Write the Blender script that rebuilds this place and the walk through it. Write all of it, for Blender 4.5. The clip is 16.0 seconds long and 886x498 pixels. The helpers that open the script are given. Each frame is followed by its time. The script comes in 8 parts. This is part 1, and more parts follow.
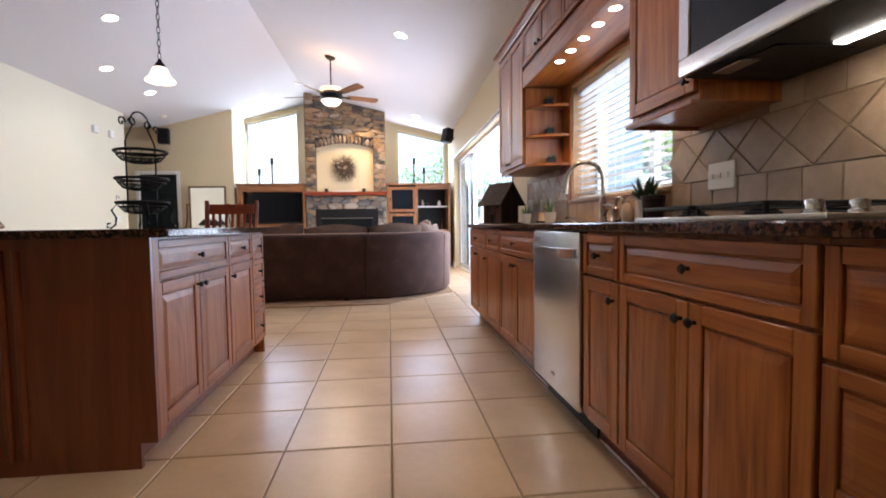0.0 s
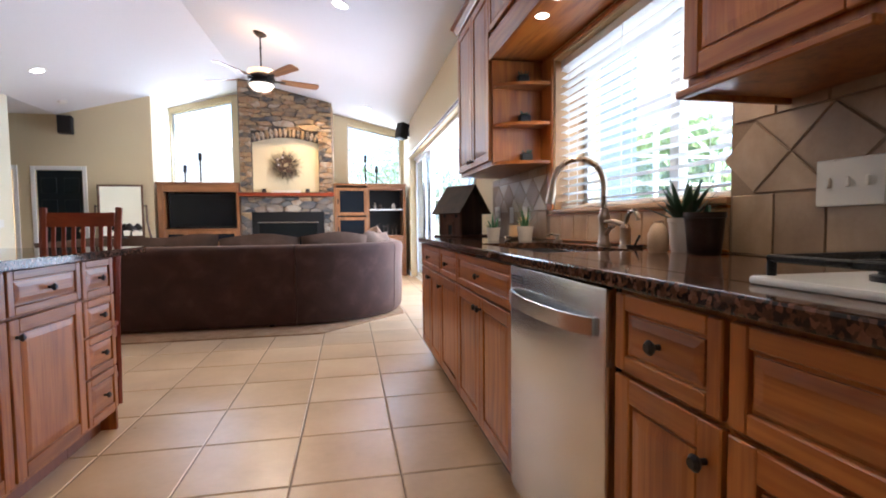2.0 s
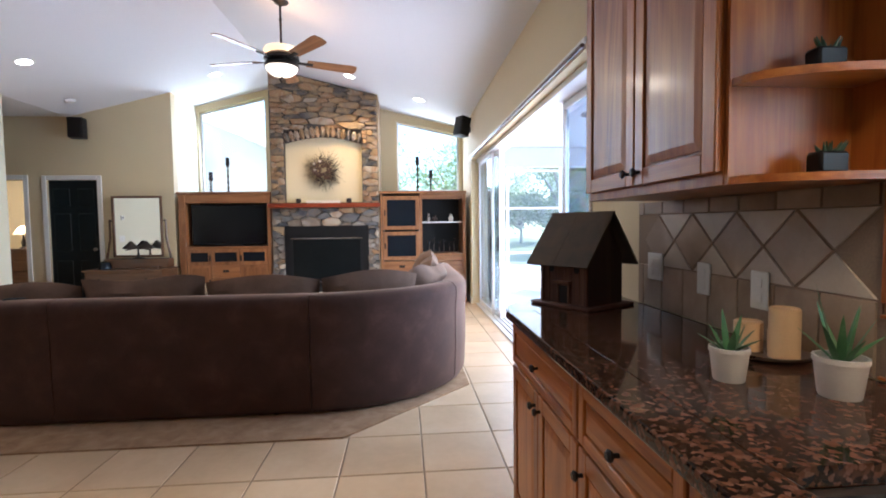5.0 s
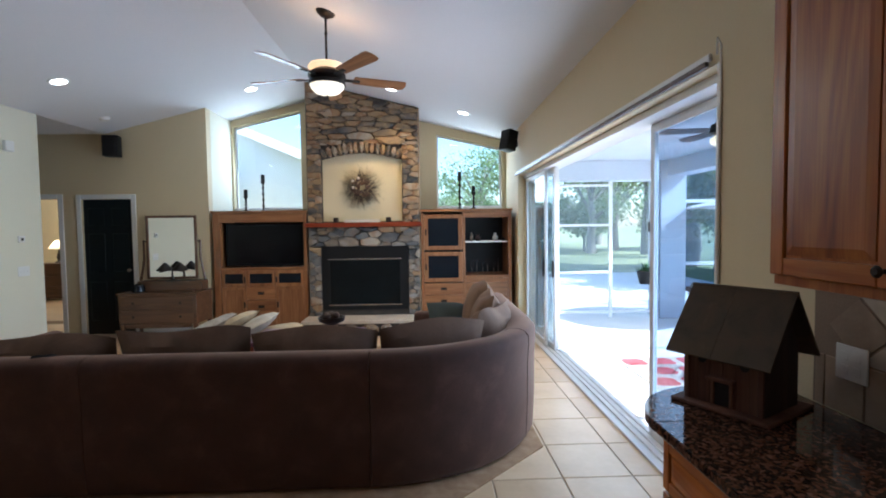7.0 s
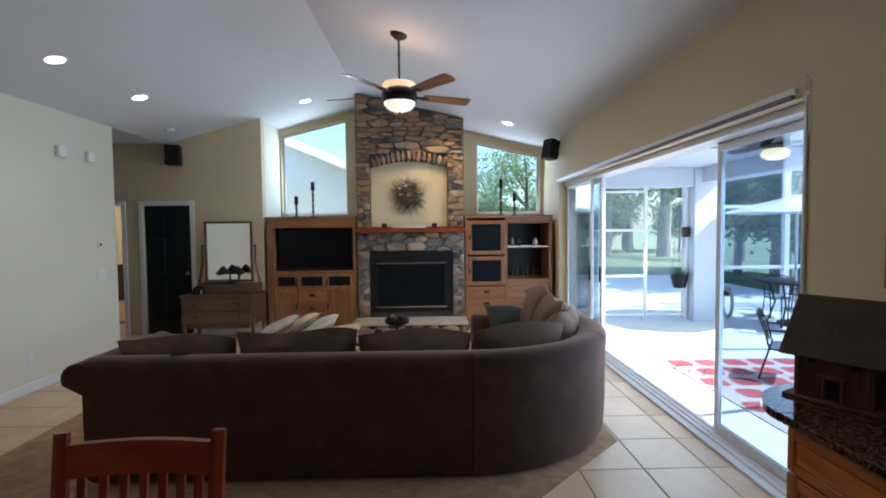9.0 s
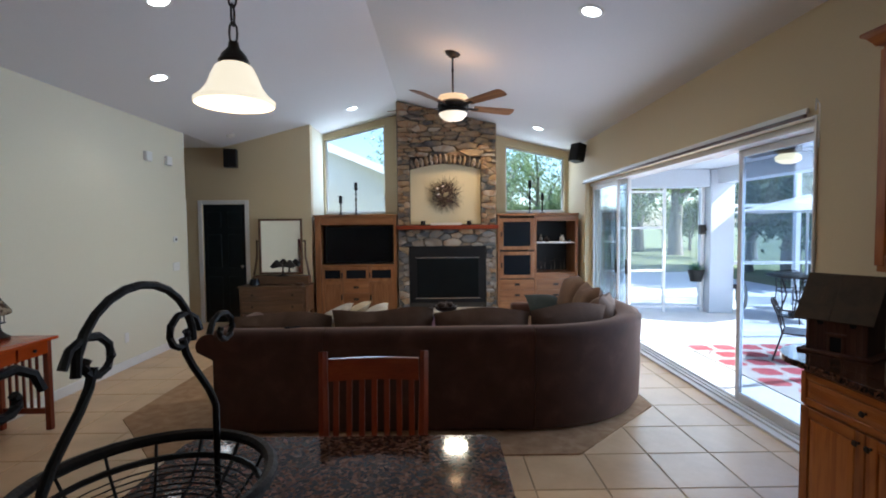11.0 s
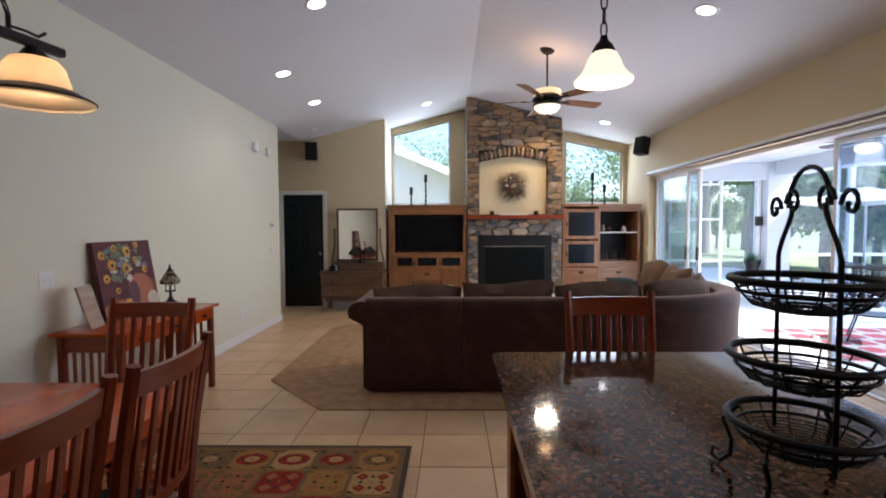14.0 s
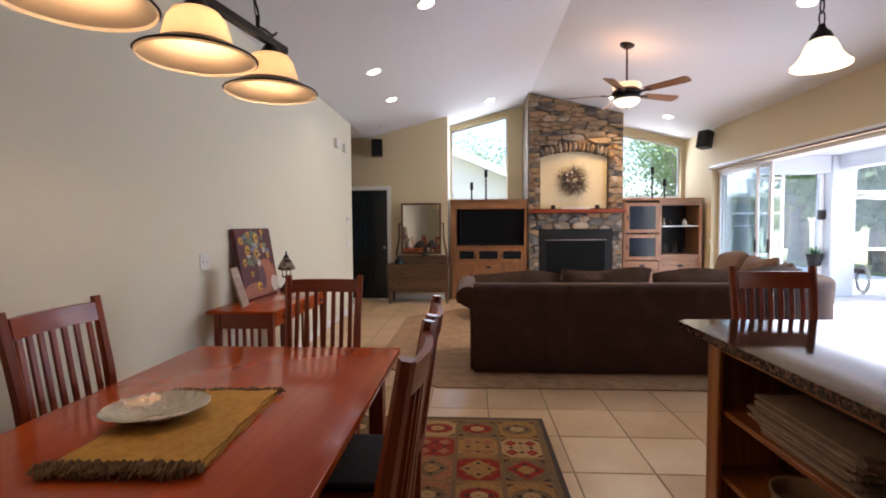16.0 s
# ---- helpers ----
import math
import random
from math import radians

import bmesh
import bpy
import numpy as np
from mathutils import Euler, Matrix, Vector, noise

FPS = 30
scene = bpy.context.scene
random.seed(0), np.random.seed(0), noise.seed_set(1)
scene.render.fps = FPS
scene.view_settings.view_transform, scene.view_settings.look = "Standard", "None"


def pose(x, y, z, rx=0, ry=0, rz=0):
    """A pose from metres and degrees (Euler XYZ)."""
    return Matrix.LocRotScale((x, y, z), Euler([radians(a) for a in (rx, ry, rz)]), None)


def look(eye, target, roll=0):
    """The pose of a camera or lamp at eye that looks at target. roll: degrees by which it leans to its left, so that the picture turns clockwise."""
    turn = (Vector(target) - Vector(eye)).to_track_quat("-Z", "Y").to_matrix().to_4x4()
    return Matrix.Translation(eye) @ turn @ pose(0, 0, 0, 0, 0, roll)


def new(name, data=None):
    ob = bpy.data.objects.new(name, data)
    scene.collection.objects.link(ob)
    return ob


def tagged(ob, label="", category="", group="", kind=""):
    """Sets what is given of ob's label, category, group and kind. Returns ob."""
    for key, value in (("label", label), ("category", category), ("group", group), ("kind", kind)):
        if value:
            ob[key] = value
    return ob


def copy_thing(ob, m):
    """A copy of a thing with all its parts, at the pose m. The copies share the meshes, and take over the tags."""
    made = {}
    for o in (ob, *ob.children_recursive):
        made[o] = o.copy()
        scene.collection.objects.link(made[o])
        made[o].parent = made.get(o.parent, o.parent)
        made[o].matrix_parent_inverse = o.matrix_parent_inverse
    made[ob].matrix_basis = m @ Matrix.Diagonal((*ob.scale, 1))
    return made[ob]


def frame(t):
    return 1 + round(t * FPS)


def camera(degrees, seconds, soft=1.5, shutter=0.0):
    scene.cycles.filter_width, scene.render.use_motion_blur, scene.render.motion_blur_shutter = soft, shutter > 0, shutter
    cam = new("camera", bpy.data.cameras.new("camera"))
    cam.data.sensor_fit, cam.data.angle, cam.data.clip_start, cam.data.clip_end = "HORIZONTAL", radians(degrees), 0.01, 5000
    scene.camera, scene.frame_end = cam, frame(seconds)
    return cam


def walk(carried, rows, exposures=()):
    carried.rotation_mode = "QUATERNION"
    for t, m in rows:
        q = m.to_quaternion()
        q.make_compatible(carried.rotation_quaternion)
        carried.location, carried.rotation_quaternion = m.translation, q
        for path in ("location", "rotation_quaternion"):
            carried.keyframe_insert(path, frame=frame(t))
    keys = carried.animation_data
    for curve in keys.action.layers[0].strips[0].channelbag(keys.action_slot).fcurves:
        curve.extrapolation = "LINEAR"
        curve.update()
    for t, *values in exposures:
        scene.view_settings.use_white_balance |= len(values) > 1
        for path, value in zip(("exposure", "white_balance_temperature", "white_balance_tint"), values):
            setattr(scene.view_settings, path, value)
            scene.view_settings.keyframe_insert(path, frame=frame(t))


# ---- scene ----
cam = camera(85.8, 16.0, soft=1.9)
PATH = [
    (0, (0.339, 0.187, 0.922), (0.564, 2.172, 0.82), -0.8),
    (0.5, (0.412, 0.399, 0.937), (0.746, 2.368, 0.836), -0.7),
    (1, (0.5, 0.625, 0.964), (0.879, 2.586, 0.863), -0.7),
    (1.5, (0.561, 0.896, 0.982), (0.945, 2.856, 0.88), -0.7),
    (2, (0.583, 1.156, 1.024), (0.968, 3.116, 0.92), -0.6),
    (2.5, (0.625, 1.423, 1.06), (0.993, 3.387, 0.956), -0.6),
    (3, (0.658, 1.693, 1.095), (0.991, 3.662, 0.991), -0.6),
    (3.5, (0.656, 1.988, 1.137), (0.955, 3.963, 1.032), -0.6),
    (4, (0.697, 2.303, 1.18), (0.955, 4.283, 1.074), -0.6),
    (4.5, (0.712, 2.6, 1.224), (0.919, 4.586, 1.117), -0.6),
    (5, (0.688, 2.881, 1.291), (0.85, 4.872, 1.187), -0.7),
    (7.5, (0.267, 3.367, 1.611), (0.329, 5.364, 1.522), -0.6),
    (8, (0.119, 3.285, 1.643), (0.174, 5.282, 1.556), -0.5),
    (8.5, (-0.067, 3.186, 1.642), (-0.019, 5.183, 1.551), -0.5),
    (9, (-0.195, 3.084, 1.64), (-0.153, 5.081, 1.551), -0.6),
    (11.5, (-0.828, 2.363, 1.581), (-0.817, 4.361, 1.489), -0.5),
    (12, (-0.99, 2.305, 1.538), (-0.983, 4.303, 1.447), -0.5),
    (12.5, (-1.133, 2.27, 1.522), (-1.137, 4.267, 1.427), -0.5),
    (13, (-1.273, 2.217, 1.527), (-1.287, 4.215, 1.437), -0.4),
    (13.5, (-1.459, 2.133, 1.5), (-1.484, 4.131, 1.41), -0.4),
    (14, (-1.661, 2.057, 1.443), (-1.698, 4.055, 1.35), -0.3),
    (14.5, (-1.851, 2.001, 1.419), (-1.904, 3.998, 1.326), -0.3),
    (15, (-2.047, 1.924, 1.4), (-2.122, 3.921, 1.312), -0.4),
    (15.5, (-2.239, 1.835, 1.364), (-2.337, 3.83, 1.27), -0.4),
    (16, (-2.415, 1.827, 1.347), (-2.535, 3.821, 1.253), -0.4),
]
EXPOSURES = [(0.0, 2.42, 5650, 17), (2.0, 2.52, 5550, 16), (4.0, 2.26, 5400, 14), (5.2, 2.12, 5350, 13), (7.3, 1.42, 5150, 6), (9.2, 1.23, 5150, 6), (11.5, 1.27, 5400, 10), (14.0, 1.53, 5600, 15), (16.0, 1.88, 5980, 19)]
walk(cam, [(t, look(eye, target, roll)) for t, eye, target, roll in PATH], EXPOSURES)

# ---- light ----
SUN_EL, SUN_AZ = 41.0, 108.0
world = bpy.data.worlds.new("sky")
scene.world = world
world.use_nodes = True
wn = world.node_tree.nodes
sky = wn.new("ShaderNodeTexSky")
sky.sky_type = "NISHITA"
sky.sun_disc = False
sky.sun_elevation = radians(SUN_EL)
sky.sun_rotation = radians(SUN_AZ)
wn["Background"].inputs["Strength"].default_value = 0.15
world.node_tree.links.new(sky.outputs[0], wn["Background"].inputs["Color"])


def lamp(name, kind, m, energy, color=(1, 1, 1), **k):
    d = bpy.data.lights.new(name, kind)
    d.energy, d.color = energy, color
    if kind == "AREA":
        d.shape = k.get("shape", "RECTANGLE")
        d.size, d.size_y = k.get("size", 1), k.get("size_y", 1)
        d.spread = radians(k.get("spread", 180))
    elif kind == "SUN":
        d.angle = radians(k.get("angle", 0.5))
    else:
        d.shadow_soft_size = k.get("radius", 0.03)
        if kind == "SPOT":
            d.spot_size, d.spot_blend = radians(k.get("cone", 100)), 0.6
    ob = new(name, d)
    ob.matrix_world = m
    return ob


sun_to = Vector((math.sin(radians(SUN_AZ)) * math.cos(radians(SUN_EL)), math.cos(radians(SUN_AZ)) * math.cos(radians(SUN_EL)), math.sin(radians(SUN_EL))))
lamp("sun", "SUN", look(sun_to * 60, (0, 0, 0)), 5.0, (1.0, 0.95, 0.86), angle=0.5)
DAY = (0.90, 0.95, 1.0)
# daylight through the openings
lamp("daylight_slider", "AREA", look((2.06, 8.0, 1.20), (-1.0, 8.0, 1.15)), 27, DAY, size=4.6, size_y=1.7, spread=160)
lamp("daylight_sink", "AREA", look((1.93, 3.12, 1.55), (0.0, 3.12, 1.1)), 0.9, DAY, size=1.25, size_y=0.8)
lamp("daylight_clerestory_left", "AREA", look((-2.25, 11.6, 2.65), (-2.4, 8.0, 1.9)), 7.5, DAY, size=1.0, size_y=1.3)
lamp("daylight_clerestory_right", "AREA", look((1.14, 11.6, 2.5), (0.6, 8.0, 1.4)), 5, DAY, size=1.0, size_y=1.1)

# ---- materials ----


def nodes_of(name):
    m = bpy.data.materials.new(name)
    m.use_nodes = True
    t = m.node_tree
    return m, t, t.nodes["Principled BSDF"]


def plain(name, color, rough=0.5, metal=0.0, vary=0.12, scale=18.0, bump=0.15, coat=0.0, spec=0.5, fine=160.0):
    """A surface of one colour with mottling, grain and fine relief."""
    m, t, p = nodes_of(name)
    n, l = t.nodes, t.links
    tc = n.new("ShaderNodeTexCoord")
    a = n.new("ShaderNodeTexNoise")
    a.inputs["Scale"].default_value, a.inputs["Detail"].default_value = scale * 0.25, 4
    b = n.new("ShaderNodeTexNoise")
    b.inputs["Scale"].default_value, b.inputs["Detail"].default_value = fine, 3
    l.new(tc.outputs["Object"], a.inputs["Vector"])
    l.new(tc.outputs["Object"], b.inputs["Vector"])
    add = n.new("ShaderNodeMath")
    add.operation = "ADD"
    l.new(a.outputs["Fac"], add.inputs[0])
    l.new(b.outputs["Fac"], add.inputs[1])
    r = n.new("ShaderNodeMapRange")
    r.inputs["From Min"].default_value, r.inputs["From Max"].default_value = 0.6, 1.4
    r.inputs["To Min"].default_value, r.inputs["To Max"].default_value = 1 - vary, 1 + vary
    l.new(add.outputs[0], r.inputs["Value"])
    mul = n.new("ShaderNodeVectorMath")
    mul.operation = "SCALE"
    mul.inputs[0].default_value = color
    l.new(r.outputs[0], mul.inputs["Scale"])
    l.new(mul.outputs[0], p.inputs["Base Color"])
    rr = n.new("ShaderNodeMapRange")
    rr.inputs["To Min"].default_value, rr.inputs["To Max"].default_value = rough * 0.85, min(1, rough * 1.15)
    l.new(a.outputs["Fac"], rr.inputs["Value"])
    l.new(rr.outputs[0], p.inputs["Roughness"])
    p.inputs["Metallic"].default_value = metal
    p.inputs["Coat Weight"].default_value = coat
    p.inputs["Specular IOR Level"].default_value = spec
    if bump:
        bp = n.new("ShaderNodeBump")
        bp.inputs["Strength"].default_value, bp.inputs["Distance"].default_value = bump, 0.004
        l.new(b.outputs["Fac"], bp.inputs["Height"])
        l.new(bp.outputs[0], p.inputs["Normal"])
    return m


def ramp_node(n, stops):
    r = n.new("ShaderNodeValToRGB")
    e = r.color_ramp.elements
    while len(e) < len(stops):
        e.new(0.5)
    for s, (x, c) in zip(e, stops):
        s.position, s.color = x, (*c, 1)
    return r


def wood(name, dark, mid, light, axis="z", rough=0.32, coat=0.3, size=1.0, figure=0.0):
    """Stained wood with the grain along one axis, and each piece a little different."""
    m, t, p = nodes_of(name)
    n, l = t.nodes, t.links
    tc, info = n.new("ShaderNodeTexCoord"), n.new("ShaderNodeObjectInfo")
    off = n.new("ShaderNodeVectorMath")
    off.operation = "MULTIPLY_ADD"
    off.inputs[1].default_value = (1, 1, 1)
    sc = n.new("ShaderNodeMath")
    sc.operation = "MULTIPLY"
    sc.inputs[1].default_value = 17.0
    l.new(info.outputs["Random"], sc.inputs[0])
    l.new(tc.outputs["Object"], off.inputs[0])
    l.new(sc.outputs[0], off.inputs[2])
    mp = n.new("ShaderNodeMapping")
    k = [14.0 / size] * 3
    k["xyz".index(axis)] = 1.1 / size
    mp.inputs["Scale"].default_value = k
    l.new(off.outputs[0], mp.inputs["Vector"])
    a = n.new("ShaderNodeTexNoise")
    a.inputs["Scale"].default_value, a.inputs["Detail"].default_value, a.inputs["Distortion"].default_value = 1.0, 5, 1.2
    l.new(mp.outputs[0], a.inputs["Vector"])
    mp2 = n.new("ShaderNodeMapping")
    k2 = [150.0 / size] * 3
    k2["xyz".index(axis)] = 4.0 / size
    mp2.inputs["Scale"].default_value = k2
    l.new(off.outputs[0], mp2.inputs["Vector"])
    b = n.new("ShaderNodeTexNoise")
    b.inputs["Scale"].default_value, b.inputs["Detail"].default_value = 1.0, 2
    l.new(mp2.outputs[0], b.inputs["Vector"])
    mix = n.new("ShaderNodeMath")
    mix.operation = "MULTIPLY_ADD"
    mix.inputs[1].default_value = 0.4
    l.new(b.outputs["Fac"], mix.inputs[0])
    l.new(a.outputs["Fac"], mix.inputs[2])
    # cathedral figure: rings stretched along the grain
    mp3 = n.new("ShaderNodeMapping")
    k3 = [3.2 / size] * 3
    k3["xyz".index(axis)] = 0.55 / size
    mp3.inputs["Scale"].default_value = k3
    l.new(off.outputs[0], mp3.inputs["Vector"])
    rings = n.new("ShaderNodeTexNoise")
    rings.inputs["Scale"].default_value, rings.inputs["Detail"].default_value = 1.0, 1.5
    l.new(mp3.outputs[0], rings.inputs["Vector"])
    pp = n.new("ShaderNodeMath")
    pp.operation = "PINGPONG"
    pp.inputs[1].default_value = 0.028
    l.new(rings.outputs["Fac"], pp.inputs[0])
    fig = n.new("ShaderNodeMath")
    fig.operation = "MULTIPLY_ADD"
    fig.inputs[1].default_value = figure
    l.new(pp.outputs[0], fig.inputs[0])
    l.new(mix.outputs[0], fig.inputs[2])
    r = ramp_node(n, [(0.42, dark), (0.68, mid), (0.9, light)])
    l.new(fig.outputs[0], r.inputs["Fac"])
    hs = n.new("ShaderNodeHueSaturation")
    vr = n.new("ShaderNodeMapRange")
    vr.inputs["To Min"].default_value, vr.inputs["To Max"].default_value = 0.88, 1.14
    l.new(info.outputs["Random"], vr.inputs["Value"])
    l.new(vr.outputs[0], hs.inputs["Value"])
    l.new(r.outputs[0], hs.inputs["Color"])
    l.new(hs.outputs[0], p.inputs["Base Color"])
    p.inputs["Roughness"].default_value = rough
    p.inputs["Coat Weight"].default_value = coat
    p.inputs["Coat Roughness"].default_value = 0.15
    bp = n.new("ShaderNodeBump")
    bp.inputs["Strength"].default_value, bp.inputs["Distance"].default_value = 0.25, 0.001
    l.new(b.outputs["Fac"], bp.inputs["Height"])
    l.new(bp.outputs[0], p.inputs["Normal"])
    return m


def mottled(name, stops, scale, rough, bump=0.3, distort=0.4, per_piece=0.15, spec=0.5, detail=6):
    """Stone, tile or fabric: a colour ramp over noise, shifted piece by piece."""
    m, t, p = nodes_of(name)
    n, l = t.nodes, t.links
    tc, info = n.new("ShaderNodeTexCoord"), n.new("ShaderNodeObjectInfo")
    off = n.new("ShaderNodeVectorMath")
    off.operation = "ADD"
    sc = n.new("ShaderNodeMath")
    sc.operation = "MULTIPLY"
    sc.inputs[1].default_value = 40.0
    l.new(info.outputs["Random"], sc.inputs[0])
    l.new(tc.outputs["Object"], off.inputs[0])
    l.new(sc.outputs[0], off.inputs[1])
    a = n.new("ShaderNodeTexNoise")
    a.inputs["Scale"].default_value, a.inputs["Detail"].default_value, a.inputs["Distortion"].default_value = scale, detail, distort
    l.new(off.outputs[0], a.inputs["Vector"])
    f = n.new("ShaderNodeTexNoise")
    f.inputs["Scale"].default_value, f.inputs["Detail"].default_value = scale * 12, 3
    l.new(off.outputs[0], f.inputs["Vector"])
    pr = n.new("ShaderNodeMapRange")
    pr.inputs["To Min"].default_value, pr.inputs["To Max"].default_value = -per_piece, per_piece
    l.new(info.outputs["Random"], pr.inputs["Value"])
    s1 = n.new("ShaderNodeMath")
    s1.operation = "ADD"
    l.new(a.outputs["Fac"], s1.inputs[0])
    l.new(pr.outputs[0], s1.inputs[1])
    s2 = n.new("ShaderNodeMath")
    s2.operation = "MULTIPLY_ADD"
    s2.inputs[1].default_value = 0.16
    l.new(f.outputs["Fac"], s2.inputs[0])
    l.new(s1.outputs[0], s2.inputs[2])
    r = ramp_node(n, stops)
    l.new(s2.outputs[0], r.inputs["Fac"])
    l.new(r.outputs[0], p.inputs["Base Color"])
    rr = n.new("ShaderNodeMapRange")
    rr.inputs["To Min"].default_value, rr.inputs["To Max"].default_value = rough * 0.75, min(1, rough * 1.25)
    l.new(a.outputs["Fac"], rr.inputs["Value"])
    l.new(rr.outputs[0], p.inputs["Roughness"])
    p.inputs["Specular IOR Level"].default_value = spec
    bp = n.new("ShaderNodeBump")
    bp.inputs["Strength"].default_value, bp.inputs["Distance"].default_value = bump, 0.006
    l.new(s2.outputs[0], bp.inputs["Height"])
    l.new(bp.outputs[0], p.inputs["Normal"])
    return m


def granite(name):
    """Polished granite: angular rust and tan grains in a black and brown ground."""
    m, t, p = nodes_of(name)
    n, l = t.nodes, t.links
    tc = n.new("ShaderNodeTexCoord")
    warp = n.new("ShaderNodeTexNoise")
    warp.inputs["Scale"].default_value, warp.inputs["Detail"].default_value = 70, 3
    l.new(tc.outputs["Object"], warp.inputs["Vector"])
    sh = n.new("ShaderNodeVectorMath")
    sh.operation = "MULTIPLY_ADD"
    sh.inputs[1].default_value = (0.016, 0.016, 0.016)
    l.new(warp.outputs["Color"], sh.inputs[0])
    l.new(tc.outputs["Object"], sh.inputs[2])
    v = n.new("ShaderNodeTexVoronoi")
    v.inputs["Scale"].default_value = 105
    l.new(sh.outputs[0], v.inputs["Vector"])
    fine = n.new("ShaderNodeTexNoise")
    fine.inputs["Scale"].default_value, fine.inputs["Detail"].default_value = 160, 4
    big = n.new("ShaderNodeTexNoise")
    big.inputs["Scale"].default_value, big.inputs["Detail"].default_value = 6, 2
    l.new(tc.outputs["Object"], fine.inputs["Vector"])
    l.new(tc.outputs["Object"], big.inputs["Vector"])
    sep = n.new("ShaderNodeSeparateColor")
    l.new(v.outputs["Color"], sep.inputs[0])
    s1, s2 = n.new("ShaderNodeMath"), n.new("ShaderNodeMath")
    s1.operation = s2.operation = "MULTIPLY_ADD"
    s1.inputs[1].default_value, s2.inputs[1].default_value = 0.35, 0.30
    l.new(fine.outputs["Fac"], s1.inputs[0])
    l.new(sep.outputs[0], s1.inputs[2])
    l.new(big.outputs["Fac"], s2.inputs[0])
    l.new(s1.outputs[0], s2.inputs[2])
    sub = n.new("ShaderNodeMath")
    sub.operation = "SUBTRACT"
    sub.inputs[1].default_value = 0.325
    l.new(s2.outputs[0], sub.inputs[0])
    r = ramp_node(n, [(0.22, (0.016, 0.011, 0.009)), (0.40, (0.042, 0.022, 0.014)), (0.64, (0.082, 0.037, 0.021)), (0.86, (0.13, 0.058, 0.034)), (1.0, (0.17, 0.088, 0.058))])
    l.new(sub.outputs[0], r.inputs["Fac"])
    l.new(r.outputs[0], p.inputs["Base Color"])
    p.inputs["Roughness"].default_value = 0.07
    p.inputs["Specular IOR Level"].default_value = 0.30
    return m


def glowing(name, color, strength, base=None):
    m, t, p = nodes_of(name)
    p.inputs["Base Color"].default_value = (*(base or color), 1)
    p.inputs["Emission Color"].default_value = (*color, 1)
    p.inputs["Emission Strength"].default_value = strength
    p.inputs["Roughness"].default_value = 0.4
    return m


def clear_glass(name, tint=(0.95, 0.98, 0.98), rough=0.0):
    """Thin pane: clear straight through, with a mirror sheen at a slant."""
    m, t, p = nodes_of(name)
    n, l = t.nodes, t.links
    n.remove(p)
    tr, gl, mx, fr = n.new("ShaderNodeBsdfTransparent"), n.new("ShaderNodeBsdfGlossy"), n.new("ShaderNodeMixShader"), n.new("ShaderNodeLayerWeight")
    tr.inputs["Color"].default_value = (*tint, 1)
    gl.inputs["Roughness"].default_value = rough
    fr.inputs["Blend"].default_value = 0.5
    pw, ma = n.new("ShaderNodeMath"), n.new("ShaderNodeMath")
    pw.operation, ma.operation = "POWER", "MULTIPLY_ADD"
    pw.inputs[1].default_value = 4.0
    ma.inputs[1].default_value, ma.inputs[2].default_value = 0.8, 0.035
    l.new(fr.outputs["Facing"], pw.inputs[0])
    l.new(pw.outputs[0], ma.inputs[0])
    l.new(ma.outputs[0], mx.inputs[0])
    l.new(tr.outputs[0], mx.inputs[1])
    l.new(gl.outputs[0], mx.inputs[2])
    l.new(mx.outputs[0], n["Material Output"].inputs["Surface"])
    return m


OAK = ((0.15, 0.034, 0.004), (0.305, 0.085, 0.010), (0.42, 0.142, 0.022))
M_OAK = wood("oak_upright", *OAK, axis="z", rough=0.36, coat=0.12, figure=5.0)
M_OAK_Y = wood("oak_along", *OAK, axis="y", rough=0.36, coat=0.12, figure=5.0)
M_OAK_X = wood("oak_across", *OAK, axis="x", rough=0.36, coat=0.12, figure=5.0)
# darker, more even oak for the end panel, toe kicks and plinths
M_OAK_SIDE = wood("oak_darker", (0.15, 0.034, 0.008), (0.20, 0.049, 0.012), (0.24, 0.066, 0.017), axis="z")
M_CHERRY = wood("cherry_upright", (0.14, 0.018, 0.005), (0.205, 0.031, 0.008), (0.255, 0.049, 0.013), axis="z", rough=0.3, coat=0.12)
# brighter and more orange than the upright and across cherry
M_CHERRY_Y = wood("bright_cherry_along", (0.36, 0.050, 0.006), (0.41, 0.063, 0.008), (0.45, 0.076, 0.012), axis="y", rough=0.15, coat=0.06)
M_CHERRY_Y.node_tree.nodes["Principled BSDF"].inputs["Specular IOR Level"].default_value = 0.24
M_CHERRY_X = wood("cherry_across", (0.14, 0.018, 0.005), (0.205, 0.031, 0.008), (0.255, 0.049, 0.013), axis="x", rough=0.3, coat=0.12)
M_MISSION = wood("mission_oak", (0.14, 0.055, 0.02), (0.25, 0.105, 0.038), (0.33, 0.155, 0.062), axis="z", rough=0.4)
M_MISSION_X = wood("mission_oak_across", (0.14, 0.055, 0.02), (0.25, 0.105, 0.038), (0.33, 0.155, 0.062), axis="x", rough=0.4)
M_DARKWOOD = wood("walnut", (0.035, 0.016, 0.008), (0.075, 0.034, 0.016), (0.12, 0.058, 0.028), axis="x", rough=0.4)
M_BARN = wood("weathered_barn_wood", (0.015, 0.008, 0.005), (0.034, 0.016, 0.010), (0.055, 0.03, 0.018), axis="z", rough=0.7, coat=0)
M_BARNROOF = wood("weathered_roof_wood", (0.018, 0.012, 0.008), (0.04, 0.026, 0.017), (0.068, 0.046, 0.03), axis="x", rough=0.75, coat=0)
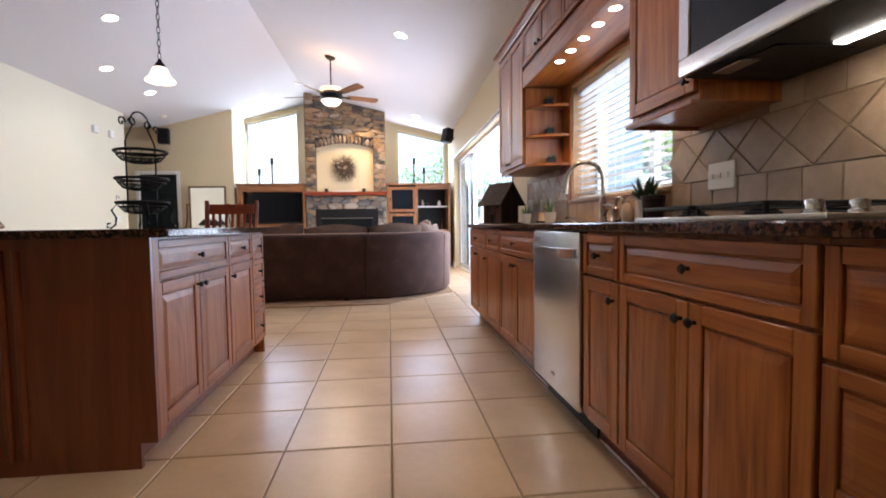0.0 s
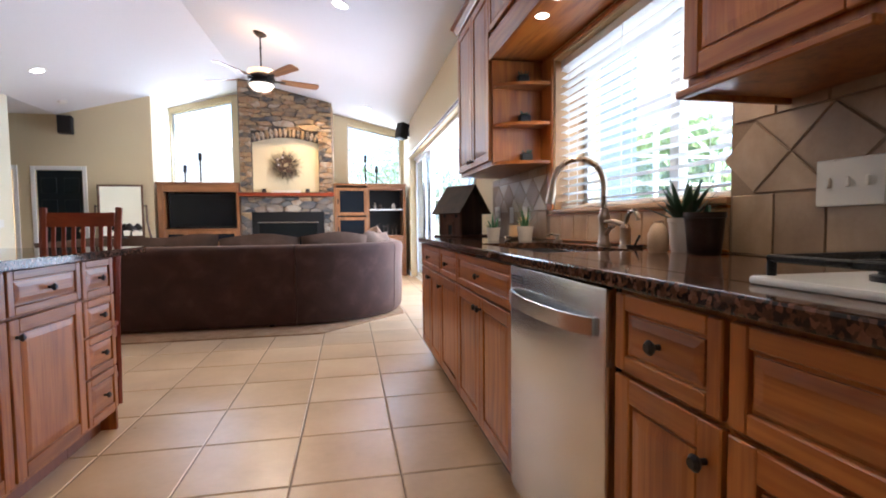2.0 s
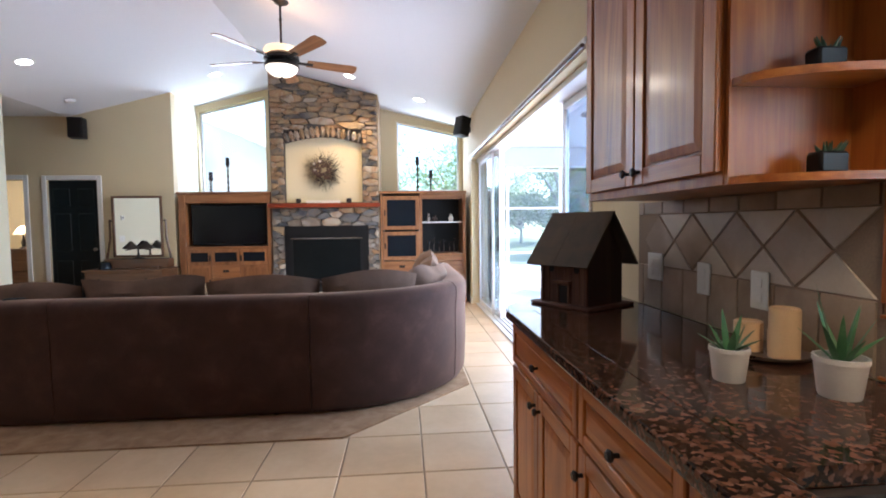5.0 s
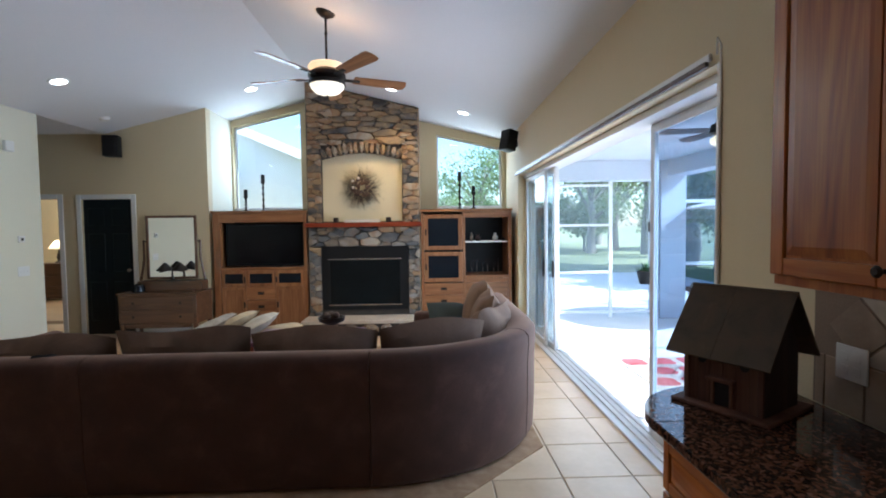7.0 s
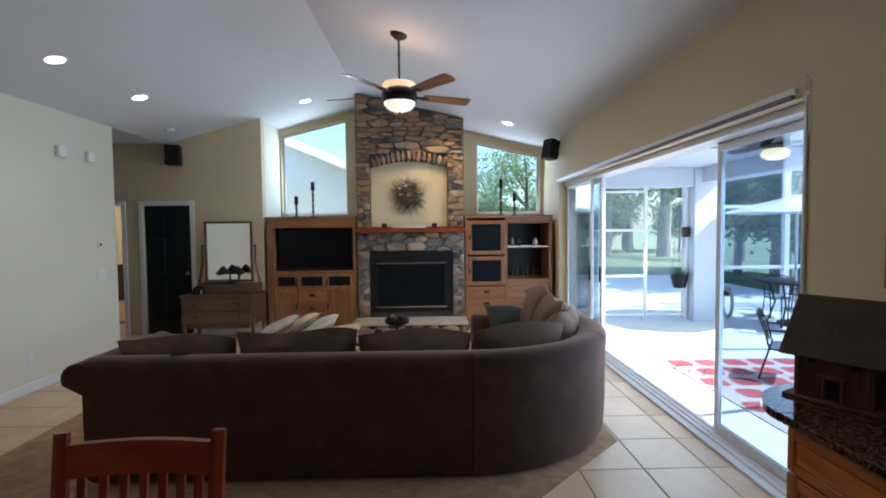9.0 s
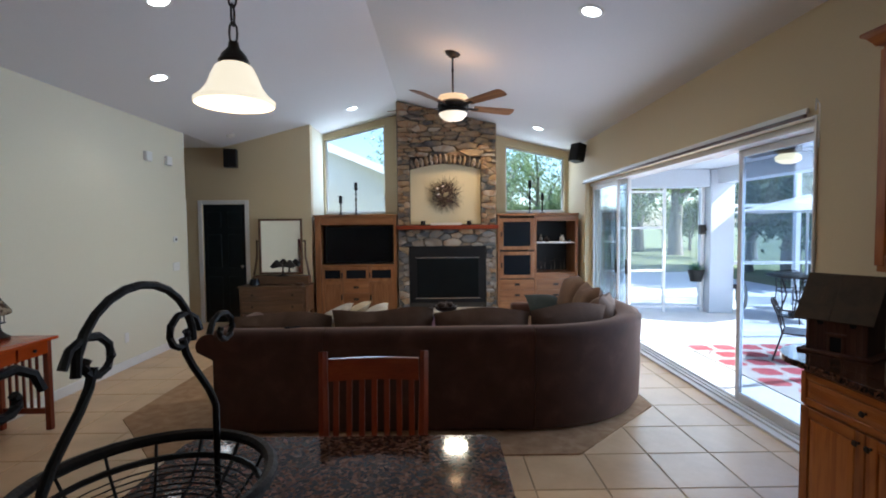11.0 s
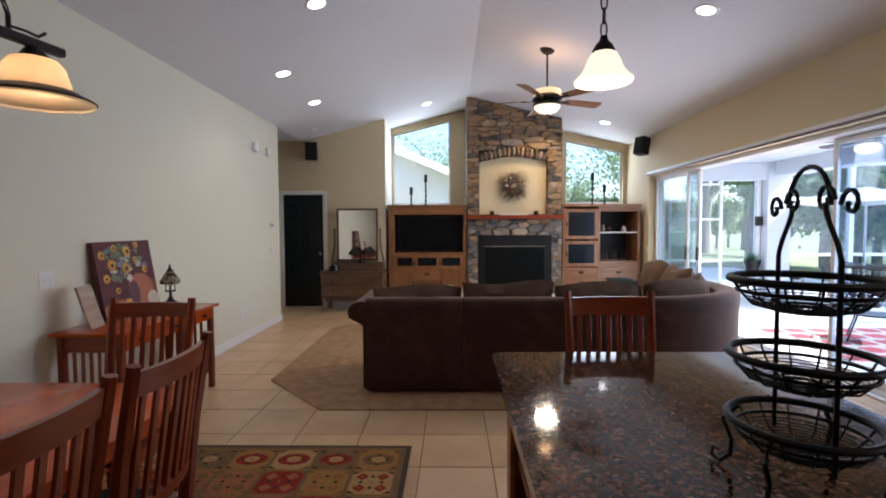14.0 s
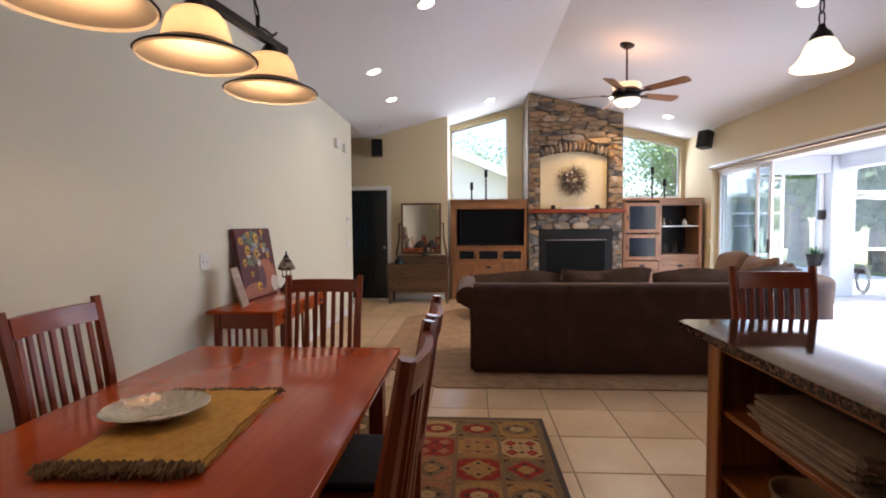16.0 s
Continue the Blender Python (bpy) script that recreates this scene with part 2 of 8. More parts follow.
M_TILE = mottled("ceramic_floor_tile", [(0.25, (0.48, 0.312, 0.162)), (0.6, (0.64, 0.445, 0.257)), (0.95, (0.75, 0.575, 0.37))], 2.2, 0.31, bump=0.0, per_piece=0.06, distort=0.1, spec=0.45)
M_GROUT = plain("floor_grout", (0.25, 0.17, 0.105), 0.85, vary=0.25, scale=8)
M_CREAM = plain("cream_wall_paint", (0.745, 0.71, 0.565), 0.75, vary=0.03, scale=3, bump=0.25, fine=90)
M_NICHE = plain("warm_plaster", (0.66, 0.56, 0.36), 0.8, vary=0.05, scale=6, bump=0.3, fine=90)
M_TAN = plain("tan_wall_paint", (0.66, 0.555, 0.35), 0.75, vary=0.03, scale=3, bump=0.25, fine=90)
M_CEIL = plain("white_ceiling_paint", (0.73, 0.73, 0.75), 0.85, vary=0.03, scale=2, bump=0.35, fine=70)
M_TRIM = plain("white_trim_paint", (0.80, 0.80, 0.78), 0.35, vary=0.03, scale=6, bump=0.05)
M_PLASTIC = plain("white_plastic", (0.78, 0.77, 0.73), 0.35, vary=0.02, scale=30, bump=0.03)
M_GRANITE = granite("brown_granite")
M_STEEL = plain("brushed_stainless_steel", (0.68, 0.69, 0.70), 0.26, 1.0, vary=0.06, scale=3, bump=0.03)
M_SINK = plain("satin_sink_steel", (0.40, 0.39, 0.38), 0.34, 1.0, vary=0.08, scale=4, bump=0.03)
M_NICKEL = plain("brushed_bronze_nickel", (0.38, 0.31, 0.25), 0.28, 1.0, vary=0.08, scale=30, bump=0.03)
M_BRONZE = plain("oil_rubbed_bronze", (0.028, 0.022, 0.019), 0.42, 0.6, vary=0.3, scale=60, bump=0.1)
M_IRON = plain("black_wrought_iron", (0.007, 0.006, 0.006), 0.5, 0.0, vary=0.3, scale=60, bump=0.3, spec=0.25)
M_BLACK = plain("black_satin", (0.008, 0.008, 0.009), 0.45, vary=0.2, scale=30, bump=0.05, spec=0.3)
M_BLACKDOOR = plain("black_green_door_paint", (0.010, 0.016, 0.019), 0.32, vary=0.1, scale=10, bump=0.08)
M_SCREEN = plain("dark_screen_glass", (0.005, 0.006, 0.008), 0.14, vary=0.05, bump=0, spec=0.25)
M_FIREBOX = plain("dark_fire_glass", (0.008, 0.010, 0.011), 0.2, vary=0.2, bump=0, spec=0.2)
M_ASH = plain("dark_tinted_glass", (0.010, 0.013, 0.018), 0.1, vary=0.05, bump=0, spec=0.3)
M_SOFA = mottled("brown_microfibre", [(0.3, (0.034, 0.0145, 0.010)), (0.6, (0.055, 0.025, 0.018)), (0.85, (0.088, 0.044, 0.034))], 5.5, 0.85, bump=0.35, per_piece=0.02, spec=0.25)
M_SOFA.node_tree.nodes["Principled BSDF"].inputs["Sheen Weight"].default_value = 0.26
M_SOFA.node_tree.nodes["Principled BSDF"].inputs["Sheen Tint"].default_value = (1.0, 0.66, 0.46, 1)
M_CUSHION = mottled("tan_brown_cushion", [(0.3, (0.085, 0.050, 0.032)), (0.6, (0.13, 0.078, 0.050)), (0.85, (0.18, 0.112, 0.074))], 5.0, 0.9, bump=0.2, per_piece=0.05, spec=0.25)
M_CARPET = mottled("beige_carpet", [(0.3, (0.25, 0.145, 0.075)), (0.6, (0.36, 0.225, 0.125)), (0.85, (0.45, 0.30, 0.18))], 9.0, 0.95, bump=0.9, per_piece=0.0, spec=0.1)
M_STONE = mottled("field_stone", [(0.12, (0.055, 0.052, 0.052)), (0.30, (0.125, 0.108, 0.092)), (0.44, (0.24, 0.17, 0.105)), (0.58, (0.34, 0.235, 0.125)), (0.74, (0.30, 0.17, 0.085)), (0.92, (0.40, 0.33, 0.25))], 4.0, 0.8, bump=0.9, per_piece=0.33, distort=1.0)
M_GREYSTONE = mottled("grey_field_stone", [(0.12, (0.04, 0.043, 0.05)), (0.34, (0.10, 0.10, 0.105)), (0.52, (0.17, 0.155, 0.14)), (0.68, (0.24, 0.18, 0.125)), (0.92, (0.34, 0.31, 0.27))], 4.0, 0.75, bump=0.8, per_piece=0.30, distort=1.0)
M_MORTAR = plain("stone_mortar", (0.065, 0.053, 0.042), 0.95, vary=0.35, scale=30, bump=0.8)
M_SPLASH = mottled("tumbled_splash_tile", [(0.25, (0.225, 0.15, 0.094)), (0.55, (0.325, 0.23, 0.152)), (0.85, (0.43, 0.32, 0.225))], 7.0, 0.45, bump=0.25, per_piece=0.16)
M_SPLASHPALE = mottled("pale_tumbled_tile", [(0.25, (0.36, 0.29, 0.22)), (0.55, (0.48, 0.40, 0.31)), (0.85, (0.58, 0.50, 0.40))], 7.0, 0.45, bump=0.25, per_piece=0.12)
M_SPLASHTAN = mottled("tan_stone_tile", [(0.25, (0.30, 0.165, 0.08)), (0.55, (0.41, 0.24, 0.125)), (0.85, (0.50, 0.32, 0.18))], 7.0, 0.45, bump=0.25, per_piece=0.08)
M_SPLASHGROUT = plain("splash_grout", (0.25, 0.18, 0.125), 0.9, vary=0.2, scale=20)
M_CONCRETE = mottled("pale_patio_concrete", [(0.3, (0.66, 0.66, 0.64)), (0.6, (0.74, 0.74, 0.72)), (0.85, (0.80, 0.80, 0.78))], 2.0, 0.8, bump=0.2, per_piece=0)
M_LANAI = plain("pale_blue_stucco", (0.56, 0.61, 0.69), 0.85, vary=0.06, scale=6, bump=0.5, fine=60)
# the porch stucco again, its shade put into a deeper blue
M_LANAI_SHADED = plain("shaded_blue_stucco", (0.26, 0.34, 0.47), 0.85, vary=0.06, scale=6, bump=0.5, fine=60)
M_ALU = plain("white_aluminium", (0.78, 0.79, 0.80), 0.35, vary=0.03, scale=10, bump=0.02)
M_GRASS = mottled("lawn", [(0.3, (0.15, 0.19, 0.09)), (0.6, (0.22, 0.26, 0.13)), (0.85, (0.29, 0.32, 0.18))], 0.8, 0.95, bump=0.8, per_piece=0)
M_LEAF = mottled("broad_leaves", [(0.3, (0.07, 0.11, 0.045)), (0.6, (0.12, 0.18, 0.075)), (0.85, (0.18, 0.24, 0.12))], 3.0, 0.6, bump=0.1, per_piece=0.2)
ln = M_LEAF.node_tree.nodes
tl_ = ln.new("ShaderNodeBsdfTranslucent")
tl_.inputs["Color"].default_value = (0.42, 0.52, 0.24, 1)
mx_ = ln.new("ShaderNodeMixShader")
mx_.inputs[0].default_value = 0.45
M_LEAF.node_tree.links.new(ln["Principled BSDF"].outputs[0], mx_.inputs[1])
M_LEAF.node_tree.links.new(tl_.outputs[0], mx_.inputs[2])
M_LEAF.node_tree.links.new(mx_.outputs[0], ln["Material Output"].inputs["Surface"])
M_BARK = mottled("oak_bark", [(0.3, (0.13, 0.12, 0.10)), (0.6, (0.25, 0.23, 0.20)), (0.85, (0.36, 0.33, 0.29))], 6.0, 0.95, bump=1.0, per_piece=0)
M_SUCC = mottled("succulent_leaf", [(0.3, (0.03, 0.10, 0.035)), (0.6, (0.06, 0.17, 0.06)), (0.85, (0.13, 0.25, 0.09))], 20.0, 0.4, bump=0.05, per_piece=0.1)
M_DARKSUCC = mottled("dark_succulent_leaf", [(0.3, (0.012, 0.035, 0.016)), (0.6, (0.025, 0.065, 0.028)), (0.85, (0.06, 0.10, 0.04))], 20.0, 0.4, bump=0.05, per_piece=0.1)
M_POT = plain("white_glazed_pot", (0.66, 0.60, 0.53), 0.5, vary=0.06, scale=20, bump=0.05)
M_WAX = plain("ivory_candle_wax", (0.72, 0.48, 0.26), 0.5, vary=0.05, scale=10, bump=0.02)
M_MIRROR = plain("mirror_silver", (0.86, 0.87, 0.85), 0.02, 1.0, vary=0.0, bump=0)
M_GLASS = clear_glass("window_glass")
M_SLIDEGLASS = clear_glass("door_glass", (0.88, 0.92, 0.94))
M_TINTGLASS = clear_glass("tinted_door_glass", (0.68, 0.75, 0.84))
M_SHADE = glowing("lit_white_shade", (1.0, 0.80, 0.52), 0.42, (0.85, 0.8, 0.7))
M_AMBER = glowing("lit_amber_shade", (1.0, 0.62, 0.30), 0.05, (0.80, 0.66, 0.46))
an_ = M_AMBER.node_tree.nodes
at_, ax_ = an_.new("ShaderNodeBsdfTranslucent"), an_.new("ShaderNodeMixShader")
at_.inputs["Color"].default_value = (0.95, 0.84, 0.66, 1)
ax_.inputs[0].default_value = 0.45
M_AMBER.node_tree.links.new(an_["Principled BSDF"].outputs[0], ax_.inputs[1])
M_AMBER.node_tree.links.new(at_.outputs[0], ax_.inputs[2])
M_AMBER.node_tree.links.new(ax_.outputs[0], an_["Material Output"].inputs["Surface"])
M_UPGLASS = glowing("lit_uplight_glass", (1.0, 0.60, 0.28), 0.4, (0.72, 0.55, 0.34))
M_CAN = glowing("lit_can_lens", (1.0, 0.93, 0.82), 4.0)
M_PUCK = glowing("lit_puck_lens", (1.0, 0.88, 0.66), 3.0)
M_HOSE = plain("grey_green_hose", (0.36, 0.39, 0.36), 0.5, vary=0.1)
M_SLING = plain("grey_mesh", (0.10, 0.11, 0.13), 0.7)
M_MESH = clear_glass("insect_screen", (0.96, 0.97, 0.98))
# a pale translucent share puts the bright haze outdoors into the screen
sn_ = M_MESH.node_tree.nodes
sm_, sd_, st_ = sn_.new("ShaderNodeMixShader"), sn_.new("ShaderNodeBsdfTranslucent"), sn_.new("ShaderNodeBsdfTransparent")
sd_.inputs["Color"].default_value = (0.80, 0.82, 0.84, 1)
sm_.inputs[0].default_value = 0.13
M_MESH.node_tree.links.new(st_.outputs[0], sm_.inputs[1])
M_MESH.node_tree.links.new(sd_.outputs[0], sm_.inputs[2])
M_MESH.node_tree.links.new(sm_.outputs[0], sn_["Material Output"].inputs["Surface"])
M_BLIND = plain("white_blind_slat", (0.80, 0.80, 0.79), 0.45, vary=0.02, scale=10, bump=0.03)


# ---- building helpers ----


def box(bm, x0, x1, y0, y1, z0, z1, bevel=0.0, seg=1, m=None):
    """A box between two corners, its edges rounded by bevel."""
    r = bmesh.ops.create_cube(bm, size=1, matrix=Matrix.Translation(((x0 + x1) / 2, (y0 + y1) / 2, (z0 + z1) / 2)) @ Matrix.Diagonal((abs(x1 - x0), abs(y1 - y0), abs(z1 - z0), 1)))
    vs = r["verts"]
    if bevel:
        es = list({e for v in vs for e in v.link_edges})
        bv = bmesh.ops.bevel(bm, geom=vs + es, offset=bevel, segments=seg, affect="EDGES", profile=0.6, clamp_overlap=True)
        vs = list({v for f in bv["faces"] for v in f.verts} | {v for v in vs if v.is_valid})
    if m is not None:
        bmesh.ops.transform(bm, matrix=m, verts=vs)
    return bm


def cyl(bm, p, q, r0, r1=None, seg=16):
    """A tapered rod from p to q."""
    p, q = Vector(p), Vector(q)
    d = q - p
    m = Matrix.Translation((p + q) / 2) @ d.to_track_quat("Z", "Y").to_matrix().to_4x4()
    bmesh.ops.create_cone(bm, cap_ends=True, segments=seg, radius1=r0, radius2=r0 if r1 is None else r1, depth=d.length, matrix=m)
    return bm


def ball(bm, c, r, squash=(1, 1, 1), seg=14):
    bmesh.ops.create_uvsphere(bm, u_segments=seg, v_segments=max(6, seg // 2), radius=1, matrix=Matrix.Translation(c) @ Matrix.Diagonal((r * squash[0], r * squash[1], r * squash[2], 1)))
    return bm


def turned(bm, profile, centre=(0, 0, 0), seg=24, closed=False):
    """A lathe: (radius, height) pairs turned round z."""
    rings = []
    for r, z in profile:
        rings.append([bm.verts.new((centre[0] + r * math.cos(2 * math.pi * i / seg), centre[1] + r * math.sin(2 * math.pi * i / seg), centre[2] + z)) for i in range(seg)])
    for a, b in zip(rings, rings[1:]):
        for i in range(seg):
            j = (i + 1) % seg
            bm.faces.new((a[i], a[j], b[j], b[i]))
    if closed:
        bm.faces.new(list(reversed(rings[0])))
        bm.faces.new(rings[-1])
    return bm


def tube(bm, pts, r, seg=8, loop=False):
    """A round bar along points."""
    pts = [Vector(p) for p in pts]
    rings = []
    n = len(pts)
    for i, p in enumerate(pts):
        a = pts[(i - 1) % n] if (i or loop) else p
        b = pts[(i + 1) % n] if (i < n - 1 or loop) else p
        d = (b - a).normalized()
        u = d.cross(Vector((0.31, 0.17, 0.93)))
        if u.length < 0.05:
            u = d.cross(Vector((1, 0, 0)))
        u.normalize()
        v = d.cross(u)
        rr = r[i] if isinstance(r, (list, tuple)) else r
        rings.append([bm.verts.new(p + (u * math.cos(2 * math.pi * k / seg) + v * math.sin(2 * math.pi * k / seg)) * rr) for k in range(seg)])
    pairs = list(zip(rings, rings[1:])) + ([(rings[-1], rings[0])] if loop else [])
    for a, b in pairs:
        for k in range(seg):
            j = (k + 1) % seg
            bm.faces.new((a[k], a[j], b[j], b[k]))
    if not loop:
        bm.faces.new(list(reversed(rings[0])))
        bm.faces.new(rings[-1])
    return bm


def slab(bm, outline, z0, z1):
    """An outline in plan, filled between two heights."""
    lo = [bm.verts.new((x, y, z0)) for x, y in outline]
    hi = [bm.verts.new((x, y, z1)) for x, y in outline]
    n = len(outline)
    bm.faces.new(list(reversed(lo)))
    bm.faces.new(hi)
    for i in range(n):
        bm.faces.new((lo[i], lo[(i + 1) % n], hi[(i + 1) % n], hi[i]))
    return bm


def wallpoly(bm, outline, a0, a1, axis):
    """An upright outline (along, height) given thickness across: axis y is a wall facing y, axis x one facing x."""
    def at(s, z, a):
        return (s, a, z) if axis == "y" else (a, s, z)
    lo = [bm.verts.new(at(s, z, a0)) for s, z in outline]
    hi = [bm.verts.new(at(s, z, a1)) for s, z in outline]
    n = len(outline)
    bm.faces.new(lo)
    bm.faces.new(list(reversed(hi)))
    for i in range(n):
        bm.faces.new((lo[(i + 1) % n], lo[i], hi[i], hi[(i + 1) % n]))
    bmesh.ops.recalc_face_normals(bm, faces=bm.faces)
    return bm


def smooth_mesh(me, angle=40):
    """Rounds the shading of soft edges and leaves sharp ones."""
    bm = bmesh.new()
    bm.from_mesh(me)
    lim = radians(angle)
    for f in bm.faces:
        f.smooth = True
    for e in bm.edges:
        e.smooth = len(e.link_faces) == 2 and e.calc_face_angle(0) < lim
    bm.to_mesh(me)
    bm.free()


def part(name, bm, material, parent=None, label="", smooth=True):
    """Links a bmesh as one mesh object under a thing or part."""
    bmesh.ops.recalc_face_normals(bm, faces=bm.faces)
    me = bpy.data.meshes.new(name)
    bm.to_mesh(me)
    bm.free()
    if smooth:
        smooth_mesh(me)
    me.materials.append(material)
    ob = new(name, me)
    if parent is not None:
        ob.parent = parent
    if label:
        ob["label"] = label
    return ob


def thing(name, m, label, category, group="", kind=""):
    """An Empty at the base of a thing; its parts are built round the origin."""
    ob = new(name)
    ob.empty_display_size = 0.1
    ob.matrix_basis = m
    return tagged(ob, label, category, group, kind)


def B():
    return bmesh.new()


def setting(name, bm, material, label, category, smooth=False):
    return tagged(part(name, bm, material, None, label, smooth), label, category, kind="structure")


# ---- the room ----
XL, XR, YB, YF, YW = -4.33, 1.77, -2.2, 10.62, 11.52
RIDGE_X, RIDGE_Z, EAVE_L, EAVE_R = -1.35, 3.745, 2.985, 3.005


def ceil_z(x):
    if x < XL:
        return EAVE_L
    if x < RIDGE_X:
        return EAVE_L + (x - XL) / (RIDGE_X - XL) * (RIDGE_Z - EAVE_L)
    return RIDGE_Z - (x - RIDGE_X) / (XR - RIDGE_X) * (RIDGE_Z - EAVE_R)


# grout bed under the tiles
floor = setting("floor", box(B(), -6.6, 2.02, YB, 11.9, -0.12, -0.004), M_GROUT, "beige ceramic tile floor with tan grout", "floor")

# ceilings
bm = B()
wallpoly(bm, [(XL, EAVE_L), (RIDGE_X, RIDGE_Z), (XR + 0.3, ceil_z(XR + 0.3)), (XR + 0.3, 4.0), (XL, 4.0)], YB, 11.9, "y")
ceiling = setting("ceiling", bm, M_CEIL, "white vaulted ceiling with a low ridge", "ceiling")
ceiling_hall = setting("ceiling_hall", box(B(), -10.2, XL - 0.003, YB, 15.2, EAVE_L, EAVE_L + 0.2), M_CEIL, "flat white ceiling over the side hall", "ceiling")

# long wall with no openings, ending at the hall
bm = B()
box(bm, XL - 0.15, XL, YB, 9.40, 0, EAVE_L + 0.02)
setting("wall_west", bm, M_CREAM, "smooth cream painted long wall", "wall")
bm = B()
box(bm, XL, XL + 0.014, YB, 9.40, 0, 0.10, 0.004)
box(bm, XL - 0.15, XL + 0.014, 9.402, 9.414, 0, 0.10, 0.003)
setting("baseboard", bm, M_TRIM, "white painted baseboard along the cream wall", "baseboard")

# wall with the dark door; an opening to the next room beside it
DX0, DX1, DZ = -4.70, -3.975, 2.03
OX0, OX1, OZ = -5.95, -5.03, 2.04
bm = B()
T = 0.14
box(bm, OX1, DX0, YF, YF + T, 0, EAVE_L)
box(bm, -6.6, OX0, YF, YF + T, 0, EAVE_L)
box(bm, OX0, OX1, YF, YF + T, OZ, EAVE_L)
wallpoly(bm, [(DX0, DZ), (DX1, DZ), (DX1, ceil_z(DX1)), (XL, EAVE_L), (DX0, EAVE_L)], YF, YF + T, "y")
wallpoly(bm, [(DX1, 0), (-2.85, 0), (-2.85, ceil_z(-2.85)), (DX1, ceil_z(DX1))], YF, YF + T, "y")
setting("wall_door", bm, M_TAN, "tan painted wall with a dark door", "wall")
bm = B()
wallpoly(bm, [(YF + T + 0.001, 0), (YW + 0.2, 0), (YW + 0.2, ceil_z(-2.85) + 0.03), (YF + T + 0.001, ceil_z(-2.85) + 0.03)], -2.99, -2.85, "x")
setting("wall_alcove", bm, M_CREAM, "cream side wall of the window alcove", "wall")

# end wall behind chimney with two sloped clerestory windows
LW = (-2.82, -1.69, 1.90, 3.265, 3.545)
RW = (0.585, 1.70, 1.89, 3.135, 2.895)
bm = B()
y0, y1 = YW, YW + 0.2


def top(x):
    return ceil_z(x) + 0.03


wallpoly(bm, [(-2.85, 0), (LW[1], 0), (LW[1], LW[2]), (-2.85, LW[2])], y0, y1, "y")
wallpoly(bm, [(-2.85, LW[2]), (LW[0], LW[2]), (LW[0], LW[3]), (-2.85, LW[3])], y0, y1, "y")
wallpoly(bm, [(-2.85, LW[3]), (LW[0], LW[3]), (LW[1], LW[4]), (LW[1], top(LW[1])), (-2.85, top(-2.85))], y0, y1, "y")
wallpoly(bm, [(LW[1], 0), (RW[0], 0), (RW[0], top(RW[0])), (RIDGE_X, top(RIDGE_X)), (LW[1], top(LW[1]))], y0, y1, "y")
wallpoly(bm, [(RW[0], 0), (XR, 0), (XR, RW[2]), (RW[0], RW[2])], y0, y1, "y")
wallpoly(bm, [(RW[1], RW[2]), (XR, RW[2]), (XR, RW[4]), (RW[1], RW[4])], y0, y1, "y")
wallpoly(bm, [(RW[0], RW[3]), (RW[1], RW[4]), (XR, RW[4]), (XR, top(XR)), (RW[0], top(RW[0]))], y0, y1, "y")
setting("wall_north", bm, M_TAN, "tan painted end wall round the high windows", "wall")


def high_window(name, w):
    x0, x1, z0, za, zb = w
    s = (zb - za) / (x1 - x0)
    f = 0.03
    th = thing(name, pose(0, 0, 0), "fixed high window with a sloped head", "window", kind="structure")
    bm = B()
    for p in ([(x0, z0), (x1, z0), (x1, z0 + f), (x0, z0 + f)], [(x0, z0 + f), (x0 + f, z0 + f), (x0 + f, za + s * f), (x0, za)],
              [(x1 - f, z0 + f), (x1, z0 + f), (x1, zb), (x1 - f, zb - s * f)], [(x0 + f, za + s * f - f), (x1 - f, zb - s * f - f), (x1 - f, zb - s * f), (x0 + f, za + s * f)]):
        wallpoly(bm, p, YW + 0.09, YW + 0.13, "y")
    part("window_frame", bm, M_ALU, th, "thin white frame", False)
    pane = part("pane", wallpoly(B(), [(x0 + f, z0 + f), (x1 - f, z0 + f), (x1 - f, zb - f), (x0 + f, za - f)], YW + 0.108, YW + 0.113, "y"), M_GLASS, th, "clear glass", False)
    pane.visible_shadow = False
    part("window_sill", box(B(), x0, x1, YW - 0.02, YW + 0.088, z0 - 0.03, z0 + 0.002, 0.004), M_TRIM, th, "white sill")


high_window("window_1", LW)
high_window("window_2", RW)

# wall with the sink window and the sliding doors
SY0, SY1, SZ = 5.57, 10.45, 2.31
WY0, WY1, WZ0, WZ1 = 2.46, 3.79, 1.10, 1.96
XO = 2.06
bm = B()
box(bm, XR, XO, YB, WY0, 0, 3.1)
box(bm, XR, XO, WY0, WY1, 0, WZ0)
box(bm, XR, XO, WY0, WY1, WZ1, 3.1)
box(bm, XR, XO, WY1, SY0, 0, 3.1)
box(bm, XR, XO, SY0, SY1, SZ, 3.1)
box(bm, XR, XO, SY1, YW + 0.2, 0, 3.1)
setting("wall_east", bm, M_TAN, "tan painted wall with wide sliding glass doors", "wall")
bm = B()
box(bm, XR - 0.014, XR, SY1 + 0.001, YW, 0, 0.10, 0.004)
box(bm, XR - 0.014, XR, 5.10, SY0 - 0.001, 0, 0.10, 0.004)
setting("baseboard_east", bm, M_TRIM, "white painted baseboard beside the sliding doors", "baseboard")
setting("baseboard_door", box(B(), DX1 + 0.075, -2.86, YF - 0.014, YF, 0, 0.10, 0.004), M_TRIM, "white painted baseboard under the tan wall", "baseboard")
setting("wall_south", box(B(), -6.6, XO, YB - 0.15, YB, 0, 3.9), M_TAN, "plain tan wall behind the kitchen", "wall")
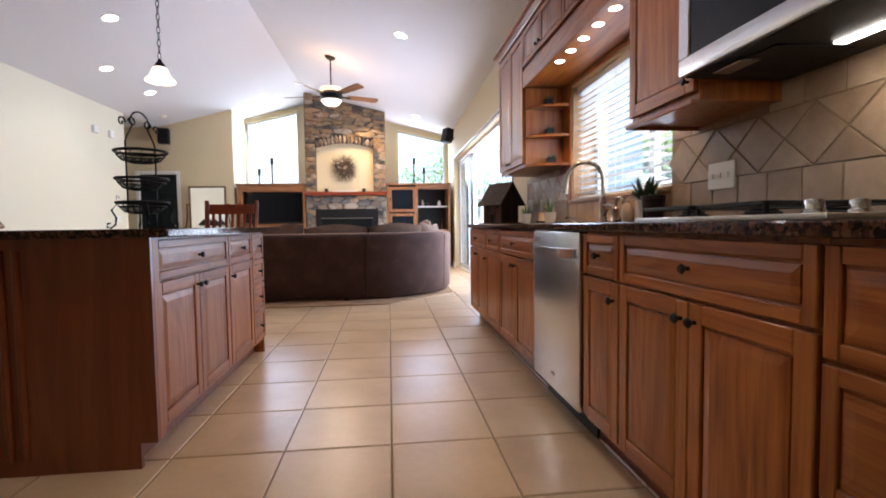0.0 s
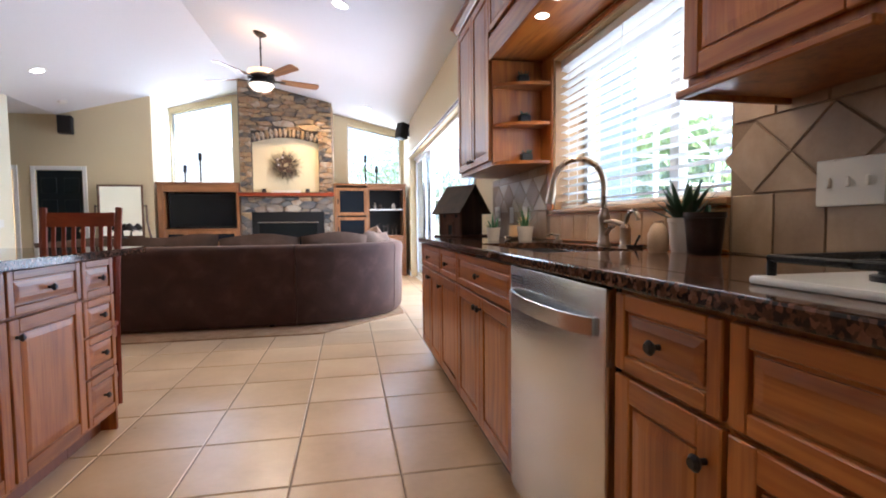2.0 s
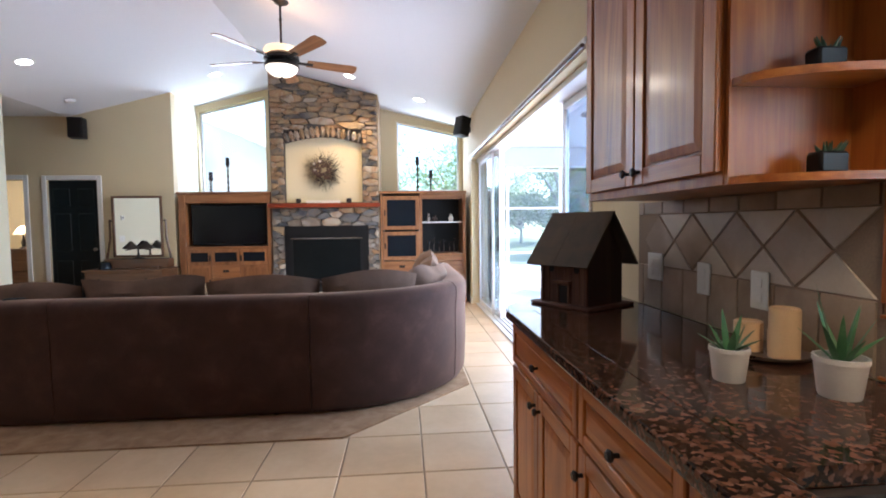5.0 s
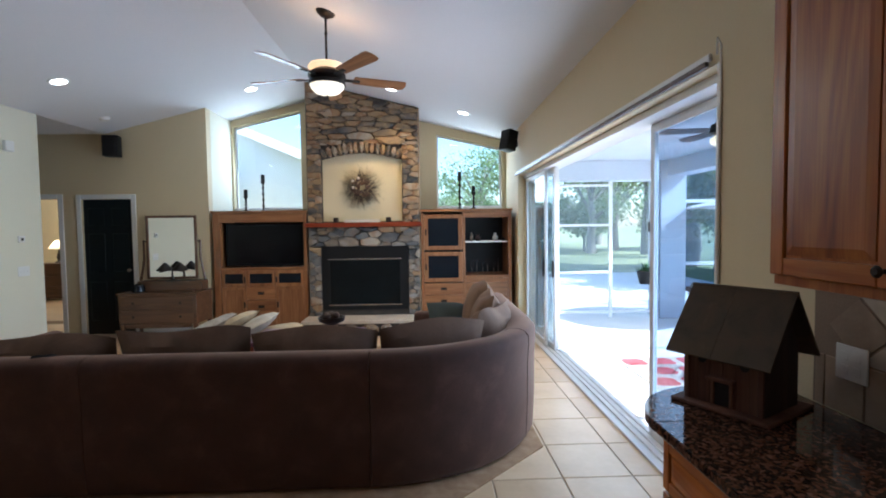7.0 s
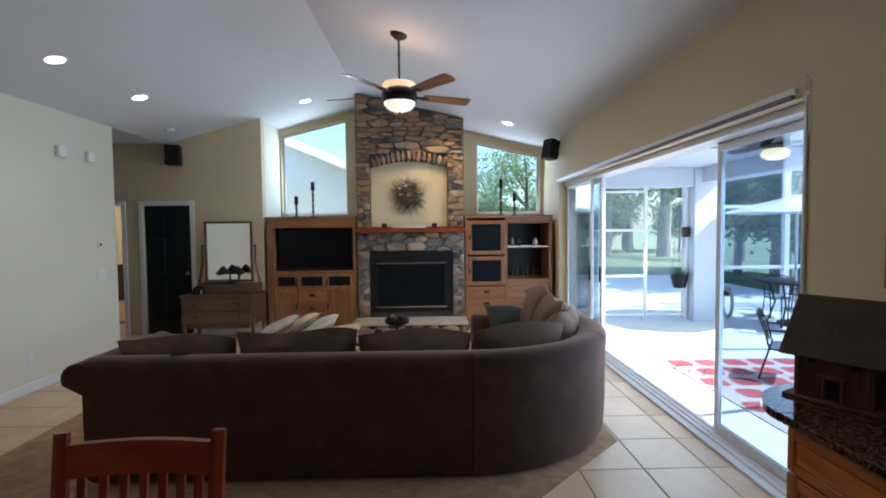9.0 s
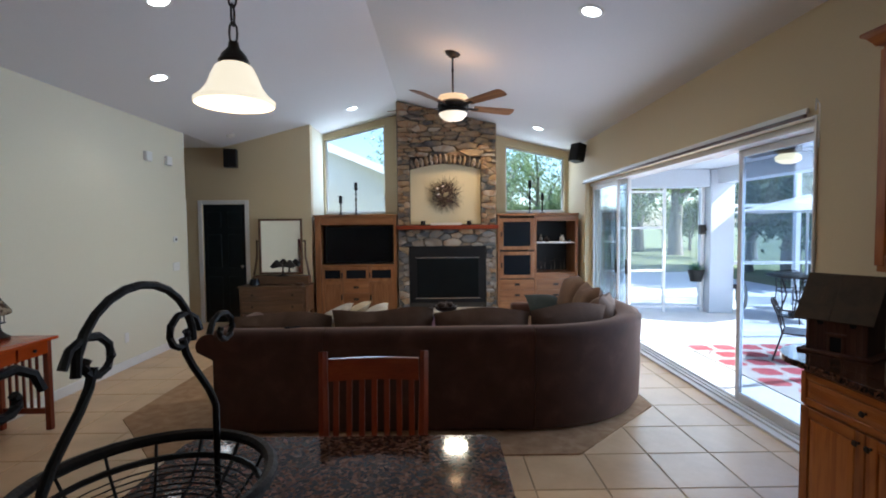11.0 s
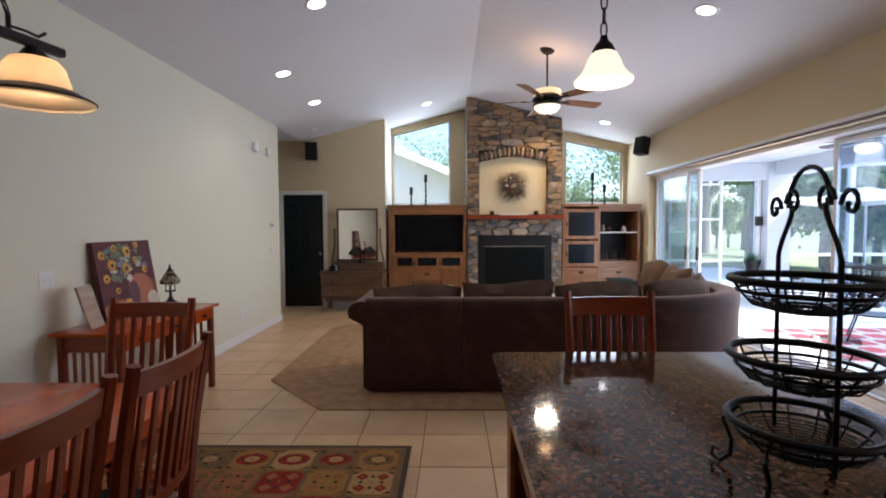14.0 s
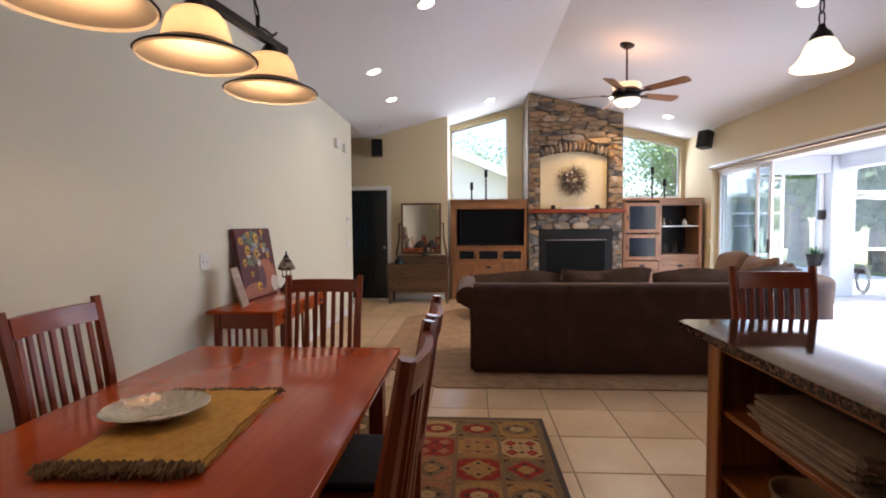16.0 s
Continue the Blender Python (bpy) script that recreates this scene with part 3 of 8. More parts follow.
setting("wall_hall", box(B(), -6.75, -6.6, YB, YF + 0.14, 0, EAVE_L + 0.02), M_TAN, "plain tan wall of the side hall", "wall")

# room beyond the opening, lit by its table lamp and an added unseen dome
bm = B()
box(bm, -10.2, -4.5, 15.05, 15.2, 0, EAVE_L)
box(bm, -10.2, -10.05, 10.76, 15.05, 0, EAVE_L)
box(bm, -10.2, -6.601, 10.62, 10.76, 0, EAVE_L)
box(bm, -4.62, -4.5, YF + T, 15.049, 0, EAVE_L)
setting("wall_den", bm, M_TAN, "tan walls of the room beyond the opening", "wall")
setting("floor_den", box(B(), -10.05, -4.62, 11.9, 15.05, -0.12, -0.003), M_TILE, "beige tile floor of the next room", "floor")


# casings
def casing(name, x0, x1, z, label):
    w = 0.07
    bm = B()
    box(bm, x0 - w, x0, YF - 0.018, YF, 0, z + w, 0.005)
    box(bm, x1, x1 + w, YF - 0.018, YF, 0, z + w, 0.005)
    box(bm, x0 + 0.001, x1 - 0.001, YF - 0.018, YF, z, z + w, 0.005)
    setting(name, bm, M_TRIM, label, "door casing")


casing("trim_door", DX0, DX1, DZ, "white casing round the dark door")
casing("trim_opening", OX0, OX1, OZ, "white casing round the open doorway")

door = thing("door_1", pose((DX0 + DX1) / 2, YF + 0.03, 0), "closed black six-panel interior door", "door", kind="structure")
w = (DX1 - DX0) / 2
bm = B()
box(bm, -w + 0.003, w - 0.003, 0, 0.04, 0.01, DZ - 0.003, 0.002)
part("leaf", bm, M_BLACKDOOR, door)
for sx in (-1, 1):
    for z0, z1 in ((0.22, 0.80), (0.95, 1.52), (1.64, 1.90)):
        bm = B()
        box(bm, sx * 0.175 - 0.12, sx * 0.175 + 0.12, -0.012, 0.001, z0, z1, 0.011)
        part("panel", bm, M_BLACKDOOR, door)
bm = B()
cyl(bm, (w - 0.06, 0, 0.97), (w - 0.06, -0.05, 0.97), 0.012)
ball(bm, (w - 0.06, -0.06, 0.97), 0.028)
part("door_knob", bm, M_NICKEL, door, "brushed nickel knob")

# sliding doors
slide = thing("door_2", pose(0, 0, 0), "white aluminium sliding glass doors, partly open to the patio", "sliding door", kind="structure")
bm = B()
box(bm, XR + 0.06, XO, SY0, SY1, -0.004, 0.018, 0.003)
for x in (1.90, 1.955, 2.01):
    box(bm, x - 0.008, x + 0.008, SY0, SY1, 0.018, 0.035)
part("track", bm, M_ALU, slide, "grooved aluminium floor track")
part("head_rail", box(B(), XR + 0.08, XO, SY0, SY1, SZ - 0.05, SZ - 0.001, 0.003), M_ALU, slide)
for x, y0, y1 in ((2.01, SY0 + 0.01, 6.72), (1.955, 9.06, SY1 - 0.02), (1.90, 9.30, SY1 - 0.02), (2.01, 9.18, SY1 - 0.02)):
    bm = B()
    for a, b in ((y0, y0 + 0.05), (y1 - 0.05, y1)):
        box(bm, x - 0.018, x + 0.018, a, b, 0.036, SZ - 0.052, 0.004)
    box(bm, x - 0.018, x + 0.018, y0 + 0.05, y1 - 0.05, 0.036, 0.10, 0.004)
    box(bm, x - 0.018, x + 0.018, y0 + 0.05, y1 - 0.05, SZ - 0.11, SZ - 0.052, 0.004)
    leaf = part("leaf", bm, M_ALU, slide)
    g = part("pane", box(B(), x - 0.003, x + 0.003, y0 + 0.05, y1 - 0.05, 0.10, SZ - 0.11), M_TINTGLASS if y0 < 6 else M_SLIDEGLASS, leaf, "blue-tinted glass" if y0 < 6 else "clear glass", False)
    g.visible_shadow = False
    part("pull_handle", box(B(), x - 0.045, x - 0.018, y0 + 0.012, y0 + 0.034, 0.93, 1.13, 0.006), M_BRONZE, leaf, "dark pull handle")
bm = B()
box(bm, XR - 0.02, XR - 0.001, SY0 + 0.06, SY1 + 0.05, SZ + 0.025, SZ + 0.062, 0.004)
box(bm, XR - 0.016, XR - 0.001, SY0 - 0.02, SY0 + 0.0, 0, SZ, 0.003)
setting("trim_slider", bm, M_TRIM, "white trim over the sliding doors", "trim")
rail = thing("curtain_rail", pose(0, 0, 0), "bare brown vertical-blind rail over the sliding doors", "curtain rail")
part("rail", box(B(), XR - 0.046, XR - 0.021, SY0 + 0.05, SY1 + 0.02, SZ - 0.006, SZ + 0.020, 0.005), M_DARKWOOD, rail)
bm = B()
tube(bm, [(XR - 0.04, SY0 - 0.04, SZ + 0.02), (XR - 0.05, SY0 - 0.06, SZ + 0.09), (XR - 0.05, SY0 - 0.085, SZ + 0.05), (XR - 0.05, SY0 - 0.085, SZ - 0.1), (XR - 0.05, SY0 - 0.085, SZ - 0.22)], 0.005)
part("cord", bm, M_TRIM, rail, "pale draw cord")


# ---- kitchen ----
CT = 0.922      # worktop height
FX = 1.155      # face of the cabinet carcasses along the wall


def knob(parent, p, way):
    """A small dark cup knob; way is the direction that it points."""
    w = Vector(way)
    p = Vector(p)
    bm = B()
    cyl(bm, p, p + w * 0.016, 0.006, 0.005, 10)
    cyl(bm, p + w * 0.014, p + w * 0.021, 0.010, 0.015, 14)
    cyl(bm, p + w * 0.021, p + w * 0.028, 0.015, 0.009, 14)
    return part("knob", bm, M_BRONZE, parent, "dark bronze knob")


def front(name, parent, s0, s1, z0, z1, m, knob_at=None, raised=True, grain="z"):
    """A raised-panel door or drawer front, built in (along, height), 20 mm thick, facing -y; m turns it into place."""
    mat_ = M_OAK if grain == "z" else M_OAK_X
    st = 0.052 if (z1 - z0) > 0.3 else 0.034
    d = part(name, box(B(), s0 + 0.004, s1 - 0.004, -0.0095, 0, z0 + 0.004, z1 - 0.004), mat_, parent)
    d.matrix_basis = m
    for a, b in ((s0, s0 + st), (s1 - st, s1)):
        part("stile", box(B(), a, b, -0.02, -0.0062, z0, z1, 0.003), M_OAK, d)
    for a, b in ((z0, z0 + st), (z1 - st, z1)):
        part("rail", box(B(), s0 + st, s1 - st, -0.02, -0.0062, a, b, 0.003), M_OAK_X, d)
    bm = B()
    a0, a1, b0, b1 = s0 + st + 0.008, s1 - st - 0.008, z0 + st + 0.008, z1 - st - 0.008
    i = min(0.026, (a1 - a0) / 4, (b1 - b0) / 4)
    foot = [bm.verts.new((x, -0.009, z)) for x, z in ((a0, b0), (a1, b0), (a1, b1), (a0, b1))]
    lo = [bm.verts.new((x, -0.0149, z)) for x, z in ((a0, b0), (a1, b0), (a1, b1), (a0, b1))]
    hi = [bm.verts.new((x, -0.0185, z)) for x, z in ((a0 + i, b0 + i), (a1 - i, b0 + i), (a1 - i, b1 - i), (a0 + i, b1 - i))]
    for k in range(4):
        bm.faces.new((foot[k], foot[(k + 1) % 4], lo[(k + 1) % 4], lo[k]))
        bm.faces.new((lo[k], lo[(k + 1) % 4], hi[(k + 1) % 4], hi[k]))
    bm.faces.new(hi)
    part("raised_panel", bm, mat_, d, smooth=False)
    if knob_at:
        knob(d, (knob_at[0], -0.02, knob_at[1]), (0, -1, 0))
    return d


def base_cabinet(y0, y1, layout, label, x=FX, depth=0.60, face=-1, group="base cabinets", name="base_cabinet", body_top=CT - 0.034):
    """A floor cabinet from y0 to y1. layout: d = one drawer over doors count, or 3 drawers. face -1 looks to -x, +1 to +x."""
    th = thing(name, pose(x, y0, 0), label, "cabinet", group)
    W = y1 - y0
    s = -face
    bm = B()
    xa, xb = sorted((0, s * depth))
    box(bm, xa, xb, 0.0005, W - 0.0005, 0.10, body_top, 0.001)
    part("body", bm, M_OAK, th)
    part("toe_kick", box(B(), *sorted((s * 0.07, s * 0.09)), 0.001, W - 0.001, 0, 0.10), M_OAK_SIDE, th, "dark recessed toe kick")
    # fronts are drawn facing -y along x, then turned to face the room
    m = pose(0, W if face < 0 else 0, 0, 0, 0, -90 if face < 0 else 90)
    g = 0.006
    zt = CT - 0.046
    if layout == "drawers3":
        for a, b in ((0.125, 0.39), (0.40, 0.655), (0.665, zt)):
            front("drawer", th, g, W - g, a, b, m, (W / 2, (a + b) / 2), grain="x")
    elif layout == "drawers4":
        for a, b in ((0.125, 0.335), (0.345, 0.525), (0.535, 0.695), (0.705, zt)):
            front("drawer", th, g, W - g, a, b, m, (W / 2, (a + b) / 2), grain="x")
    else:
        front("drawer", th, g, W - g, 0.715, zt, m, (W / 2, 0.795), grain="x")
        if layout == "door":
            front("door", th, g, W - g, 0.125, 0.705, m, (g + 0.03, 0.64))
        elif layout == "door_far":
            front("door", th, g, W - g, 0.125, 0.705, m, (W - g - 0.03, 0.64))
        else:
            front("door", th, g, W / 2 - 0.002, 0.125, 0.705, m, (W / 2 - 0.03, 0.655))
            front("door", th, W / 2 + 0.002, W - g, 0.125, 0.705, m, (W / 2 + 0.03, 0.655))
    return th


base_cabinet(-0.60, 0.02, "drawers3", "oak base cabinet with three raised-panel drawers")
base_cabinet(0.02, 0.985, "drawers3", "oak base cabinet with three raised-panel drawers")
base_cabinet(0.985, 1.77, "doors", "oak base cabinet with two doors under the cooktop")
base_cabinet(1.77, 2.08, "door_far", "narrow oak base cabinet beside the dishwasher")
base_cabinet(2.72, 3.595, "doors", "oak sink base cabinet with two raised-panel doors", body_top=0.66)
base_cabinet(3.595, 4.08, "door", "oak base cabinet with one drawer and one door")
base_cabinet(4.08, 4.83, "doors", "oak base cabinet with two doors at the counter end")

# dishwasher
dw = thing("dishwasher", pose(FX, 2.083, 0), "stainless steel dishwasher with a bowed bar handle", "dishwasher")
part("body", box(B(), 0.0, 0.57, 0.004, 0.632, 0.10, 0.885), M_BLACK, dw, "black tub")
bm = B()
box(bm, -0.032, -0.001, 0.008, 0.628, 0.115, 0.882, 0.006, 2)
d = part("door", bm, M_STEEL, dw, "brushed stainless door")
bm = B()
pts = [(-0.033, 0.05, 0.79)] + [(-0.033 - 0.045 * math.sin(math.pi * i / 10) ** 0.5, 0.05 + 0.535 * i / 10, 0.79) for i in range(1, 10)] + [(-0.033, 0.585, 0.79)]
for (xa, ya, za), (xb, yb, zb) in zip(pts, pts[1:]):
    vs = [bm.verts.new(p) for p in ((xa, ya, za - 0.02), (xb, yb, zb - 0.02), (xb, yb, zb + 0.02), (xa, ya, za + 0.02))]
    bm.faces.new(vs)
bmesh.ops.remove_doubles(bm, verts=bm.verts, dist=0.0005)
bmesh.ops.solidify(bm, geom=bm.faces[:], thickness=0.012)
part("handle", bm, M_STEEL, d, "bowed stainless handle")
bm = B()
for k in range(3):
    box(bm, -0.0345, -0.0318, 0.50, 0.60, 0.848 - k * 0.009, 0.852 - k * 0.009)
part("vent", bm, M_BLACK, d, "dark vent slots")
part("badge", box(B(), -0.0335, -0.0318, 0.30, 0.345, 0.185, 0.20, 0.001), M_NICKEL, d, "small metal badge")
part("kick_plate", box(B(), 0.05, 0.06, 0.004, 0.632, 0.0, 0.10), M_BLACK, dw)

# worktop with the sink cut out
SKX0, SKX1, SKY0, SKY1 = 1.235, 1.61, 2.70, 3.53
cx0, cx1, cy0, cy1, cz0 = 1.115, XR - 0.012, -0.60, 4.845, CT - 0.033
top_ = thing("worktop", pose(0, 0, 0), "polished brown granite worktop with a rounded end", "worktop")
bm = B()
box(bm, cx0, SKX0, cy0, cy1, cz0, CT, 0.006, 2)
box(bm, SKX1, cx1, cy0, cy1, cz0, CT)
box(bm, SKX0, SKX1, cy0, SKY0, cz0, CT)
box(bm, SKX0, SKX1, SKY1, cy1, cz0, CT)
R = 0.33
pts = [(cx1, cy1 + 0.0005), (cx1, cy1 + R)]
for i in range(0, 13):
    a = math.pi / 2 + (math.pi / 2) * i / 12
    pts.append((cx0 + R + 0.02 + (R + 0.02) * math.cos(a), cy1 + R * math.sin(a)))
pts.append((cx0, cy1 + 0.0005))
part("slab", bm, M_GRANITE, top_, smooth=False)
part("rounded_end", slab(B(), list(reversed(pts)), cz0, CT), M_GRANITE, top_, "rounded granite end", False)
# sink bowls
sink = thing("sink", pose((SKX0 + SKX1) / 2, SKY0, CT), "double-bowl stainless steel undermount sink", "sink")
hx = (SKX1 - SKX0) / 2


def bowl(y0, y1, deep, hx0, hx1):
    bm = B()
    box(bm, hx0, hx1, y0, y1, -deep, -0.03, 0.05, 3)
    kill = [f for f in bm.faces if all(v.co.z > -0.031 - 0.001 for v in f.verts)]
    bmesh.ops.delete(bm, geom=kill, context="FACES")
    return bm


W = SKY1 - SKY0
part("bowl", bowl(-0.02, W * 0.29, 0.19, -hx - 0.02, hx + 0.02), M_SINK, sink)
part("bowl", bowl(W * 0.29 + 0.012, W + 0.02, 0.22, -hx - 0.02, hx + 0.02), M_SINK, sink)
part("drain", turned(B(), [(0.002, 0.003), (0.03, 0.002), (0.042, 0.006), (0.044, 0)], (0, W * 0.64, -0.2195)), M_NICKEL, sink)
part("rim", box(B(), -hx, hx, W * 0.29 - 0.01, W * 0.29 + 0.024, -0.05, -0.026, 0.008, 2), M_SINK, sink, "rounded divider")

# open end shelves under the rounded worktop
es = thing("end_shelf_unit", pose(FX, 4.832, 0), "oak end unit with three rounded open shelves", "shelf unit")
for z in (0.10, 0.36, 0.62):
    pts = [(0.58, 0.003)] + [(0.58 - 0.54 * math.sin(math.pi / 2 * i / 10), 0.003 + 0.27 * math.cos(math.pi / 2 * i / 10)) for i in range(0, 10)] + [(0.03, 0.003)]
    part("shelf", slab(B(), list(reversed(pts)), z, z + 0.022), M_OAK_Y, es)
part("plinth", box(B(), 0.2, 0.58, 0.003, 0.10, 0, 0.099), M_OAK_SIDE, es)
part("back_panel", box(B(), 0.585, 0.60, 0.003, 0.29, 0.0, CT - 0.034), M_OAK, es)

# upper cabinets
UX, UZ0, UZ1 = 1.44, 1.375, 2.45


def upper(y0, y1, z0, z1, doors, label, name="wall_cabinet"):
    th = thing(name, pose(UX, y0, z0), label, "cabinet", "wall cabinets")
    W, H = y1 - y0, z1 - z0
    part("body", box(B(), 0, XR - 0.003 - UX, 0.0005, W - 0.0005, 0, H, 0.001), M_OAK, th)
    m = pose(0, W, 0, 0, 0, -90)
    for k in range(doors):
        a, b = W * k / doors + 0.006, W * (k + 1) / doors - 0.003
        kx = b - 0.03 if (k % 2 == 0) else a + 0.03
        front("door", th, a, b, 0.03, H - 0.02, m, (kx, 0.07))
    return th


upper(3.955, 4.76, UZ0, UZ1, 2, "oak wall cabinet with two raised-panel doors")
side_cab = upper(1.785, 2.25, 1.352, UZ1, 1, "oak wall cabinet with one raised-panel door")
bm = B()
box(bm, -0.030, -0.004, 0.0, 0.475, -0.016, 0.004, 0.004)
box(bm, -0.004, XR - 0.003 - UX, 0.4665, 0.478, -0.016, 0.010, 0.003)
part("light_rail", bm, M_OAK_Y, side_cab)
upper(1.02, 1.783, 1.90, UZ1, 2, "short oak wall cabinet over the microwave")
upper(0.30, 1.018, UZ0, UZ1, 2, "oak wall cabinet with two raised-panel doors")
upper(3.087, 3.953, 2.13, UZ1, 2, "short oak wall cabinet over the window", "bridge_cabinet")
upper(2.253, 3.083, 2.13, UZ1, 2, "short oak wall cabinet over the window", "bridge_cabinet")
# light valance with five puck lamps
va = thing("light_valance", pose(UX, 2.253, 1.995), "oak light valance over the sink window", "valance")
part("fascia", box(B(), -0.018, 0.002, 0, 1.70, 0, 0.134, 0.003), M_OAK_Y, va)
part("soffit_board", box(B(), 0.003, XR - 0.003 - UX, 0.001, 1.699, 0.012, 0.03), M_OAK_Y, va)
for i in range(5):
    y = 2.54 + 0.1975 * i
    pk = thing("puck_light", pose(1.50, y, 2.006), "lit round under-cabinet puck light", "puck light", "puck lights under the valance")
    part("rim", turned(B(), [(0.030, -0.001), (0.037, -0.0015), (0.038, -0.004), (0.035, -0.005), (0.031, -0.004)]), M_NICKEL, pk)
    part("lens", turned(B(), [(0.0005, -0.0045), (0.031, -0.004)], seg=20), M_PUCK, pk, "glowing lens")
for i in range(0, 5, 2):
    lamp("puck_glow", "SPOT", look((1.50, 2.54 + 0.1975 * i, 1.985), (1.52, 2.54 + 0.1975 * i, 0)), 2.6, (1.0, 0.74, 0.42), radius=0.03, cone=130)
# crown moulding
cr = thing("crown_moulding", pose(0, 0, UZ1), "oak crown moulding along the wall cabinets", "moulding")
bm = B()
prof = [(0.0, 0.0), (-0.02, 0.004), (-0.028, 0.02), (-0.045, 0.045), (-0.062, 0.058), (-0.062, 0.072), (0.02, 0.072), (0.02, 0.0)]
for seg_, rows in (("a", [((UX + u), 0.30, w) for u, w in prof]),):
    lo = [bm.verts.new((x, 0.30, w + 0.001)) for x, _, w in rows]
    hi = [bm.verts.new((x, 4.76 - (x - UX) * 1.0, w + 0.001)) for x, _, w in rows]
    n = len(rows)
    for i in range(n):
        bm.faces.new((lo[i], lo[(i + 1) % n], hi[(i + 1) % n], hi[i]))
    bm.faces.new(lo)
    lo = hi
    hi = [bm.verts.new((XR - 0.004, 4.76 - (x - UX), w + 0.001)) for x, _, w in rows]
    for i in range(n):
        bm.faces.new((lo[i], lo[(i + 1) % n], hi[(i + 1) % n], hi[i]))
part("moulding", bm, M_OAK_Y, cr, smooth=False)

# open corner shelves at the window side of the wall cabinet
sh = thing("corner_shelf_unit", pose(UX, 3.953, UZ0), "oak open corner shelves with rounded fronts", "shelf unit")
part("back_panel", box(B(), 0.002, XR - UX - 0.02, -0.012, -0.001, 0.0, 0.62), M_OAK, sh)
part("side_panel", box(B(), XR - UX - 0.018, XR - UX - 0.004, -0.155, -0.001, 0.0, 0.62), M_OAK, sh)
for z in (0.0, 0.225, 0.455):
    pts = [(XR - UX - 0.02, -0.0125)] + [(0.008 + (XR - UX - 0.03) * (1 - math.cos(math.pi / 2 * i / 10)), -0.0125 - 0.14 * math.sin(math.pi / 2 * i / 10)) for i in range(10, -1, -1)]
    part("shelf", slab(B(), pts, z, z + 0.018), M_OAK_X, sh, smooth=False)
for i, z in enumerate((0.018, 0.243, 0.473)):
    pl = thing("succulent", pose(UX + 0.19 - 0.01 * i, 3.953 - 0.075, UZ0 + z), "tiny dark succulent in a small blue-black pot", "plant", "succulents on the corner shelves")
    part("pot", box(B(), -0.035, 0.035, -0.022, 0.022, 0, 0.048, 0.006), M_BLACK, pl)
    bm = B()
    random.seed(20 + i)
    for k in range(14):
        a, r = random.random() * 6.28, random.uniform(0.008, 0.03)
        p = Vector((r * math.cos(a), r * 0.6 * math.sin(a), 0.046))
        q = p + Vector((0.014 * math.cos(a), 0.012 * math.sin(a), random.uniform(0.012, 0.03)))
        cyl(bm, p, q, 0.005, 0.001, 6)
    part("leaves", bm, M_DARKSUCC, pl, "dark green leaves")

# sink window with blinds
win = thing("window_3", pose(XR, WY0, WZ0), "sink window with white slatted blinds lowered", "window", kind="structure")
WW, WH = WY1 - WY0, WZ1 - WZ0
bm = B()
for a, b, c, d_ in ((0, WW, 0, 0.04), (0, WW, WH - 0.04, WH), (0, 0.04, 0.04, WH - 0.04), (WW - 0.04, WW, 0.04, WH - 0.04), (WW * 0.40 - 0.03, WW * 0.40 + 0.03, 0.04, WH - 0.04)):
    box(bm, 0.19, 0.235, a, b, c, d_, 0.003)
part("window_frame", bm, M_ALU, win, "white aluminium frame with a centre mullion")
for a, b in ((0.04, WW * 0.40 - 0.03), (WW * 0.40 + 0.03, WW - 0.04)):
    g = part("pane", box(B(), 0.208, 0.213, a, b, 0.04, WH - 0.04), M_GLASS, win, "clear glass", False)
    g.visible_shadow = False
part("window_sill", box(B(), -0.02, 0.188, 0.0, WW, -0.022, 0.001, 0.006, 2), M_SPLASHTAN, win, "tan stone-tiled sill")
part("jamb_lining", box(B(), 0.002, 0.186, WW - 0.009, WW - 0.001, 0.002, WH - 0.002, 0.001), M_SPLASHTAN, win, "tan stone-tiled reveal")
part("liner_strip", box(B(), -0.0145, -0.001, 0.0, WW + 0.075, -0.034, -0.0245, 0.002), M_OAK_Y, win, "thin oak-coloured liner strip")
part("liner_strip", box(B(), -0.0145, -0.001, 0.0, WW + 0.075, CT - WZ0 + 0.003, CT - WZ0 + 0.012, 0.002), M_OAK_Y, win, "thin oak-coloured liner strip")
bm = B()
box(bm, -0.016, -0.001, WW + 0.001, WW + 0.075, 0.0, WH + 0.01, 0.004)
box(bm, -0.016, -0.001, -0.07, WW + 0.075, WH + 0.012, WH + 0.034, 0.004)
part("casing", bm, M_OAK, win, "oak side casing")
bl = thing("window_blind", pose(XR + 0.055, WY0 + 0.012, WZ0), "white horizontal slat blind with open slats", "blind")
part("head_rail", box(B(), -0.02, 0.02, 0, WW - 0.024, WH - 0.045, WH - 0.002, 0.003), M_BLIND, bl)
slat_me = None
N = 18
for i in range(N):
    z = 0.045 + (WH - 0.11) * i / (N - 1)
    if slat_me is None:
        bm = B()
        lo = [bm.verts.new((0.024 * u, 0.0, 0.003 * (1 - u * u))) for u in (-1, -0.5, 0, 0.5, 1)]
        hi = [bm.verts.new((0.024 * u, WW - 0.024, 0.003 * (1 - u * u))) for u in (-1, -0.5, 0, 0.5, 1)]
        for k in range(4):
            bm.faces.new((lo[k], lo[k + 1], hi[k + 1], hi[k]))
        bmesh.ops.solidify(bm, geom=bm.faces[:], thickness=0.002)
        s = part("slat", bm, M_BLIND, bl)
        slat_me = s.data
    else:
        s = new("slat", slat_me)
        s.parent = bl
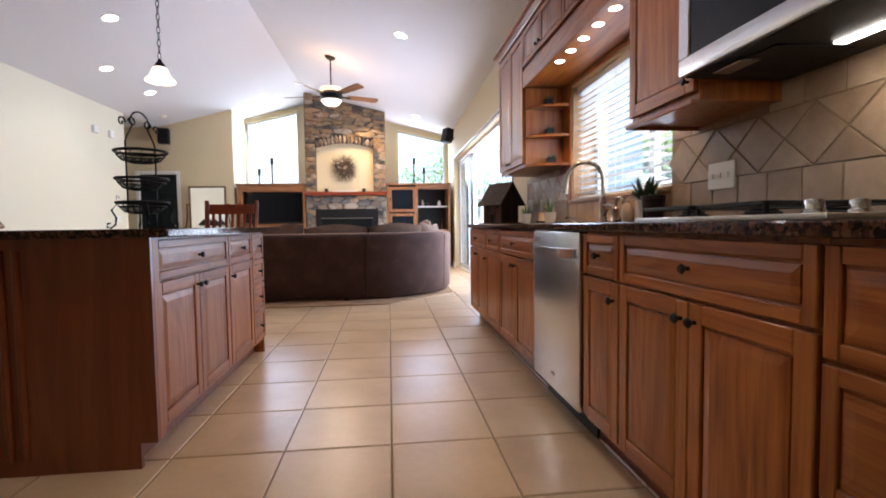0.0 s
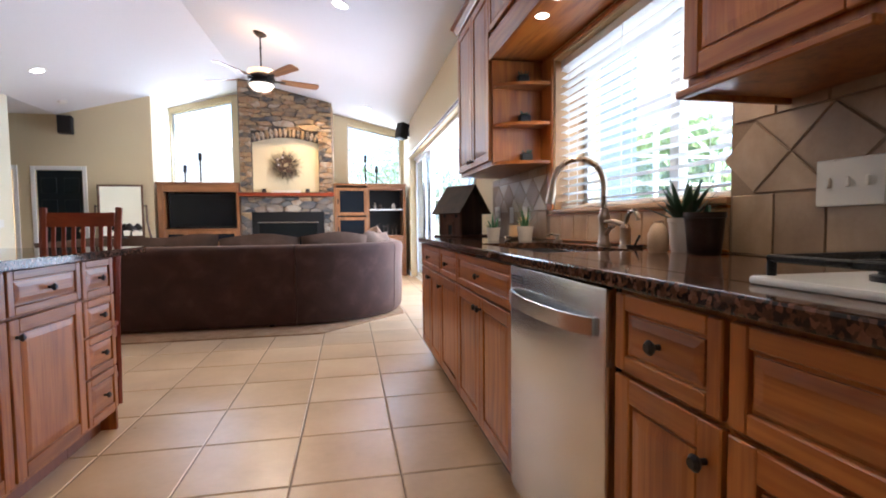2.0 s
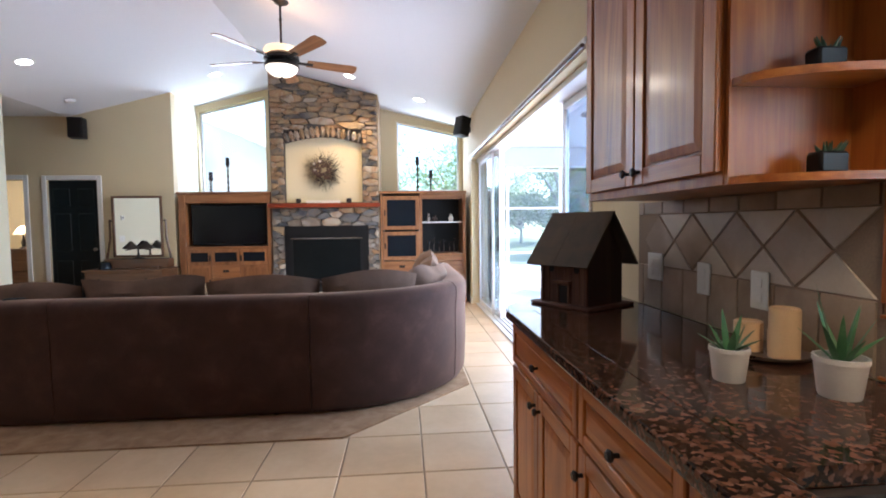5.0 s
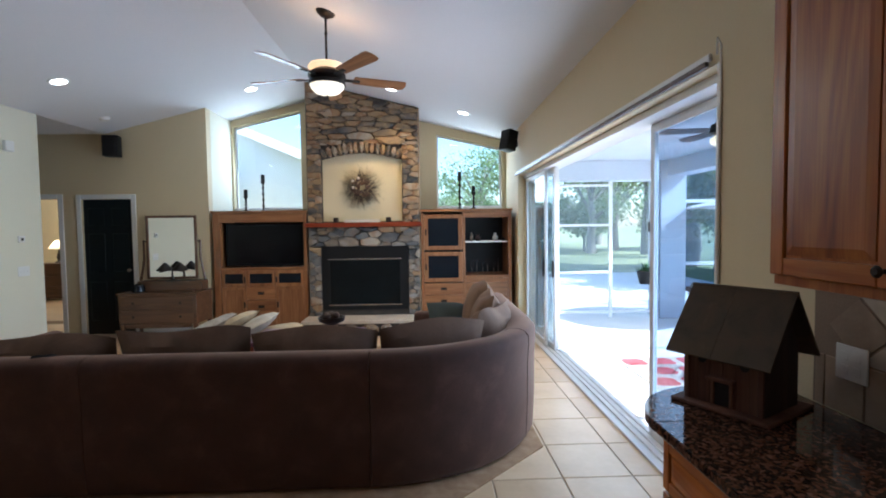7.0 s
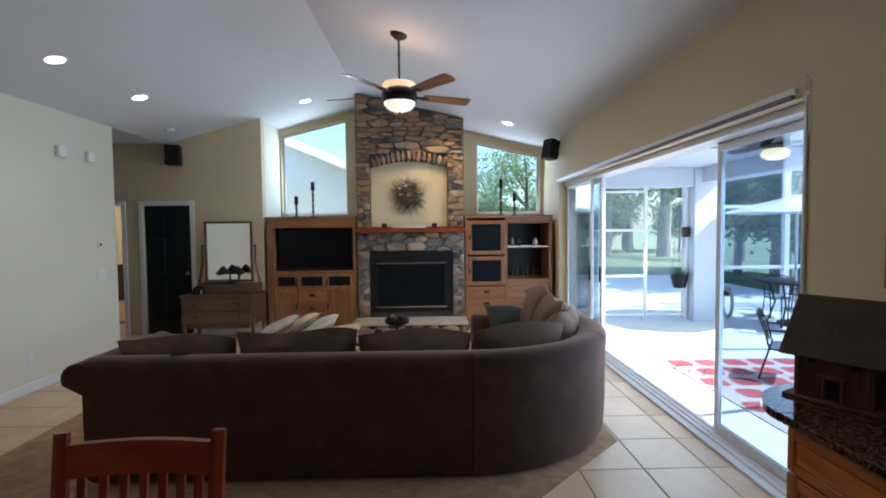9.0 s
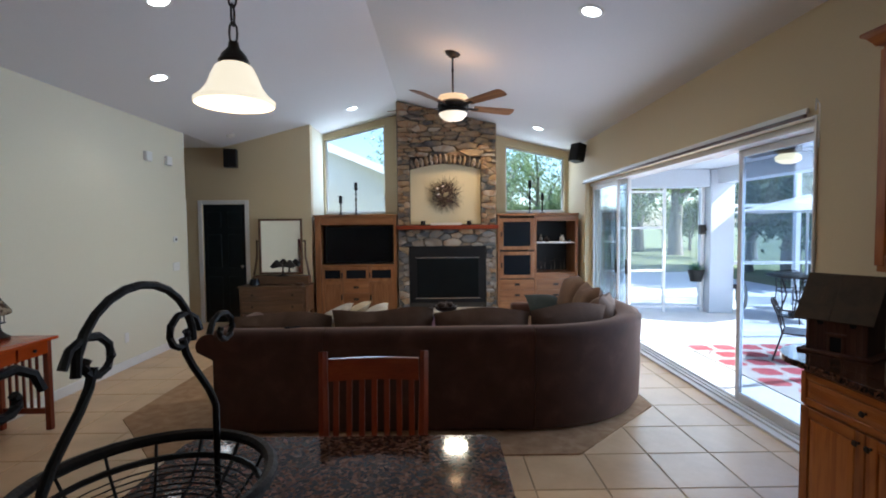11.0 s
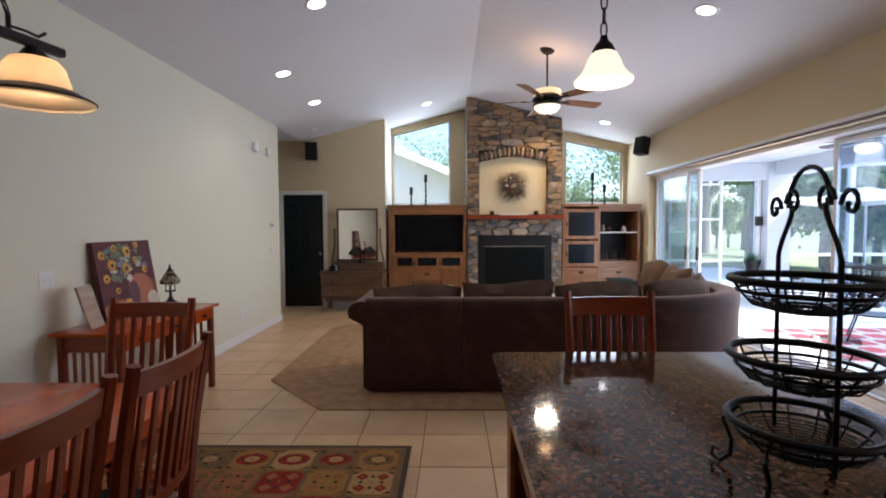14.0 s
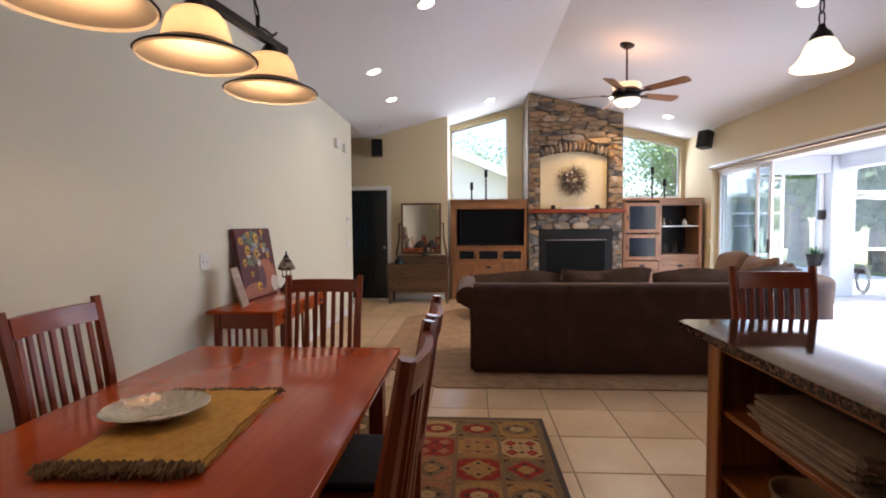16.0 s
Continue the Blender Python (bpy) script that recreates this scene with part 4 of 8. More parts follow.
    s.matrix_basis = pose(0, 0, z, 0, 9 + random.uniform(-1.5, 1.5), 0)
part("bottom_rail", box(B(), -0.017, 0.017, 0, WW - 0.024, 0.006, 0.024, 0.004), M_BLIND, bl)
for y in (0.12, WW * 0.5, WW - 0.14):
    for x in (-0.026, 0.026):
        bm = B()
        cyl(bm, (x, y, 0.02), (x, y, WH - 0.04), 0.0015, seg=6)
        part("ladder_cord", bm, M_BLIND, bl)

# microwave hood
mw = thing("microwave", pose(1.355, 1.022, 1.42), "stainless over-the-range microwave with lit underside", "microwave")
part("body", box(B(), 0.02, 0.41, 0.0, 0.758, 0.0, 0.475, 0.006), M_BLACK, mw, "black casing")
bm = B()
box(bm, 0.0, 0.02, 0.0, 0.758, 0.0, 0.062, 0.012, 2)
box(bm, 0.0, 0.02, 0.0, 0.758, 0.40, 0.475, 0.004)
box(bm, 0.0, 0.02, 0.70, 0.758, 0.056, 0.399, 0.004)
box(bm, 0.0, 0.02, 0.0, 0.19, 0.056, 0.399, 0.004)
d = part("door", bm, M_STEEL, mw, "stainless door frame")
part("door_glass", box(B(), 0.006, 0.018, 0.191, 0.699, 0.063, 0.398), M_SCREEN, d, "dark door glass")
part("lamp_lens", box(B(), 0.235, 0.275, 0.16, 0.40, -0.006, -0.001, 0.002), M_PUCK, mw, "glowing cooktop light")
part("grease_filter", box(B(), 0.08, 0.33, 0.42, 0.66, -0.006, -0.001, 0.003), M_IRON, mw, "metal mesh filter")
part("sensor_plate", box(B(), 0.06, 0.12, 0.52, 0.66, -0.012, -0.0065, 0.002), M_NICKEL, mw)
lamp("cooktop_glow", "AREA", look((1.61, 1.30, 1.411), (1.61, 1.30, 0)), 0.22, (1.0, 0.80, 0.50), size=0.04, size_y=0.18)

# cooktop
ck = thing("cooktop", pose(1.22, 1.06, CT), "white gas cooktop with black iron grates", "cooktop")
part("plate", box(B(), 0, 0.49, 0, 0.76, 0, 0.014, 0.006, 2), plain("white_enamel", (0.70, 0.68, 0.63), 0.2, vary=0.04), ck, "white enamel plate")
for gy in (0.20, 0.50):
    bm = B()
    x0, x1, y0, y1, z = 0.03, 0.46, gy - 0.01, gy + 0.245, 0.048
    for a, b in (((x0, y0), (x1, y0)), ((x0, y1), (x1, y1)), ((x0, y0), (x0, y1)), ((x1, y0), (x1, y1)), ((x0, (y0 + y1) / 2), (x1, (y0 + y1) / 2)), (((x0 + x1) / 2, y0), ((x0 + x1) / 2, y1))):
        box(bm, min(a[0], b[0]) - 0.007, max(a[0], b[0]) + 0.007, min(a[1], b[1]) - 0.007, max(a[1], b[1]) + 0.007, z - 0.012, z, 0.003)
    for x in (x0, x1):
        for y in (y0, y1):
            cyl(bm, (x, y, 0.014), (x, y, z - 0.006), 0.007)
    part("grate", bm, M_IRON, ck, "black iron grate")
    for bx in (0.13, 0.36):
        part("burner", turned(B(), [(0.045, 0.013), (0.045, 0.022), (0.035, 0.024), (0.035, 0.032), (0.001, 0.033)], (bx, gy + 0.118, 0)), M_IRON, ck, "black burner cap")
for i in range(4):
    part("control_knob", turned(B(), [(0.024, 0.014), (0.023, 0.02), (0.019, 0.024), (0.019, 0.042), (0.016, 0.046), (0.0005, 0.047)], (0.07 + 0.115 * i, 0.10, 0)), M_STEEL, ck, "steel control knob")

# tap, soap pump and spray
fa = thing("kitchen_faucet", pose(1.715, 3.135, CT), "brushed bronze gooseneck faucet with pull-down spout", "faucet")
part("base", turned(B(), [(0.030, 0), (0.030, 0.008), (0.024, 0.016), (0.021, 0.09), (0.024, 0.115), (0.027, 0.125), (0.024, 0.135), (0.018, 0.15), (0.016, 0.17)], closed=True), M_NICKEL, fa)
pts = [(0, 0, 0.16), (0, 0, 0.27)] + [(-0.11 + 0.11 * math.cos(math.pi * i / 14), 0.03 * (1 - math.cos(math.pi * i / 14)), 0.27 + 0.12 * math.sin(math.pi * i / 14)) for i in range(1, 14)] + [(-0.222, 0.062, 0.25)]
part("spout", tube(B(), pts, 0.0135, 14), M_NICKEL, fa)
bm = B()
cyl(bm, (-0.221, 0.061, 0.262), (-0.232, 0.064, 0.19), 0.016, 0.021, 16)
part("spray_head", bm, M_NICKEL, fa)
bm = B()
tube(bm, [(0, -0.02, 0.05), (0, -0.045, 0.075), (-0.01, -0.10, 0.085)], [0.011, 0.009, 0.007])
part("lever", bm, M_NICKEL, fa)
sp = thing("side_faucet", pose(1.71, 2.955, CT), "small brushed bronze hot-water tap", "faucet")
part("base", turned(B(), [(0.026, 0), (0.026, 0.006), (0.022, 0.012), (0.021, 0.07), (0.024, 0.08), (0.016, 0.095)], closed=True), M_NICKEL, sp)
part("spout", tube(B(), [(0, 0, 0.09), (0, -0.012, 0.125), (0, -0.035, 0.148), (0, -0.065, 0.15), (0, -0.085, 0.13), (0, -0.09, 0.11)], 0.009, 10), M_NICKEL, sp)
part("lever", tube(B(), [(0, 0.01, 0.09), (-0.02, 0.05, 0.105), (-0.03, 0.11, 0.108)], [0.011, 0.011, 0.006], 10), M_NICKEL, sp)
so = thing("soap_dispenser", pose(1.69, 3.565, CT), "brushed bronze soap pump set in the worktop", "soap pump")
part("base", turned(B(), [(0.022, 0), (0.022, 0.006), (0.012, 0.014), (0.010, 0.035), (0.014, 0.04), (0.0005, 0.044)]), M_NICKEL, so)
part("nozzle", tube(B(), [(0, 0, 0.036), (-0.03, 0.015, 0.042), (-0.055, 0.028, 0.034)], [0.008, 0.006, 0.005]), M_NICKEL, so)
sb = thing("sink_strainer", pose(1.69, 2.86, CT), "small black sink strainer resting on the worktop", "strainer")
part("dish", turned(B(), [(0.0005, 0), (0.028, 0), (0.033, 0.012), (0.030, 0.012), (0.02, 0.006)]), M_BLACK, sb)
part("grip", tube(B(), [(0, 0, 0.006), (0.004, -0.012, 0.03), (0.004, -0.03, 0.05)], 0.005), M_BLACK, sb)


def rosette(bm, n, length, spread, width, rise, seed, centre=(0, 0, 0)):
    """Pointed fleshy leaves round a centre."""
    random.seed(seed)
    for k in range(n):
        a = k * 2.4 + random.uniform(-0.3, 0.3)
        t = k / n
        L = length * random.uniform(0.75, 1.1)
        out = spread * (1.0 - 0.65 * t)
        d = Vector((math.cos(a), math.sin(a), 0))
        side = Vector((-math.sin(a), math.cos(a), 0))
        ribs = []
        for j in range(6):
            s = j / 5
            c = Vector(centre) + d * (0.01 + L * out * s) + Vector((0, 0, L * (rise * (0.5 + t)) * s * (1.15 - 0.3 * s * out)))
            w = width * (1 - s) ** 0.7 * (0.6 + 1.3 * s if s < 0.3 else 1)
            up = Vector((0, 0, 1)) * w * 0.35
            ribs.append([bm.verts.new(c - side * w), bm.verts.new(c + side * w * 0.0 - up), bm.verts.new(c + side * w), bm.verts.new(c + up * 0.2)] if j < 5 else [bm.verts.new(c)])
        for p, q in zip(ribs, ribs[1:]):
            for i in range(4):
                if len(q) == 1:
                    bm.faces.new((p[i], p[(i + 1) % 4], q[0]))
                else:
                    bm.faces.new((p[i], p[(i + 1) % 4], q[(i + 1) % 4], q[i]))
    return bm


def potted(x, y, label, r, h, mat_pot, leaf, n, length, spread, width, rise, seed, z=CT):
    th = thing("potted_plant", pose(x, y, z), label, "plant", "plants on the worktop")
    part("pot", turned(B(), [(0.0005, 0), (r * 0.74, 0), (r * 0.78, 0.004), (r * 0.95, h * 0.86), (r, h * 0.87), (r, h), (r * 0.9, h), (r * 0.88, h * 0.85), (0.0005, h * 0.84)]), mat_pot, th)
    part("leaves", rosette(B(), n, length, spread, width, rise, seed, (0, 0, h * 0.84)), leaf, th, "pointed green leaves")
    return th


potted(1.435, 3.915, "green succulent in a small white pot", 0.043, 0.078, M_POT, M_SUCC, 12, 0.085, 0.8, 0.011, 0.8, 3)
potted(1.59, 3.79, "tall aloe in a small white pot", 0.049, 0.085, M_POT, M_SUCC, 11, 0.11, 0.66, 0.011, 1.0, 8)
potted(1.69, 2.575, "large dark aloe in a white pot", 0.052, 0.115, M_POT, M_DARKSUCC, 30, 0.125, 1.0, 0.020, 0.95, 5)
potted(1.655, 2.44, "dark green aloe in a brown glazed pot", 0.060, 0.13, plain("brown_glazed_pot", (0.022, 0.012, 0.010), 0.3, vary=0.5, scale=40, spec=0.35), M_DARKSUCC, 9, 0.05, 0.7, 0.01, 0.7, 6)
va_ = thing("bud_vase", pose(1.585, 2.565, CT), "small beige ceramic bud vase", "vase")
part("body", turned(B(), [(0.0005, 0), (0.026, 0), (0.033, 0.012), (0.033, 0.06), (0.022, 0.09), (0.014, 0.098), (0.016, 0.106), (0.011, 0.106)]), plain("beige_ceramic", (0.48, 0.34, 0.22), 0.45, vary=0.1), va_)
cd = thing("candle_dish", pose(1.665, 4.085, CT), "pewter dish with three ivory pillar candles", "candles")
part("dish", turned(B(), [(0.0005, 0.008), (0.06, 0.006), (0.10, 0.016), (0.105, 0.02), (0.10, 0.01), (0.05, 0.0), (0.0005, 0)]), M_NICKEL, cd)
for x, y, r, h in ((0.012, -0.045, 0.036, 0.132), (-0.022, 0.042, 0.036, 0.082), (0.058, 0.030, 0.026, 0.060)):
    part("candle", turned(B(), [(0.0005, 0), (r, 0), (r, h - 0.004), (r - 0.004, h), (r - 0.009, h - 0.006), (0.0005, h - 0.008)], (x, y, 0.009)), M_WAX, cd, "ivory pillar candle")

# bird house
M_BIRDWALL = wood("reddish_barn_board", (0.050, 0.017, 0.010), (0.105, 0.038, 0.021), (0.15, 0.065, 0.036), axis="z", rough=0.7, coat=0)
M_BIRDROOF = mottled("weathered_tin_roof", [(0.25, (0.050, 0.036, 0.024)), (0.5, (0.085, 0.064, 0.044)), (0.7, (0.105, 0.075, 0.048)), (0.9, (0.15, 0.12, 0.09))], 14.0, 0.72, bump=0.5, per_piece=0.08, distort=0.8, spec=0.25)
bh = thing("birdhouse", pose(1.487, 4.975, CT, 0, 0, -60) @ Matrix.Diagonal((1.13, 1.13, 1.2, 1)), "rustic barn-shaped wooden birdhouse with a weathered roof", "birdhouse")
part("base", box(B(), -0.145, 0.145, -0.140, 0.140, 0, 0.012, 0.003), M_BIRDWALL, bh, "worn base board")
# the gable's shadow is put into the body's dark wood; front boards are redder
bm = B()
wallpoly(bm, [(-0.10, 0.012), (0.10, 0.012), (0.10, 0.185), (0.0, 0.318), (-0.10, 0.185)], -0.115, 0.115, "x")
part("body", bm, M_BARN, bh, "boards coloured dark for the shadowed gable side", False)
for i in range(6):
    x = -0.113 + 0.2264 / 6 * i
    part("front_board", box(B(), x + 0.0006, x + 0.2264 / 6 - 0.0006, -0.1045, -0.1005, 0.0125, 0.182, 0.001), M_BIRDWALL, bh)
for sy in (-1, 1):
    a, b = Vector((0, 0.0, 0.336)), Vector((0, sy * 0.152, 0.150))
    d_ = (b - a).normalized()
    n_ = Vector((0, -d_.z * sy, d_.y * sy)).normalized() * 0.007
    for x0, x1 in ((-0.150, -0.012), (-0.0105, 0.150)):
        bm = B()
        vs = []
        for x in (x0, x1):
            vs += [bm.verts.new((x, q.y, q.z)) for q in (a, b, b + n_, a + n_)]
        for f in ((0, 1, 2, 3), (7, 6, 5, 4), (0, 4, 5, 1), (1, 5, 6, 2), (2, 6, 7, 3), (3, 7, 4, 0)):
            bm.faces.new([vs[i] for i in f])
        part("roof_sheet", bm, M_BIRDROOF, bh, "weathered brown roof sheet", False)
part("ridge_cap", tube(B(), [(-0.151, 0, 0.340), (0.151, 0, 0.340)], 0.007, 6), M_BIRDROOF, bh)
part("doorway", box(B(), -0.022, 0.022, -0.1062, -0.1048, 0.014, 0.078), M_BLACK, bh, "dark doorway")
for x in (-0.062, 0.062):
    bm = B()
    cyl(bm, (x, -0.1062, 0.138), (x, -0.1046, 0.138), 0.013)
    part("hole", bm, M_BLACK, bh, "round dark hole")
for x, z1, w in ((-0.108, 0.180, 0.008), (0.108, 0.180, 0.008), (-0.027, 0.084, 0.005), (0.027, 0.084, 0.005)):
    part("trim", box(B(), x - w, x + w, -0.113, -0.1047, 0.0125, z1, 0.002), M_BIRDWALL, bh)
part("door_hood", box(B(), -0.040, 0.040, -0.128, -0.1047, 0.085, 0.096, 0.002), M_BIRDWALL, bh)

# splash tiles round the window; each tile a piece on the wall
spl = thing("backsplash", pose(XR, 0, 0), "tan tumbled-stone backsplash with a diamond band", "backsplash", kind="structure")
part("grout", box(B(), -0.006, -0.001, 0.0, WY0 - 0.0005, CT + 0.001, 1.46), M_SPLASHGROUT, spl, smooth=False)
part("grout", box(B(), -0.006, -0.001, WY0, WY1 + 0.076, CT + 0.001, WZ0 - 0.024), M_SPLASHGROUT, spl, smooth=False)
part("grout", box(B(), -0.006, -0.001, WY1 + 0.0765, 4.99, CT + 0.001, UZ0 - 0.001), M_SPLASHGROUT, spl, smooth=False)


def piece(verts, mat_=None):
    """A thin tile from (along, height) corners."""
    bm = B()
    c = Vector((sum(v[0] for v in verts) / len(verts), sum(v[1] for v in verts) / len(verts)))
    lo = [bm.verts.new((-0.006, a, z)) for a, z in verts]
    hi = [bm.verts.new((-0.0105, a + (c.x - a) * 0.03, z + (c.y - z) * 0.03)) for a, z in verts]
    n = len(verts)
    for i in range(n):
        bm.faces.new((lo[i], lo[(i + 1) % n], hi[(i + 1) % n], hi[i]))
    bm.faces.new(hi)
    return part("tile", bm, mat_ or M_SPLASH, spl, smooth=False)


g = 0.0022
DZ0, DZ1 = 1.104, 1.321
for lo_, hi_ in ((0.02, WY0 - 0.01), (WY1 + 0.085, 4.98)):
    P, mid0 = (0.241, 1.768) if lo_ < 1 else (0.236, 3.987)
    y = lo_
    k0 = int((lo_ - mid0) / P) - 1
    for k in range(k0, k0 + 13):
        c = mid0 + P * k
        mid = c + P / 2
        zm = (DZ0 + DZ1) / 2
        if mid - P / 2 >= lo_ - 0.06 and mid + P / 2 <= hi_ + 0.06:
            piece([(mid - P / 2 + 2 * g, zm), (mid, DZ0 + 2 * g), (mid + P / 2 - 2 * g, zm), (mid, DZ1 - 2 * g)])
        if c - P / 2 >= lo_ - 0.06 and c + P / 2 <= hi_ + 0.06:
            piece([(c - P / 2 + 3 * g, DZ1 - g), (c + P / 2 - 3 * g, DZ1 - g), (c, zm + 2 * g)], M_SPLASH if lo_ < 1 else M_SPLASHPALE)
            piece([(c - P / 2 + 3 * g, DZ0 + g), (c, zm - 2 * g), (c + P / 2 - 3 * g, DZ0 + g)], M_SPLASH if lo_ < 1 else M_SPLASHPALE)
    for z0, z1 in ((CT + 0.002, DZ0 - g), (DZ1 + g, 1.457 if lo_ < 1 else UZ0 - 0.003)):
        y = lo_
        while y < hi_ - 0.02:
            y2 = min(y + 0.152, hi_)
            piece([(y + g, z0), (y2 - g, z0), (y2 - g, z1), (y + g, z1)])
            y = y2
y = WY0
while y < WY1 + 0.03:
    y2 = min(y + 0.152, WY1 + 0.08)
    piece([(y + g, CT + 0.002), (y2 - g, CT + 0.002), (y2 - g, WZ0 - 0.026), (y + g, WZ0 - 0.026)], M_SPLASHTAN)
    y = y2

# switch plates


def plate(m, n, label, w=0.046, h=0.115, kind="switch", mat_=None):
    th = thing("wall_plate", m, label, "switch plate", "wall plates")
    W = 0.026 + w * n
    part("plate", box(B(), -W / 2, W / 2, -0.007, 0, -h / 2, h / 2, 0.003), mat_ or M_PLASTIC, th)
    for i in range(n):
        c = -W / 2 + 0.013 + w * (i + 0.5)
        if kind == "switch":
            part("switch", box(B(), c - 0.005, c + 0.005, -0.013, -0.0072, -0.012, 0.012, 0.002), M_PLASTIC, th)
        else:
            for dz in (-0.022, 0.022):
                part("socket", box(B(), c - 0.014, c + 0.014, -0.0095, -0.0072, dz - 0.014, dz + 0.014, 0.003), M_PLASTIC, th)
    return th


for y, z, n, kd in ((2.09, 1.115, 3, "switch"), (4.83, 1.10, 2, "socket"), (4.50, 1.085, 1, "socket"), (4.23, 1.08, 1, "socket")):
    plate(pose(XR - 0.0108, y, z, 0, 0, -90), n, "white plastic plate on the tiled splash", kind=kd)

# ---- island ----
IX0, IX1, IY0, IY1 = -1.50, -0.49, 2.05, 4.02
isl = thing("kitchen_island", pose(0, 0, 0), "oak kitchen island with fluted end and open shelves", "kitchen island")
bx0, bx1, by0, by1 = -1.44, -0.575, 2.115, 3.805
ITZ = CT - 0.034
bm = B()
wallpoly(bm, [(bx0, 0), (bx1 - 0.045, 0), (bx1 - 0.045, 0.10), (bx1 + 0.018, 0.10), (bx1 + 0.018, ITZ), (bx0, ITZ)], by0 - 0.02, by0, "y")
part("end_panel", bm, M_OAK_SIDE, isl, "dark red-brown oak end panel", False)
part("corner_stile", box(B(), bx1 - 0.02, bx1 + 0.018, by0 + 0.001, 2.164, 0.10, ITZ, 0.003), M_OAK, isl)
for i in range(4):
    x = -1.02 - 0.055 * i
    bm = B()
    cyl(bm, (x, by0 - 0.021, 0.06), (x, by0 - 0.021, ITZ - 0.04), 0.014, seg=12)
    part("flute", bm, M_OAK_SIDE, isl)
part("far_panel", box(B(), bx0, bx1 - 0.02, by1, by1 + 0.02, 0.0, ITZ, 0.002), M_OAK, isl)
# divider is much darker than the oak shelves in front of it
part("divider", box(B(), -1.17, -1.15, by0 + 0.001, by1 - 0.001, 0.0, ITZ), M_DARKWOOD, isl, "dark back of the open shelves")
part("shelf", box(B(), bx0 + 0.01, -1.171, by0 + 0.001, by1 - 0.001, 0.09, 0.11, 0.002), M_OAK_Y, isl)
part("shelf", box(B(), bx0 + 0.01, -1.171, by0 + 0.001, by1 - 0.001, 0.60, 0.622, 0.002), M_OAK_Y, isl)
part("shelf", box(B(), bx0 + 0.01, -1.171, by0 + 0.001, by1 - 0.001, 0.34, 0.362, 0.002), M_OAK_Y, isl)
part("plinth", box(B(), bx0 + 0.02, -1.171, by0 + 0.001, by1 - 0.001, 0.0, 0.089), M_OAK_SIDE, isl)
for y, wp in ((by0 + 0.001, 0.09), (2.885, 0.065), (by1 - 0.091, 0.09)):
    part("post", box(B(), bx0 - 0.018, bx0, y, y + wp, 0, ITZ, 0.003), M_OAK, isl)
part("top_rail", box(B(), bx0 - 0.016, bx0, by0 + 0.092, by1 - 0.092, ITZ - 0.03, ITZ, 0.003), M_OAK_Y, isl)
bm = B()
R = 0.05
pts = []
for cx, cy, a0 in ((IX1 - R, IY1 - R, 0), (IX0 + R, IY1 - R, 90), (IX0 + R, IY0 + R, 180), (IX1 - R, IY0 + R, 270)):
    for i in range(7):
        a = radians(a0 + 15 * i)
        pts.append((cx + R * math.cos(a), cy + R * math.sin(a)))
slab(bm, pts, CT - 0.033, CT)
tops = [f for f in bm.faces if len(f.verts) > 8]
bmesh.ops.bevel(bm, geom=list({e for f in tops for e in f.edges}), offset=0.005, segments=2, affect="EDGES")
it = thing("island_worktop", pose(0, 0, 0), "polished brown speckled granite island top", "worktop")
part("slab", bm, M_GRANITE, it)
for y0, y1, lay, lab in ((2.165, 3.04, "doors", "oak island cabinet with one drawer and two doors"), (3.04, 3.51, "door", "oak island cabinet with one drawer and one door"), (3.51, 3.80, "drawers4", "oak island cabinet with four small drawers")):
    base_cabinet(y0, y1, lay, lab, x=-0.595, depth=0.55, face=1, group="island cabinets", name="island_cabinet")
rm_ = random.Random(8)
zm = 0.6222
MAT_TONES = [mottled("woven_mat_%d" % i, [(0.3, tuple(v * 0.7 for v in c)), (0.7, c)], 30, 0.9, bump=0.6) for i, c in enumerate(((0.36, 0.24, 0.15), (0.42, 0.31, 0.21), (0.30, 0.20, 0.13)))]
for i in range(10):
    h = rm_.uniform(0.008, 0.013)
    mt = thing("place_mat", pose(-1.305 + rm_.uniform(-0.006, 0.012), 3.33 + rm_.uniform(-0.05, 0.04), zm, 0, 0, rm_.uniform(-2.5, 2.5)), "folded woven tan place mat on the island shelf", "place mat", "place mats on the shelf")
    bm = B()
    box(bm, -0.115, 0.115, -0.23, 0.23, 0.0005, h, 0.004, 2)
    # ragged woven ends
    for k in range(14):
        x = -0.105 + 0.21 * k / 13
        for sy in (-1, 1):
            tube(bm, [(x, sy * 0.228, h / 2), (x + rm_.uniform(-0.004, 0.004), sy * (0.238 + rm_.uniform(0, 0.012)), h * 0.4)], [0.004, 0.002], 4)
    part("cloth", bm, MAT_TONES[i % 3], mt)
    zm += h + 0.0006
bk = thing("serving_bowl", pose(-1.31, 3.42, 0.362), "pale wooden bowl on the island shelf", "bowl")
part("body", turned(B(), [(0.0005, 0.0), (0.05, 0), (0.10, 0.05), (0.115, 0.10), (0.108, 0.10), (0.09, 0.05), (0.0005, 0.015)]), plain("pale_bowl_wood", (0.42, 0.28, 0.16), 0.5), bk)


# ---- living room ----
CX0, CX1, CYF = -1.375, 0.29, 10.60     # chimney breast
NX0, NX1, NZ0, NZS, NZC = -1.165, 0.035, 1.66, 2.59, 2.69   # arched recess
HX0, HX1, HZ0, HZ1 = -1.19, 0.115, 0.32, 1.285     # fire insert
ch = thing("fireplace", pose(0, 0, 0), "field-stone fireplace with arched recess and raised hearth", "fireplace")
bm = B()
